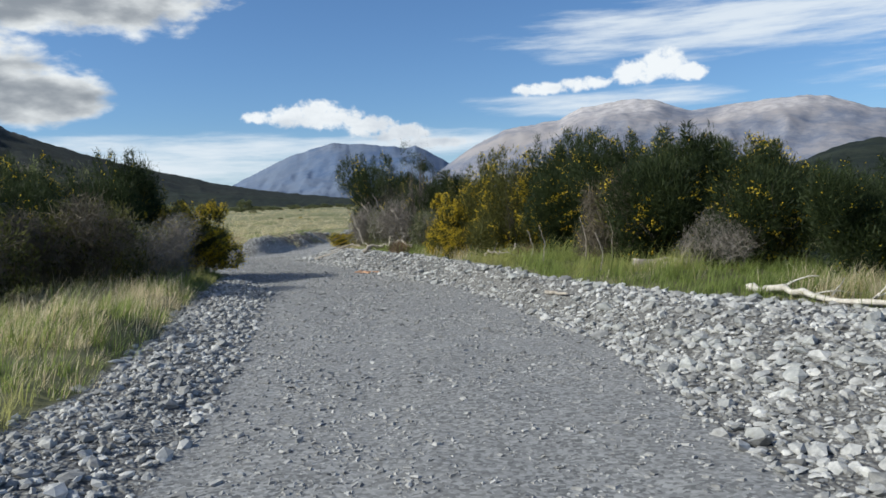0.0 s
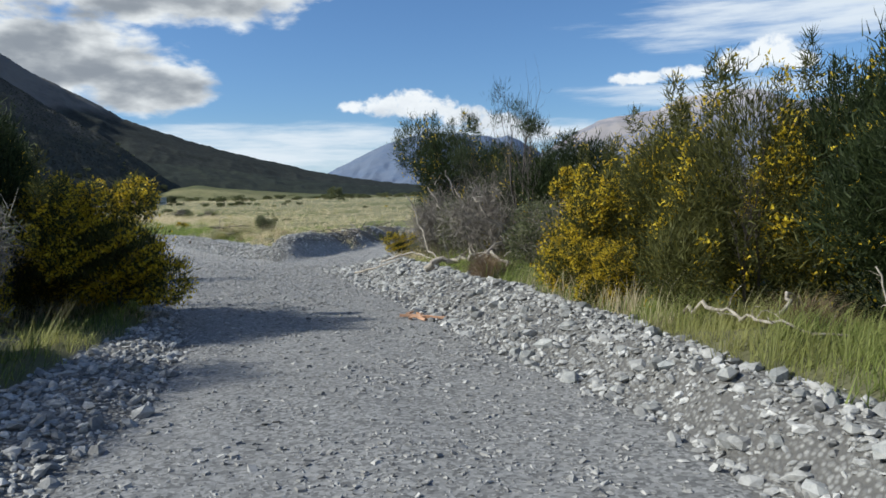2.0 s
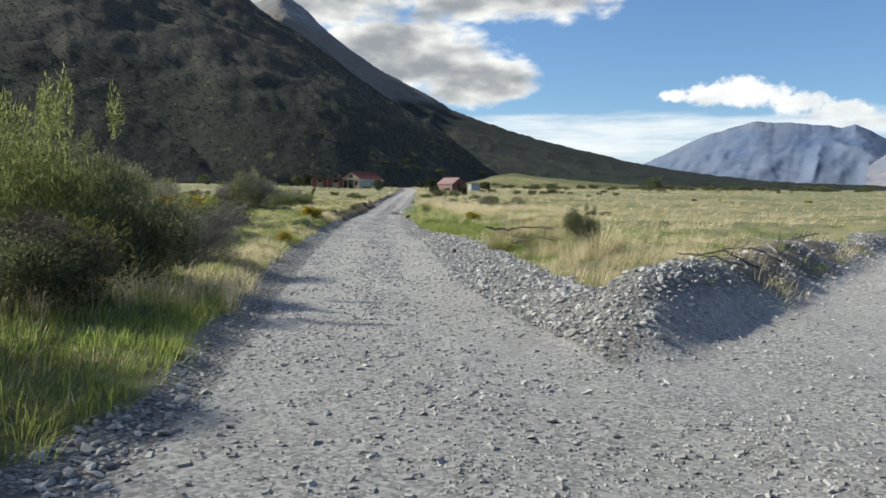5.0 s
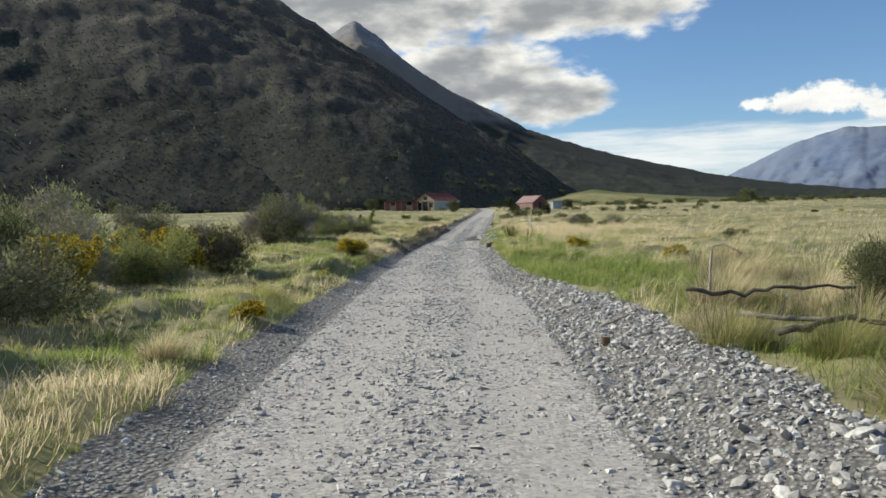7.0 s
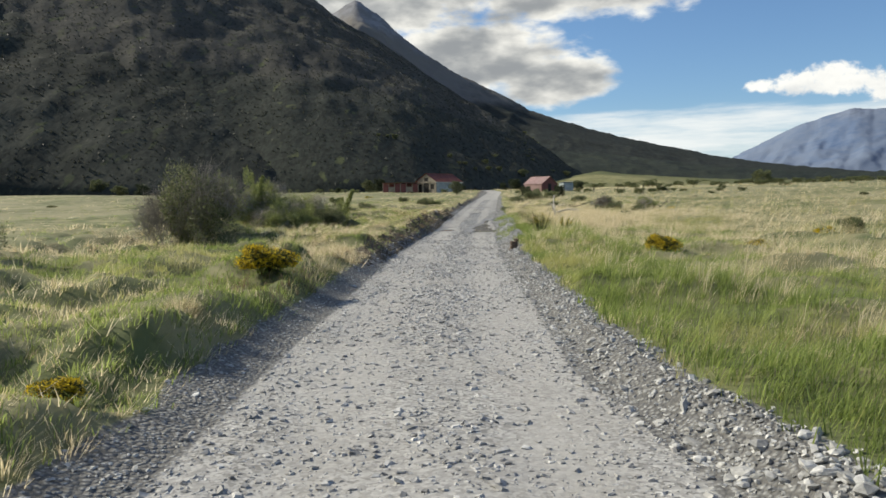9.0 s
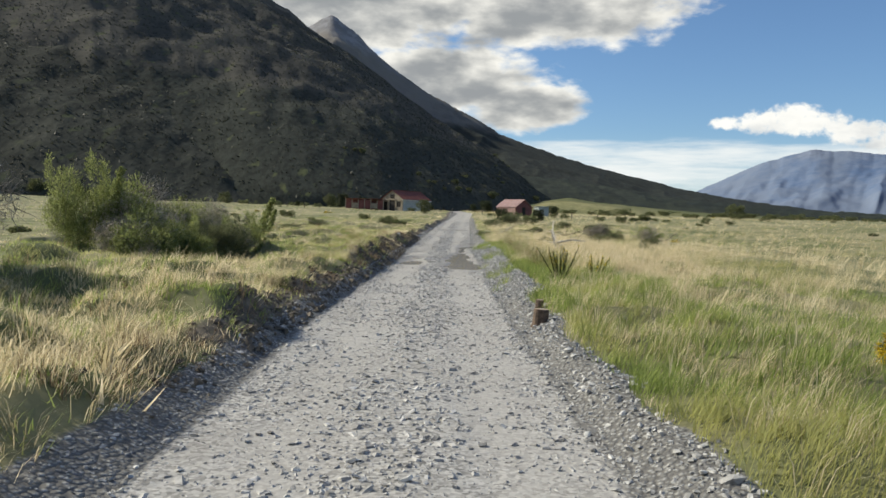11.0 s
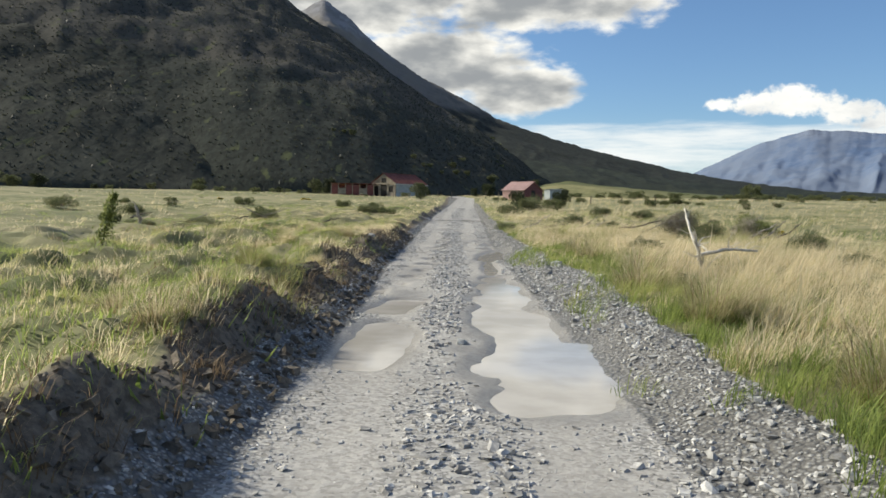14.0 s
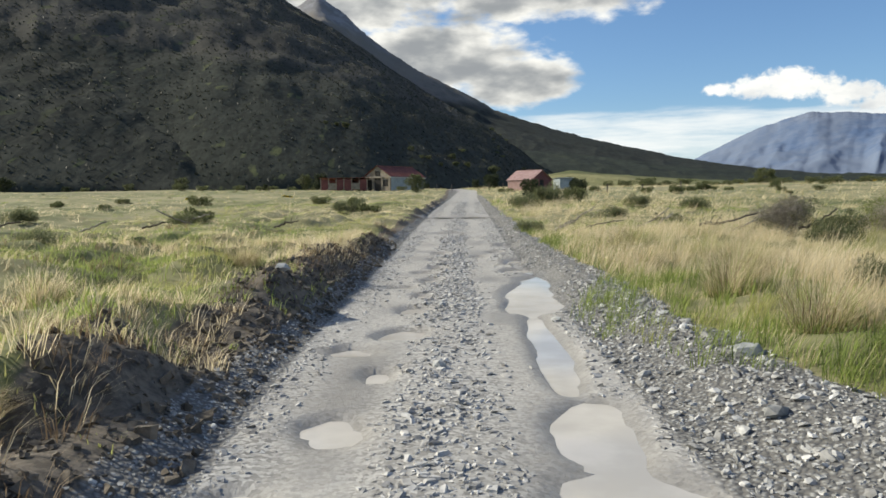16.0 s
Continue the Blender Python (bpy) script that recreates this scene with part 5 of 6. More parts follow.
HEDGE_A = [  # the thicket on the outer side of the bend
    ("broom_b", 1.75, -6.0, 0.92, 1.0), ("broom_b", 1.75, -7.6, 0.8, 0.95), ("dead_red", 1.45, -5.2, 0.85, 1.6), ("broom_b", 1.9, -9.3, 0.8, 0.85), ("olive", 2.9, -7.0, 0.85, 1.02), ("olive", 3.3, -4.6, 0.85, 1.08), ("dead", 1.3, -7.6, 0.7, 0.9), ("broom", 2.5, -4.3, 0.82, 1.0),
    ("broom", 2.75, -2.7, 0.84, 1.0), ("olive", 2.5, -1.0, 0.95, 1.02), ("broom", 3.8, -1.9, 0.9, 1.06), ("olive", 3.3, 0.7, 0.9, 0.97), ("gorse", 2.6, 1.6, 0.85, 1.0), ("gorse", 2.1, 0.7, 0.5, 0.85),
    ("olive", 4.0, 2.5, 0.85, 0.97), ("matagouri", 3.2, 3.3, 0.85, 0.95), ("tufted_bare", 3.9, 5.0, 1.0, 1.0), ("broom_b", 4.8, 5.2, 0.92, 0.95)]
HEDGE_B = [
    ("dead", 3.7, 5.7, 1.0, 1.2), ("broom_b", 5.0, 7.4, 0.98, 0.92), ("tufted", 4.4, 7.9, 0.85, 0.92), ("tufted_bare", 5.2, 6.2, 0.9, 0.9), ("olive", 4.5, 6.3, 0.7, 0.85), ("bare_top", 4.0, 6.6, 0.9, 1.1), ("matagouri", 4.1, 7.4, 0.85, 1.0), ("dead", 4.3, 8.9, 0.85, 1.4), ("broom", 5.5, 10.2, 1.06, 1.05),
    ("gorse", 4.5, 11.2, 0.6, 0.6), ("matagouri", 4.6, 9.6, 0.7, 0.8), ("olive", 5.6, 8.6, 0.85, 0.95), ("broom", 5.3, -4.4, 0.9, 0.98), ("olive", 6.0, 3.6, 0.85, 0.92), ("broom", 3.8, -6.6, 0.82, 0.9),
    ("broom_b", 3.4, -9.0, 0.75, 0.8), ("grey", 2.6, -10.6, 0.9, 0.9)]
LEFT_SIDE_A = [  # the scrub on the inner side of the bend
    # the first three stand out of view, added to shade the left verge
    ("broom_b", -13.4, -7.6, 0.8, 0.8), ("broom_b", -12.4, -5.0, 0.8, 0.85), ("olive", -14.6, -10.0, 0.75, 0.75), ("gorse", -2.95, 4.95, 0.98, 0.97), ("gorse", -3.6, 6.3, 0.8, 1.0), ("olive", -4.3, 5.3, 0.78, 1.0),
    ("gorse", -4.7, 4.0, 0.65, 0.9), ("broom_b", -5.2, 4.9, 1.0, 1.06), ("broom", -6.6, 5.4, 0.88, 0.98), ("broom_b", -4.5, 6.2, 0.85, 1.1), ("matagouri", -5.1, 1.9, 0.9, 0.95), ("dead_red", -6.3, 0.9, 1.1, 1.15),
    ("broom_b", -6.9, 2.6, 0.85, 0.95), ("dead_red", -8.5, -1.0, 1.15, 1.1), ("dead_red", -7.3, 0.9, 1.0, 1.1), ("broom_b", -8.4, 4.0, 0.95, 1.0)]
LEFT_SIDE_B = [
    ("matagouri", -9.3, 0.8, 1.15, 1.2), ("olive", -7.3, 6.8, 0.8, 0.85), ("broom", -10.5, 4.8, 0.8, 0.75), ("dead_red", -10.4, -2.6, 1.1, 1.1), ("olive", -11.8, 2.0, 0.85, 0.75), ("grey", -4.3, 7.4, 0.85, 0.95),
    ("matagouri", -5.2, 12.6, 1.3, 1.35), ("dead", -4.3, 14.6, 1.0, 1.2), ("dead_red", -3.6, 17.0, 0.9, 1.0), ("lime", -7.2, 12.2, 1.3, 1.4)]
ALONG_A = [  # bushes that stand along the straight road
    ("lime", -4.9, 19.4, 1.15, 1.5), ("grey", -3.6, 19.2, 0.9, 1.0), ("matagouri", -3.5, 22.6, 0.85, 0.85), ("grey", -3.9, 16.4, 0.8, 0.7), ("matagouri", -5.4, 14.6, 1.0, 1.0), ("grey", -7.0, 13.0, 1.1, 1.2),
    ("lime", -6.3, 17.6, 1.1, 1.1), ("grey", -6.6, 21.5, 1.2, 1.35), ("grey", -8.6, 21.8, 1.2, 1.4), ("dead", -3.9, 21.6, 0.9, 0.7), ("matagouri", -8.0, 17.0, 1.1, 1.2), ("lime", -9.8, 18.8, 1.2, 1.2),
    ("grey", -6.4, 26.0, 1.1, 1.3), ("matagouri", -5.6, 28.5, 1.0, 0.8), ("dead_red", -7.2, 30.5, 1.1, 0.8), ("gorse", -6.5, 36.8, 0.85, 0.8)]
ALONG_B = [
    ("lime", -8.2, 39.4, 0.8, 0.8), ("gorse_low", -2.7, 29.4, 0.55, 0.7), ("gorse_low", -3.1, 42.6, 0.9, 0.75), ("gorse_low", -2.9, 35.8, 0.45, 0.8), ("matagouri", -10.8, 46.0, 1.1, 1.0), ("dead_red", -5.6, 37.5, 0.95, 1.1),
    ("matagouri", -7.5, 52.2, 1.15, 1.25), ("dead", -8.8, 52.8, 1.1, 1.3), ("lime", -8.2, 53.4, 0.7, 1.6), ("lime", -6.2, 60.8, 0.9, 0.85), ("grey", -5.4, 61.8, 0.85, 0.85), ("dead_pale", -7.2, 60.2, 1.0, 1.05), ("dead_pale", -7.9, 61.8, 1.1, 1.3), ("dead_pale", -6.7, 62.4, 1.0, 1.15), ("dead_pale", -5.9, 62.9, 0.9, 1.0),
    ("lime", -8.9, 61.0, 0.95, 1.55), ("dead_pale", -6.9, 63.2, 0.95, 1.2), ("lime", -5.6, 63.6, 0.65, 1.2), ("grey", 5.2, 27.9, 0.5, 1.3)]
ALONG_C = [
    ("gorse_low", 6.4, 41.0, 0.75, 0.85), ("gorse_low", 4.9, 49.1, 0.8, 0.9), ("gorse_low", 7.7, 50.6, 0.5, 0.85), ("gorse_low", 12.0, 56.0, 0.75, 0.9), ("low", 13.6, 57.2, 0.9, 1.1), ("low_dark", 16.5, 63.0, 0.6, 0.7), ("clump", 10.0, 77, 0.8, 0.9), ("clump", 12.5, 84, 1.0, 1.1),
    ("grey", 12.8, 93.5, 0.8, 0.75), ("clump", 17, 99, 0.9, 0.8), ("clump", 9.2, 90, 0.6, 0.8), ("clump", 6.6, 119, 1.6, 1.0), ("clump", 8.9, 124, 1.9, 1.2), ("far_tree", 8.6, 130, 0.7, 0.8),
    ("low_dark", 11.5, 128, 1.2, 1.0), ("far_tree", 14, 139, 0.7, 0.8), ("far_pale", -0.6, 166, 0.85, 0.95), ("low", -4.0, 118, 1.0, 1.0)]
ALONG_D = [
    ("low_dark", -7, 125, 0.9, 0.8), ("low", -2.6, 112, 1.3, 0.9), ("low", -9, 103, 1.2, 1.0), ("low", -15, 96, 1.2, 1.0)]
for row in (HEDGE_A + HEDGE_B) + (ALONG_A + ALONG_B + ALONG_C + ALONG_D):
    plant(*row)
for kind_, x_, y_, size_, tall_ in (LEFT_SIDE_A + LEFT_SIDE_B):
    plant(kind_, x_, y_, size_, tall_ * (1.14 if x_ < -4.2 else 1.0))
for kind_, x_, y_, size_, tall_ in (("lime", -8.9, 30.6, 1.1, 1.25), ("grey", -8.0, 31.6, 1.1, 1.2), ("gorse", -6.1, 30.9, 0.62, 0.9), ("matagouri", -10.4, 31.0, 1.2, 1.2), ("dead_pale", -7.4, 33.6, 1.1, 1.1), ("lime", -6.4, 35.2, 0.9, 0.9), ("dead_pale", -9.2, 36.0, 1.3, 1.1), ("grey", -11.6, 34.0, 1.3, 1.2), ("lime", -12.5, 30.0, 1.2, 1.3)):
    plant(kind_, x_, y_, size_, tall_)
for i in range(24):  # the darker scrub round the hut and along the foot of the rise
    bx = float(rng.uniform(28, 60)) if i % 2 else float(rng.uniform(30, 110))
    by = float(rng.uniform(160, 184)) if i % 2 else float(rng.uniform(205, 285))
    plant(("low_dark", "low_dark", "low", "low_dark")[i % 4], bx, by, float(rng.uniform(0.8, 1.5)) * (1.0 if i % 2 else 1.5), float(rng.uniform(0.55, 0.9)))
# scattered bushes on the flat
for i in range(38):
    bx = float(rng.uniform(12, 150)) if i % 3 else float(rng.uniform(-70, -14))
    by = float(rng.uniform(75, 330)) if bx > 0 else float(rng.uniform(60, 190))
    plant(("low", "low_dark", "low", "gorse_low")[i % 4], bx, by, float(rng.uniform(0.5, 1.4)), float(rng.uniform(0.45, 0.9)))
for i in range(30):
    bx, by = float(rng.uniform(-95, 30)), 0.0
    by = 232 - abs(bx + 10) * 0.12 + float(rng.uniform(-14, 12))
    plant(("far_pale", "far_tree", "low_dark")[i % 3], bx, by, float(rng.uniform(0.6, 1.7)), float(rng.uniform(0.6, 1.0)))
for i in range(70):
    plant("low_dark", float(rng.uniform(45, 250)), float(rng.uniform(270, 420)), float(rng.uniform(1.8, 4.0)), float(rng.uniform(0.45, 0.8)))
for kind_, x_, y_, size_, tall_ in (("clump", 13.8, 118.5, 1.3, 0.9), ("clump", 15.5, 113.4, 1.4, 0.8), ("grey", 9.8, 100.5, 0.7, 0.6), ("matagouri", 12.3, 96.0, 1.0, 0.8), ("clump", 11.4, 91.4, 1.1, 1.0), ("clump", 6.0, 80.2, 0.7, 0.9), ("dead_pale", 15.8, 96.1, 1.1, 0.8), ("clump", 4.2, 98.8, 0.9, 0.8), ("clump", 9.4, 107.0, 1.1, 0.8), ("clump", -8.5, 99.6, 1.2, 0.7), ("clump", -4.7, 96.4, 0.8, 0.6), ("clump", -17.0, 104.4, 1.3, 0.9), ("clump", -3.8, 112.8, 1.3, 1.0), ("clump", -8.6, 88.8, 1.0, 0.8), ("clump", -4.0, 71.0, 0.45, 0.9), ("clump", -3.9, 81.7, 0.5, 0.8), ("clump", -2.8, 73.9, 0.35, 0.9), ("clump", -12.0, 92.0, 0.9, 0.7), ("clump", -24.6, 111.6, 1.6, 0.9)):
    plant(kind_, x_, y_, size_, tall_)
plant("low_dark", 118, 330, 4.5, 1.2)


# ---- scrub on the slopes ----
def on_slope(ob, count, top):
    """Random places on a hillside below a height."""
    me_ = ob.data
    co = np.zeros(len(me_.vertices) * 3)
    me_.vertices.foreach_get("co", co)
    idx = np.zeros(len(me_.loops), np.int32)
    me_.loops.foreach_get("vertex_index", idx)
    quads = co.reshape(-1, 3)[idx.reshape(-1, 4)]
    size_ = np.linalg.norm(np.cross(quads[:, 1] - quads[:, 0], quads[:, 3] - quads[:, 0]), axis=1)
    middle = quads.mean(1)
    size_ = size_ * (middle[:, 2] < top) * (middle[:, 2] > -2) * (np.abs(middle[:, 0]) < 420) * (middle[:, 1] > 60)
    pick = rng.choice(len(quads), count, p=size_ / size_.sum())
    u_, w_ = rng.uniform(0, 1, (2, count, 1))
    q = quads[pick]
    return (q[:, 0] * (1 - u_) + q[:, 1] * u_) * (1 - w_) + (q[:, 3] * (1 - u_) + q[:, 2] * u_) * w_


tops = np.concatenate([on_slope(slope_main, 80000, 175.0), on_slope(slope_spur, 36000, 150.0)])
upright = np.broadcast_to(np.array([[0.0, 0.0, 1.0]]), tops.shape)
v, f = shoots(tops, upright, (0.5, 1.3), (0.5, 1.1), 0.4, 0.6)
tagged(new("slope_scrub", mesh_of("slope_scrub", v, f, HILL_BUSH)), "scrub bushes on the steep hillside, darkened for shade", "scrub", kind="stuff")
# a line of paler shrubs that climbs the foot of the slope, and odd ones round it
foot = on_slope(slope_main, 30000, 60.0)
bearing_ = np.degrees(np.arctan2(-foot[:, 0], foot[:, 1] - 24))
lift_ = np.degrees(np.arctan2(foot[:, 2] - 1.6, np.hypot(foot[:, 0], foot[:, 1] - 24)))
wanted = np.interp(bearing_, (-3.2, -0.8, 0.8, 2.9, 4.5, 7.0), (1.7, 2.15, 2.9, 3.6, 4.25, 5.0))
trail = np.where((np.abs(lift_ - wanted) < 0.16) & (bearing_ > -3.2) & (bearing_ < 6.5))[0][:34]
odd = np.where((lift_ > 0.6) & (lift_ < 4.5) & (bearing_ > -8) & (bearing_ < 14))[0][:60]
for i, at in enumerate(np.concatenate([trail, odd])):
    kind_ = "far_pale" if i < len(trail) or i % 3 == 0 else "low_dark"
    size_ = float(rng.uniform(0.3, 0.7)) if i < len(trail) else float(rng.uniform(0.7, 1.6))
    ob = copy_thing(kinds[kind_], pose(float(foot[at, 0]), float(foot[at, 1]), float(foot[at, 2]) - 0.3, 0, 0, float(rng.uniform(0, 360))))
    ob.scale = (size_ * 1.4, size_ * 1.4, size_)


# ---- farm sheds ----
def slab(x0, x1, y0, y1, z0, z1):
    """The eight corners and six sides of a box."""
    v_ = [(x, y, z) for z in (z0, z1) for x, y in ((x0, y0), (x1, y0), (x1, y1), (x0, y1))]
    return v_, [(3, 2, 1, 0), (4, 5, 6, 7), (0, 1, 5, 4), (1, 2, 6, 5), (2, 3, 7, 6), (3, 0, 4, 7)]


def box_mesh(name, material_, *boxes):
    verts, faces = [], []
    for b_ in boxes:
        v_, f_ = slab(*b_)
        faces += [tuple(i + len(verts) for i in q) for q in f_]
        verts += v_
    return mesh_of(name, verts, faces, material_)


def sheet(name, material_, p00, p10, p11, p01, ribs, thick=0.05):
    """Corrugated iron between four corners: ribs run from the first edge to the opposite one."""
    p00, p10, p11, p01 = (np.array(p, float) for p in (p00, p10, p11, p01))
    normal = np.cross(p10 - p00, p01 - p00)
    normal /= np.linalg.norm(normal)
    count = ribs * 4 + 1
    u = np.linspace(0, 1, count)
    wave = np.sin(u * ribs * 2 * np.pi) * 0.02
    rows_ = []
    for off in (0.0, -thick):
        for side in (0, 1):
            a_, b_ = (p00, p10) if side == 0 else (p01, p11)
            rows_.append(a_ + (b_ - a_) * u[:, None] + normal * (wave + off)[:, None])
    v_ = np.concatenate(rows_)
    i = np.arange(count - 1)
    top = np.stack([i, i + 1, count + i + 1, count + i], 1)
    low = np.stack([2 * count + i, 3 * count + i, 3 * count + i + 1, 2 * count + i + 1], 1)
    e1 = np.stack([i, 2 * count + i, 2 * count + i + 1, i + 1], 1)
    e2 = np.stack([count + i, count + i + 1, 3 * count + i + 1, 3 * count + i], 1)
    return mesh_of(name, v_, np.concatenate([top, low, e1, e2]), material_)


def gable_wall(name, material_, half, eave, ridge, y0, y1):
    v_ = [(x, y, z) for y in (y0, y1) for x, z in ((-half, 0), (half, 0), (half, eave), (0, ridge), (-half, eave))]
    bm = bmesh.new()
    vs = [bm.verts.new(p) for p in v_]
    bm.faces.new(vs[:5])
    bm.faces.new(vs[5:][::-1])
    for i in range(5):
        j = (i + 1) % 5
        bm.faces.new((vs[j], vs[i], vs[5 + i], vs[5 + j]))
    bmesh.ops.recalc_face_normals(bm, faces=bm.faces)
    me_ = bpy.data.meshes.new(name)
    bm.to_mesh(me_)
    bm.free()
    me_.materials.append(material_)
    return me_


def gabled(name, label, at, turn, half, length, eave, ridge, front_mat, side_mat, roof_mat, over=0.25):
    """A small gabled building with its front on its own -y side, roofed with corrugated iron."""
    ob = thing(name, label, "shed", "farm sheds", pose(at[0], at[1], float(land_z(at[0], at[1])[0]) - 0.12, 0, 0, turn))
    part("front_wall", gable_wall("front_wall", front_mat, half, eave, ridge, 0, 0.12), ob)
    part("back_wall", gable_wall("back_wall", side_mat, half, eave, ridge, length - 0.12, length), ob)
    for s in (-1, 1):
        part("side_wall", sheet("side_wall", side_mat, (s * half, 0.12, 0), (s * half, length - 0.12, 0), (s * half, length - 0.12, eave), (s * half, 0.12, eave), int(length * 5)), ob)
        drop = (ridge - eave) / half * over
        roof = part("roof", sheet("roof", roof_mat, (s * (half + over), -over, eave - drop + 0.06), (s * (half + over), length + over, eave - drop + 0.06), (0, length + over, ridge + 0.06), (0, -over, ridge + 0.06), int(length * 5)), ob)
    part("ridge_cap", box_mesh("ridge_cap", roof_mat, (-0.12, 0.12, -over - 0.01, length + over + 0.01, ridge + 0.05, ridge + 0.12)), ob)
    return ob


shed = gabled("woolshed", "old farm shed with a rusty red gable roof", (-7.5, 204.0), -35, 2.8, 10.0, 2.75, 4.5, PALE_BOARD, GREY_IRON, RUST)
# no holes in the wall: dark panels on it stand for unlit openings
for x0, x1, z0, z1 in ((-2.3, -1.3, 0.0, 2.1), (-0.7, 0.7, 0.0, 2.4), (1.2, 2.2, 1.0, 2.1), (-0.55, 0.55, 2.75, 3.6)):
    part("opening", box_mesh("opening", DARK_FILL, (x0, x1, -0.03, -0.004, z0, z1)), shed, "dark panel painted as an unlit opening")
for x0 in (-2.75, -1.05, 0.95, 2.6):
    part("post", box_mesh("post", PALE_BOARD, (x0, x0 + 0.15, -0.14, -0.035, 0, 2.75)), shed)
part("beam", box_mesh("beam", PALE_BOARD, (-2.8, 2.8, -0.2, -0.145, 2.5, 2.7)), shed)
part("fascia", box_mesh("fascia", WHITE_EDGE, (2.84, 3.08, -0.25, 10.25, 2.42, 2.56)), shed, "white painted fascia")

lean = thing("open_shed", "long low red shed with pale posts along its front", "shed", "farm sheds", pose(-17.6, 205.2, float(land_z(-17.6, 205.2)[0]) - 0.1, 0, 0, -6))
part("back_wall", box_mesh("back_wall", RED_IRON, (0, 8.4, 3.0, 3.12, 0, 1.9)), lean)
part("roof", sheet("roof", RUST, (-0.2, -0.2, 2.25), (8.6, -0.2, 2.25), (8.6, 3.3, 1.95), (-0.2, 3.3, 1.95), 40), lean)
for i in range(7):
    part("post", box_mesh("post", PALE_BOARD, (i * 1.36, i * 1.36 + 0.16, -0.05, 0.11, 0, 2.2)), lean, "pale timber post")
for i in (0, 2, 3, 5):
    part("panel", box_mesh("panel", RED_IRON, (i * 1.36 + 0.165, (i + 1) * 1.36 - 0.005, 0.0, 0.05, 0.1, 1.95)), lean, "dark red iron panel")
for i in (1, 4):
    part("gate", box_mesh("gate", PALE_BOARD, (i * 1.36 + 0.165, (i + 1) * 1.36 - 0.005, 0.0, 0.05, 0.2, 1.3)), lean, "grey timber gate")

# dark front, pink sides and roof: shaded and sunlit faces put into colour
hut = gabled("hut", "small red iron hut, faded roof and sides coloured as sunlit", (18.5, 187.6), 38, 2.2, 5.2, 1.9, 3.3, RED_IRON, SUNLIT_PINK_IRON, SUNLIT_PINK_IRON, 0.2)
part("door", box_mesh("door", DARK_FILL, (-0.5, 0.4, -0.03, -0.004, 0, 1.9)), hut, "dark plank door")
annex = thing("small_shed", "small grey iron lean-to beside the red hut", "shed", "farm sheds", pose(22.6, 189.5, float(land_z(22.6, 189.5)[0]) - 0.1, 0, 0, 20))
part("wall", box_mesh("wall", GREY_IRON, (-1.1, 1.1, 0, 2.0, 0, 1.9)), annex)
part("roof", sheet("roof", GREY_IRON, (-1.25, -0.15, 2.05), (1.25, -0.15, 2.05), (1.25, 2.15, 1.95), (-1.25, 2.15, 1.95), 12), annex)


def fence_post(x_, y_, high=1.15, lean_=0.0):
    ob = new("fence_post", box_mesh("fence_post", BARK, (-0.06, 0.06, -0.06, 0.06, -0.2, high), (-0.045, 0.045, -0.045, 0.045, high, high + 0.03)))
    ob.matrix_world = pose(x_, y_, float(land_z(x_, y_)[0]), lean_, 0, float(rng.uniform(0, 90)))
    return tagged(ob, "grey weathered timber fence post near the sheds", "post", "fence posts")


for x_, y_ in ((0.5, 196), (2.6, 195.5), (5.0, 195), (11.0, 194), (13.2, 193.5), (-22, 198), (-25, 197.5), (-28.5, 197), (24.8, 172), (28.4, 168), (32.0, 164)):
    fence_post(x_, y_, float(rng.uniform(1.0, 1.3)), float(rng.uniform(-5, 5)))
for x_, y_, s_ in ((15.2, 180, 0.9), (16.6, 178.5, 0.7), (23.6, 184, 0.9), (25.2, 182, 1.1), (12.4, 176, 0.8), (10.8, 172, 0.7), (-3.4, 199, 1.2), (-10.5, 198, 0.6)):
    plant("low_dark", x_, y_, s_, 0.8)


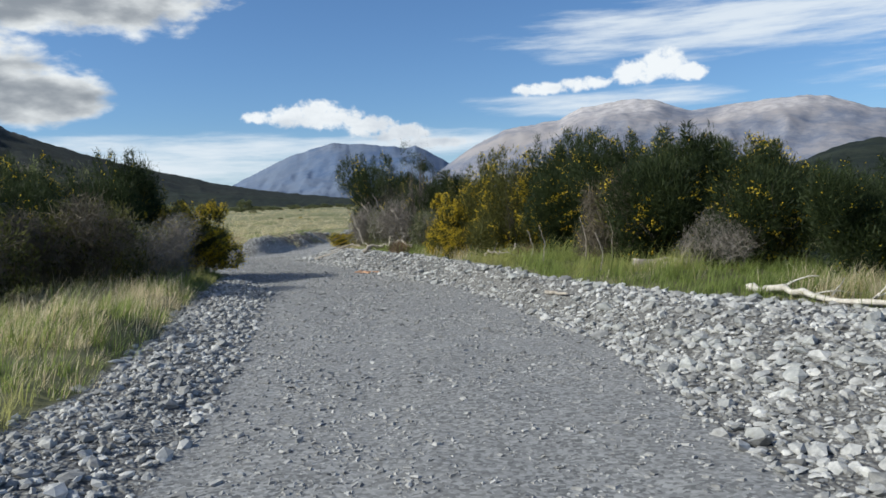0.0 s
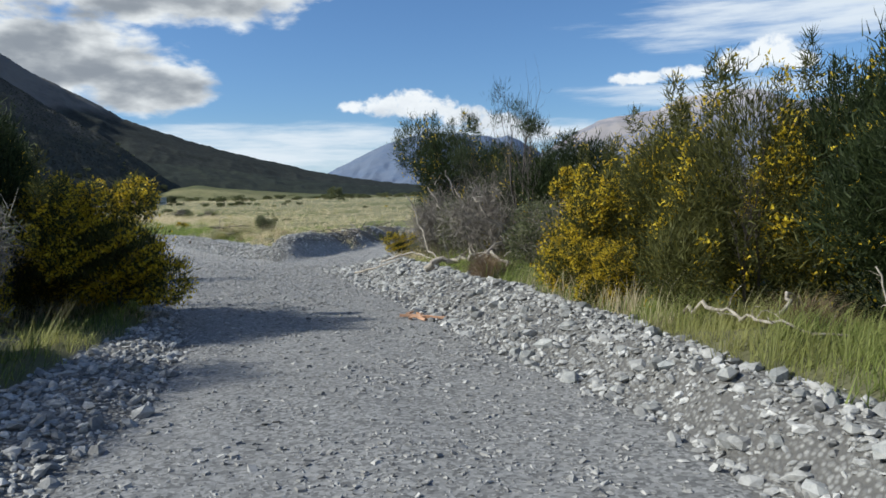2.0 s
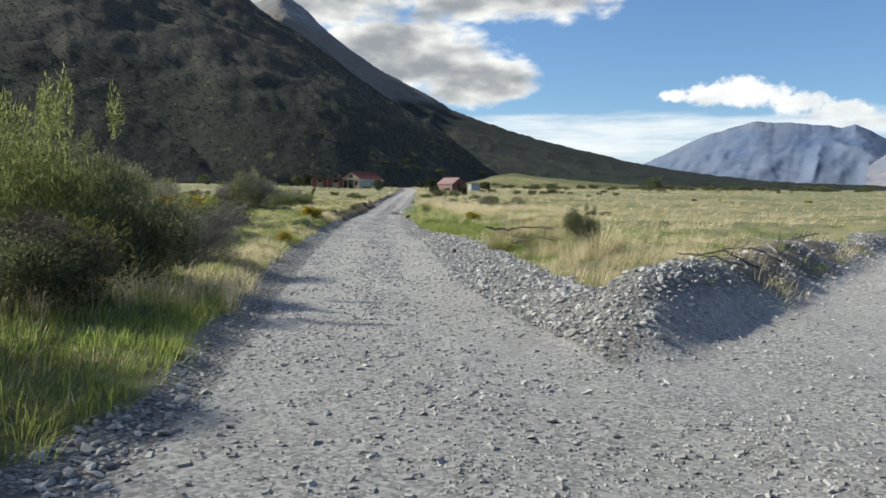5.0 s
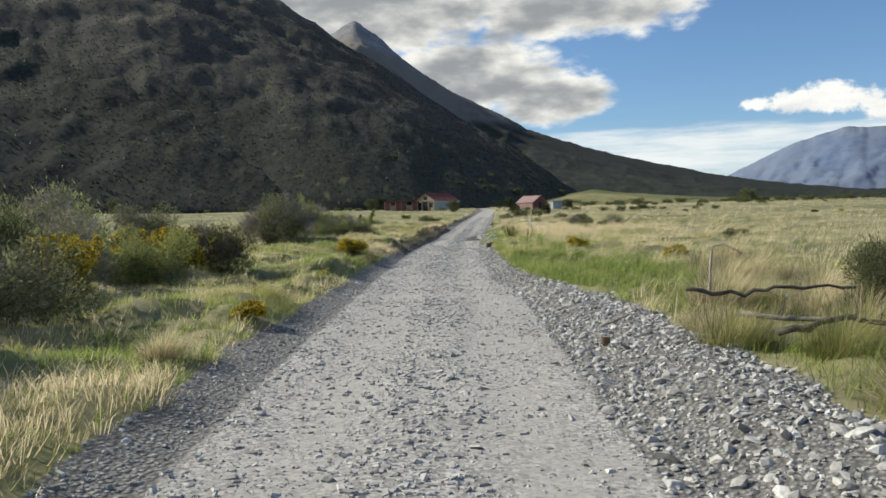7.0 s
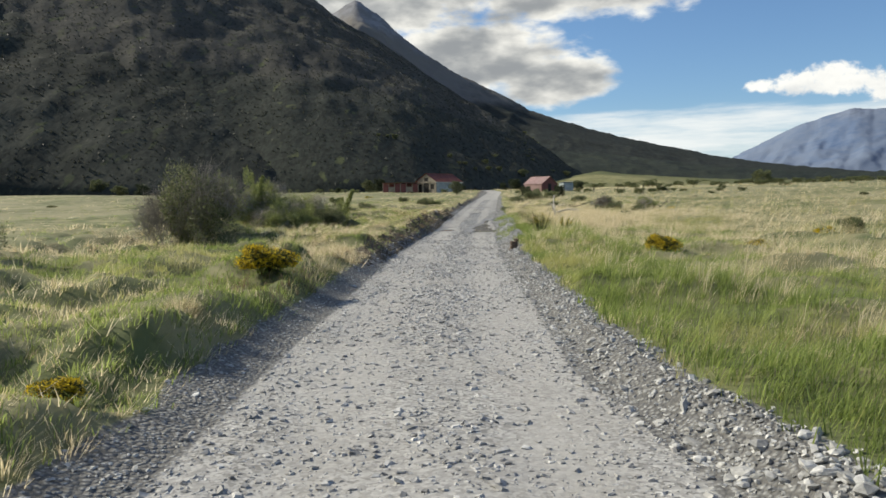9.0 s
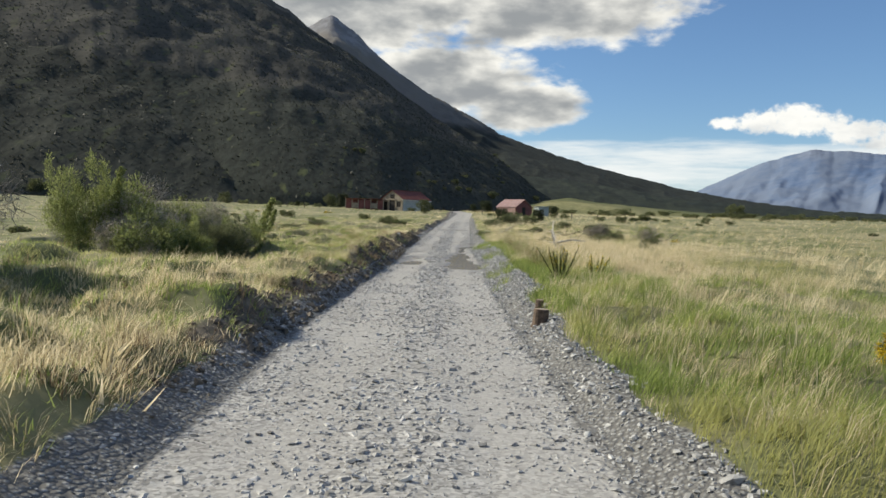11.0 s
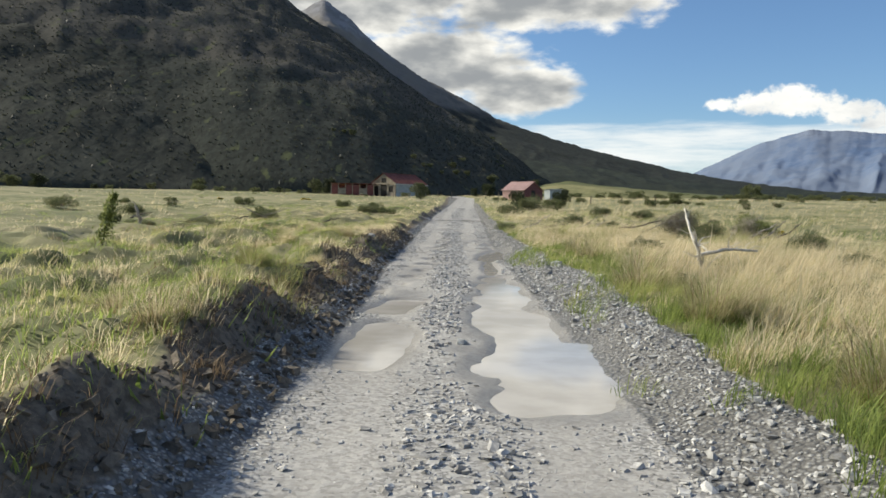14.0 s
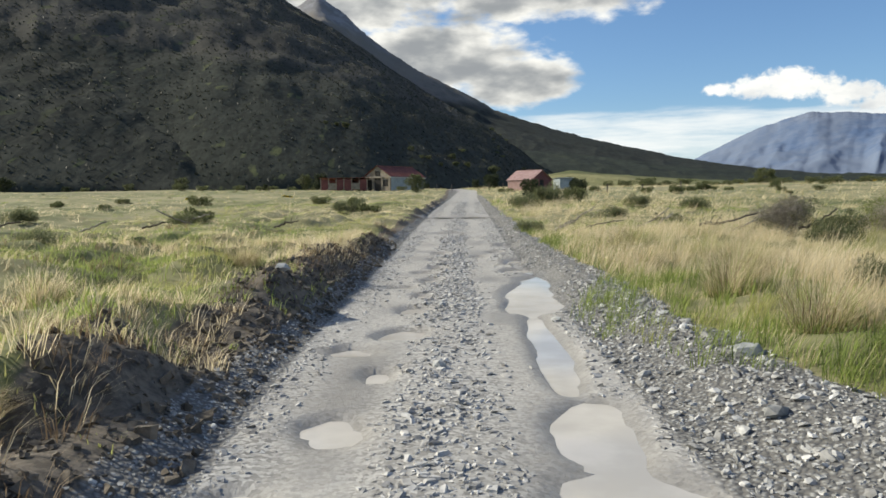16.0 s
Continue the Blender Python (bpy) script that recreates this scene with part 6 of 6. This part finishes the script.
# ---- logs, branches and stumps ----
def branch(name, label, category, material_, points, thick, twigs=0, rough=0.25, group="fallen wood"):
    """A crooked tapering branch along the points, lying on what it touches, with side twigs."""
    pts = np.array(points, float)
    t_ = np.linspace(0, len(pts) - 1, (len(pts) - 1) * 5 + 1)
    path_ = np.stack([np.interp(t_, np.arange(len(pts)), pts[:, i]) for i in range(3)], 1)
    path_[1:-1] += rng.normal(0, thick * rough, path_[1:-1].shape)
    count = len(path_)
    r = np.linspace(thick, thick * 0.45, count) * rng.uniform(0.88, 1.12, count)
    along = np.gradient(path_, axis=0)
    along /= np.linalg.norm(along, axis=1, keepdims=True)
    u = np.cross(along, np.array([0.12, 0.2, 1.0]))
    u /= np.linalg.norm(u, axis=1, keepdims=True)
    w = np.cross(along, u)
    sides = 8
    a_ = np.arange(sides) * 2 * np.pi / sides
    ring = path_[:, None] + (u[:, None] * np.cos(a_)[None, :, None] + w[:, None] * np.sin(a_)[None, :, None]) * (r[:, None] * rng.uniform(0.85, 1.15, (count, sides)))[:, :, None]
    v_ = np.concatenate([ring.reshape(-1, 3), path_[:1], path_[-1:]])
    f_ = []
    for i in range(count - 1):
        for j in range(sides):
            k_ = (j + 1) % sides
            f_ += [(i * sides + j, i * sides + k_, (i + 1) * sides + k_), (i * sides + j, (i + 1) * sides + k_, (i + 1) * sides + j)]
    last = count * sides
    for j in range(sides):
        k_ = (j + 1) % sides
        f_ += [(last, k_, j), (last + 1, (count - 1) * sides + j, (count - 1) * sides + k_)]
    origin = path_[0].copy()
    ob = new(name)
    ob.matrix_world = Matrix.Translation(origin)
    tagged(ob, label, category, group)
    part("trunk", mesh_of("trunk", v_ - origin, f_, material_, True), ob)
    for _ in range(twigs):
        i = int(rng.integers(count // 4, count - 1))
        d = along[i] * 0.5 + rng.normal(0, 0.7, 3)
        d[2] = abs(d[2]) * 0.6
        p = path_[i] - origin
        a2, b2, ra, rb = [], [], [], []
        length, rad = rng.uniform(0.25, 0.7) * min(1.0, thick * 18), r[i] * 0.5
        for _ in range(4):
            d = d / np.linalg.norm(d) + rng.normal(0, 0.3, 3)
            q = p + d / np.linalg.norm(d) * length / 4
            a2.append(p), b2.append(q), ra.append(rad), rb.append(rad * 0.75)
            p, rad = q, rad * 0.75
        v2, f2 = prisms(a2, b2, ra, rb)
        part("twig", mesh_of("twig", v2, f2, material_), ob)
    return ob


def on_ground(*rows_):
    return [(x_, y_, float(land_z(x_, y_)[0]) + up) for x_, y_, up in rows_]


WOOD = "bleached driftwood log lying on river stones"
branch("driftwood_log", WOOD, "log", DRIFT, on_ground((2.35, 6.1, 0.08), (2.75, 5.95, 0.2), (3.0, 5.6, 0.16), (3.25, 5.2, 0.26), (3.1, 4.5, 0.14)), 0.058, 14, 0.8)
branch("driftwood_log", "forked bleached root standing out of a driftwood heap", "log", DRIFT, on_ground((2.9, 5.4, 0.16), (3.1, 5.75, 0.36), (3.3, 6.0, 0.42), (3.4, 6.3, 0.62)), 0.034, 8, 0.8)
branch("driftwood_branch", "long bare branch leaning from the scrub over stones", "branch", DRIFT, on_ground((2.9, 5.2, 0.2), (3.5, 5.3, 0.42), (4.1, 5.6, 0.4)), 0.03, 8, 0.5)


def root_clump(x_, y_, radius, high):
    """A torn-out clump of roots and earth with withered grass hanging over it."""
    ob = thing("root_clump", "torn brown root clump with dry grass on gravel", "roots", "fallen wood", pose(x_, y_, float(land_z(x_, y_)[0]) - 0.04, 0, 0, float(rng.uniform(0, 360))))
    rings, sides = 6, 14
    t_, u_ = np.meshgrid(np.arange(sides) * 2 * np.pi / sides, np.linspace(0, 1, rings))
    r = radius * np.cos(u_ * np.pi / 2) ** 0.6 * (0.8 + 0.4 * fbm(np.cos(t_) * 2.3 + x_ * 3, np.sin(t_) * 2.3 + u_ * 3, 3, 5))
    v_ = np.stack([np.cos(t_) * r, np.sin(t_) * r, high * u_ * (0.8 + 0.4 * fbm(t_ * 2, u_ * 4, 2, 9))], -1).reshape(-1, 3)
    f_ = [(k_ * sides + i, k_ * sides + (i + 1) % sides, (k_ + 1) * sides + (i + 1) % sides, (k_ + 1) * sides + i) for k_ in range(rings - 1) for i in range(sides)]
    part("earth", mesh_of("earth", v_, f_, EARTH, True), ob)
    a_ = rng.uniform(0, 2 * np.pi, 900)
    lean = np.stack([np.cos(a_), np.sin(a_)], 1)
    rr = np.sqrt(rng.uniform(0, 1, 900)) * radius
    root = np.stack([lean[:, 0] * rr, lean[:, 1] * rr, high * (1 - (rr / radius) ** 2) * 0.95], 1)
    v_, f_ = blades(root, lean, rng.uniform(0.12, 0.36, 900), rng.uniform(0.004, 0.008, 900), rng.uniform(0.6, 0.98, 900))
    tagged(part("withered_blade", mesh_of("withered_blade", v_, f_, BROWN), ob), kind="stuff")
    p, out = in_lobes([(0, 0, high * 0.5, radius, radius, high * 0.6)], 160, 0.8)
    v_, f_ = shoots(p, out, (0.12, 0.32), (0.008, 0.016), 0.1, 0.6)
    tagged(part("root", mesh_of("root", v_, f_, DRIFT), ob, "thin pale roots"), kind="stuff")
    return ob


root_clump(2.85, 4.85, 0.28, 0.26)
root_clump(2.62, 4.3, 0.27, 0.22)
root_clump(1.75, -2.2, 0.3, 0.22)
branch("driftwood_branch", "pale crooked branch lying on the gravel bank", "branch", DRIFT, on_ground((2.9, 9.4, 0.06), (3.3, 8.6, 0.2), (3.5, 7.9, 0.12), (3.35, 7.0, 0.08)), 0.024, 7, 0.5)
branch("driftwood_branch", "pale bent branch standing out of the scrub", "branch", DRIFT, on_ground((3.2, 7.0, 0.05), (3.25, 7.7, 0.25), (3.35, 8.3, 0.8), (3.3, 8.6, 1.25)), 0.02, 6, 0.6)
for i, (x_, y_, high_, out_) in enumerate(((3.3, 5.9, 1.5, 0.5), (3.5, 6.7, 1.9, 0.4), (3.7, 7.6, 1.6, 0.7), (3.9, 8.6, 1.3, 0.8), (3.6, 6.2, 1.1, 0.9), (4.1, 9.4, 1.5, 0.9), (3.3, 5.2, 1.3, 0.5))):
    branch("bare_branch", "bare pale branch reaching out of a thicket", "branch", (DRIFT, TWIG)[i % 2], on_ground((x_ + 0.5, y_ - 0.1, 0.0), (x_ + 0.2, y_, high_ * 0.5), (x_ - out_ * 0.3, y_ + 0.1, high_ * 0.75), (x_ - out_ * 0.5, y_ + 0.3, high_)), 0.02, 9, 1.6, "branches in the thicket")
branch("driftwood_branch", "thin pale branch across the grey stones", "branch", DRIFT, on_ground((2.35, 9.6, 0.05), (2.5, 8.7, 0.08), (2.85, 8.2, 0.1)), 0.025, 3)
branch("driftwood_log", "thick bleached log in the grass beside gravel", "log", DRIFT, on_ground((0.75, -6.1, 0.14), (1.4, -6.75, 0.17), (2.2, -7.5, 0.15)), 0.1, 1)
branch("driftwood_log", "smaller bleached log under another in grass", "log", DRIFT, on_ground((0.8, -6.7, 0.06), (1.5, -7.3, 0.07)), 0.06, 1)
branch("driftwood_log", "long bleached log along the top of a gravel bank", "log", BLEACHED, on_ground((-0.7, -9.2, 0.08), (-0.75, -9.7, 0.1), (-0.9, -10.4, 0.07), (-1.1, -11.4, 0.08)), 0.05, 5, 0.5)
branch("driftwood_branch", "short pale stick on the gravel bank", "branch", DRIFT, on_ground((-0.95, -5.85, 0.06), (-1.2, -6.6, 0.07)), 0.035, 1)
branch("driftwood_branch", "crooked pale branch on the edge of the stones", "branch", DRIFT, on_ground((1.6, -1.0, 0.12), (1.3, -1.6, 0.25), (1.2, -1.95, 0.12), (0.95, -2.5, 0.16), (1.2, -2.95, 0.1)), 0.02, 9, 1.2)
branch("driftwood_branch", "thin twisted pale root in roadside grass", "branch", DRIFT, on_ground((1.3, -2.3, 0.1), (1.55, -2.2, 0.3), (1.9, -2.1, 0.24), (2.2, -1.8, 0.4)), 0.018, 8, 1.2)
branch("dead_branch", "dark dead branch lying across dry tussock grass", "branch", DARK_WOOD, on_ground((2.5, 26.9, 0.55), (2.95, 26.85, 0.5), (3.5, 26.8, 0.62), (4.15, 26.75, 0.58)), 0.026, 3, 0.6)
branch("dead_branch", "forked dark dead branch sunk in tussock grass", "branch", DARK_WOOD, on_ground((3.1, 26.1, 0.2), (3.7, 26.0, 0.3), (4.3, 25.9, 0.22), (5.1, 25.8, 0.14)), 0.035, 6, 0.6)
branch("dead_branch", "grey dead branch among grass beside stones", "branch", TWIG, on_ground((3.1, 27.0, 0.3), (3.9, 26.5, 0.25), (5.2, 26.2, 0.2)), 0.03, 6)
branch("dead_branch", "pale stick lying at the foot of the grass", "branch", DRIFT, on_ground((1.95, 28.6, 0.05), (2.35, 28.8, 0.05)), 0.02, 1)
branch("dead_branch", "pale hooked stick standing in dry grass", "branch", DRIFT, on_ground((3.2, 28.3, 0.0), (3.22, 28.33, 0.5), (3.25, 28.36, 0.78), (3.36, 28.3, 0.82), (3.56, 28.2, 0.72)), 0.018, 1)
branch("dead_branch", "bare grey branch leaning out of the grass", "branch", TWIG, on_ground((-8.0, 99.0, 0.0), (-8.6, 98.7, 0.45), (-9.2, 98.4, 0.9)), 0.04, 4)
branch("dead_stump", "bleached dead stump with broken branches in grass", "stump", BLEACHED, on_ground((5.6, 75.0, -0.1), (5.45, 74.8, 0.5), (5.27, 74.65, 0.92)), 0.06, 12)
branch("dead_branch", "long bleached branch leaning from a dead stump", "branch", BLEACHED, on_ground((5.5, 75.0, 0.55), (5.5, 75.6, 0.95), (5.6, 76.2, 1.3)), 0.035, 5)
branch("dead_branch", "pale dead branch lying in long grass", "branch", BLEACHED, on_ground((5.6, 75.3, 0.4), (6.3, 75.4, 0.6), (7.0, 75.6, 0.5)), 0.045, 8)
branch("dead_stump", "pale dead stump standing out of the grass", "stump", DRIFT, on_ground((-11.7, 91.0, -0.1), (-11.7, 91.0, 0.3), (-11.9, 91.0, 0.75)), 0.1, 4)


for i in range(12):
    x_, y_ = 5.2 + (i % 11) * 1.15 + float(rng.normal(0, 0.4)), 97.5 - (i % 11) * 0.45 + float(rng.normal(0, 1.6))
    t_, long_ = float(rng.uniform(-0.7, 0.7)), float(rng.uniform(0.4, 0.9))
    dx_, dy_ = math.cos(t_) * long_, math.sin(t_) * long_
    branch("dead_branch", "grey dead branch on a heap in long grass", "branch", (DRIFT, DARK_WOOD, TWIG)[i % 3], on_ground((x_ - dx_, y_ - dy_, 0.15), (x_, y_, 0.45), (x_ + dx_, y_ + dy_, float(rng.uniform(0.5, 0.95)))), float(rng.uniform(0.025, 0.05)), 8, 0.5)
for i in range(5):
    x_, y_ = -14.0 + i * 2.2 + float(rng.normal(0, 0.4)), 99.5 + float(rng.normal(0, 1.5))
    t_ = float(rng.uniform(-0.5, 0.5))
    dx_, dy_ = math.cos(t_) * 0.5, math.sin(t_) * 0.5
    branch("dead_branch", "dark dead branch lying across tussock grass", "branch", (DARK_WOOD, TWIG)[i % 2], on_ground((x_ - dx_, y_ - dy_, 0.15), (x_, y_, 0.28), (x_ + dx_, y_ + dy_, 0.4)), 0.045, 4, 0.5)


def cut_stump(x_, y_, high, radius):
    """A short sawn stump: a flaring ribbed trunk with a paler sawn top."""
    ob = thing("tree_stump", "short brown sawn stump at the road edge", "stump", "stumps", pose(x_, y_, float(land_z(x_, y_)[0]) - 0.06, float(rng.uniform(-5, 5)), 4, 0))
    sides, rings = 18, ((0.0, 1.22), (0.25, 1.05), (0.6, 1.0), (0.97, 0.98), (1.0, 0.93))
    a_ = np.arange(sides) * 2 * np.pi / sides
    ribs = 1 + rng.normal(0, 0.045, sides)
    v_ = np.concatenate([np.stack([np.cos(a_) * radius * r * ribs, np.sin(a_) * radius * r * ribs, np.full(sides, u * high)], 1) for u, r in rings])
    f_ = [(k_ * sides + i, k_ * sides + (i + 1) % sides, (k_ + 1) * sides + (i + 1) % sides, (k_ + 1) * sides + i) for k_ in range(len(rings) - 1) for i in range(sides)]
    part("trunk", mesh_of("trunk", v_, f_, STUMP_BARK), ob)
    top = np.concatenate([v_[-sides:] + np.array([0, 0, 0.002]), [[0, 0, high + 0.008]]])
    part("sawn_top", mesh_of("sawn_top", top, [(i, (i + 1) % sides, sides) for i in range(sides)], STUMP_TOP), ob, "pale sawn top")
    return ob


cut_stump(1.52, 52.6, 0.27, 0.11)
cut_stump(1.68, 53.8, 0.2, 0.065)
cut_stump(1.82, 27.7, 0.16, 0.05)
for i in range(9):
    u_ = 0.32 + i * 0.055
    at_ = u_ * (len(MOUND) - 1)
    k_ = int(at_)
    mx, my = (MOUND[k_][0] + (MOUND[k_ + 1][0] - MOUND[k_][0]) * (at_ - k_), MOUND[k_][1] + (MOUND[k_ + 1][1] - MOUND[k_][1]) * (at_ - k_))
    t_ = float(rng.uniform(0, 3.14))
    dx_, dy_ = math.cos(t_) * 0.5, math.sin(t_) * 0.5
    branch("dead_branch", "dead grey branch pushed onto the earth bank", "branch", (TWIG, DARK_WOOD)[i % 2], on_ground((mx - dx_, my - dy_, 0.05), (mx, my, 0.1), (mx + dx_, my + dy_, 0.22)), 0.022, 6, 0.5)
for x_, y_, h in ((0.4, -4.3, 0.75), (0.75, -5.0, 0.9), (1.0, -5.4, 1.15), (0.2, -5.9, 0.7), (0.9, -3.4, 0.6)):
    branch("dead_stalk", "bare pale stalk standing in roadside grass", "stalk", DRIFT, on_ground((x_, y_, -0.05), (x_ + 0.04, y_ - 0.03, h * 0.5), (x_ - 0.03, y_ + 0.05, h)), 0.010, 7, 0.6)
for i, (cx, cy, a0, long_, wide_) in enumerate(((0.78, 2.98, 152, 0.17, 0.035), (0.9, 2.72, 118, 0.21, 0.028), (1.02, 2.55, 165, 0.13, 0.04), (0.8, 2.42, 101, 0.11, 0.03), (1.12, 2.4, 140, 0.2, 0.026), (1.0, 2.95, 84, 0.1, 0.032), (0.68, 2.68, 60, 0.09, 0.03), (1.2, 2.66, 20, 0.12, 0.024), (0.92, 3.2, 35, 0.12, 0.03))):
    bm_v = np.array([(sx * long_ * (1 + 0.12 * sy), sy * wide_ * (1 - 0.25 * sx), sz) for sz in (-0.012, 0.02) for sx, sy in ((-1, -1), (1, -1), (1, 1), (-1, 1))]) + rng.normal(0, 0.005, (8, 3))
    plank = new("split_wood", mesh_of("split_wood", bm_v, slab(0, 1, 0, 1, 0, 1)[1], FRESH_WOOD))
    cx, cy = 0.86 + (cx - 0.95) * 0.7, 3.2 + (cy - 2.7) * 0.7
    plank.matrix_world = pose(cx, cy, float(land_z(cx, cy)[0]) + 0.025 + 0.004 * (i % 3), float(rng.uniform(-12, 12)), float(rng.uniform(-8, 8)), a0)
    plank.scale = (0.7, 0.7, 0.9)
    tagged(plank, "freshly split orange-brown plank on the gravel", "plank", "split wood by the road")


# ---- upright flowering broom in the verge ----
def spiky_broom(x_, y_, high, count, label):
    ob = thing("broom_plant", label, "shrub", "roadside broom", pose(x_, y_, float(land_z(x_, y_)[0]) - 0.03))
    t_, r = rng.uniform(0, 2 * np.pi, count), rng.uniform(0.02, 0.1, count)
    a_ = np.stack([np.cos(t_) * r, np.sin(t_) * r, np.zeros(count)], 1)
    d = np.stack([np.cos(t_) * rng.uniform(0.05, 0.7, count), np.sin(t_) * rng.uniform(0.05, 0.7, count), np.ones(count)], 1)
    b_ = a_ + d * (high * rng.uniform(0.55, 1.0, count))[:, None]
    v_, f_ = prisms(a_, b_, np.full(count, 0.016), np.full(count, 0.007))
    tagged(part("stem", mesh_of("stem", v_, f_, MOSS), ob), kind="stuff")
    k_ = rng.integers(0, count, 900)
    u = rng.uniform(0.2, 1.0, 900)[:, None]
    p = a_[k_] + (b_[k_] - a_[k_]) * u
    v_, f_ = shoots(p, np.broadcast_to(np.array([[0.0, 0, 1.0]]), p.shape), (0.04, 0.10), (0.010, 0.018), 0.75, 0.25)
    tagged(part("foliage", mesh_of("foliage", v_, f_, LIME), ob), kind="stuff")
    k_ = rng.integers(0, count, 110)
    p = a_[k_] + (b_[k_] - a_[k_]) * rng.uniform(0.6, 1.02, 110)[:, None] + rng.normal(0, 0.012, (110, 3))
    v_, f_ = shoots(p, rng.normal(0, 0.5, p.shape), (0.03, 0.06), (0.02, 0.04), 0.3, 0.8)
    tagged(part("blossom", mesh_of("blossom", v_, f_, YELLOW), ob, "yellow flowers"), kind="stuff")
    return ob


spiky_broom(3.05, 59.7, 0.92, 26, "upright green broom plant with yellow flower tips")
spiky_broom(4.1, 60.6, 0.6, 14, "small upright broom plant in the grass")


def sapling(x_, y_, high, lean_, label):
    """A thin leaning stem with a ragged plume of bright leaves."""
    ob = thing("sapling", label, "sapling", "young trees", pose(x_, y_, float(land_z(x_, y_)[0]) - 0.03))
    u = np.linspace(0, 1, 9)
    path_ = np.stack([lean_[0] * u ** 1.6, lean_[1] * u ** 1.6, high * u], 1)
    v_, f_ = prisms(path_[:-1], path_[1:], np.linspace(0.018, 0.007, 8), np.linspace(0.016, 0.004, 8))
    part("trunk", mesh_of("trunk", v_, f_, BARK), ob)
    at = rng.uniform(0.35, 1.02, 520)
    p = np.stack([np.interp(at, u, path_[:, i]) for i in range(3)], 1) + rng.normal(0, 0.11, (520, 3)) * (1.25 - at)[:, None] + rng.normal(0, 0.03, (520, 3))
    v_, f_ = shoots(p, rng.normal(0, 0.6, p.shape) + np.array([0.5, -0.2, 0.3]), (0.08, 0.17), (0.035, 0.065), 0.3, 0.4)
    tagged(part("foliage", mesh_of("foliage", v_, f_, LIME), ob, "bright green leaves"), kind="stuff")
    return ob


sapling(-5.35, 65.0, 1.85, (0.5, -0.3), "young bright green sapling leaning in the wind")
sapling(-8.2, 61.2, 2.2, (0.3, -0.2), "bright green leafy shoot above a grey bush")
sapling(-7.6, 77.4, 1.6, (0.4, -0.2), "young green sapling standing in dry grass")


# ---- stones that can be picked out one by one ----
v0, f0 = icosahedron()
rocks = []
for i in range(12):
    shape = v0 * (1 + rng.normal(0, 0.13, (12, 1))) * np.array([rng.uniform(1.0, 1.4), rng.uniform(0.75, 1.0), rng.uniform(0.5, 0.75)])
    rocks.append(mesh_of("stone", shape, f0, STONE_ONE))
ground = bpy.data.objects["ground"]


def stone(me_, x_, y_, z_, size):
    ob = new("stone", me_)
    ob.parent = ground
    ob.matrix_world = pose(x_, y_, z_, float(rng.uniform(-18, 18)), float(rng.uniform(-18, 18)), float(rng.uniform(0, 360))) @ Matrix.Diagonal((size, size, size, 1))
    return ob


for i, at in enumerate(big):
    stone(rocks[i % 12], float(spots[at, 0]), float(spots[at, 1]), float(spots[at, 2]) + float(sizes[at]) * 0.25, float(sizes[at]))
for x_, y_, size in ((0.07, 26.3, 0.06), (0.25, 22.6, 0.045), (-1.62, 81.3, 0.12), (0.55, 82.2, 0.07), (1.95, 80.6, 0.06), (0.42, 78.1, 0.07), (0.3, 68.2, 0.08), (3.05, 77.5, 0.13), (2.6, 76.0, 0.09)):
    stone(rocks[int(x_ * 50) % 12], x_, y_, float(land_z(x_, y_)[0]) + size * 0.25, size)
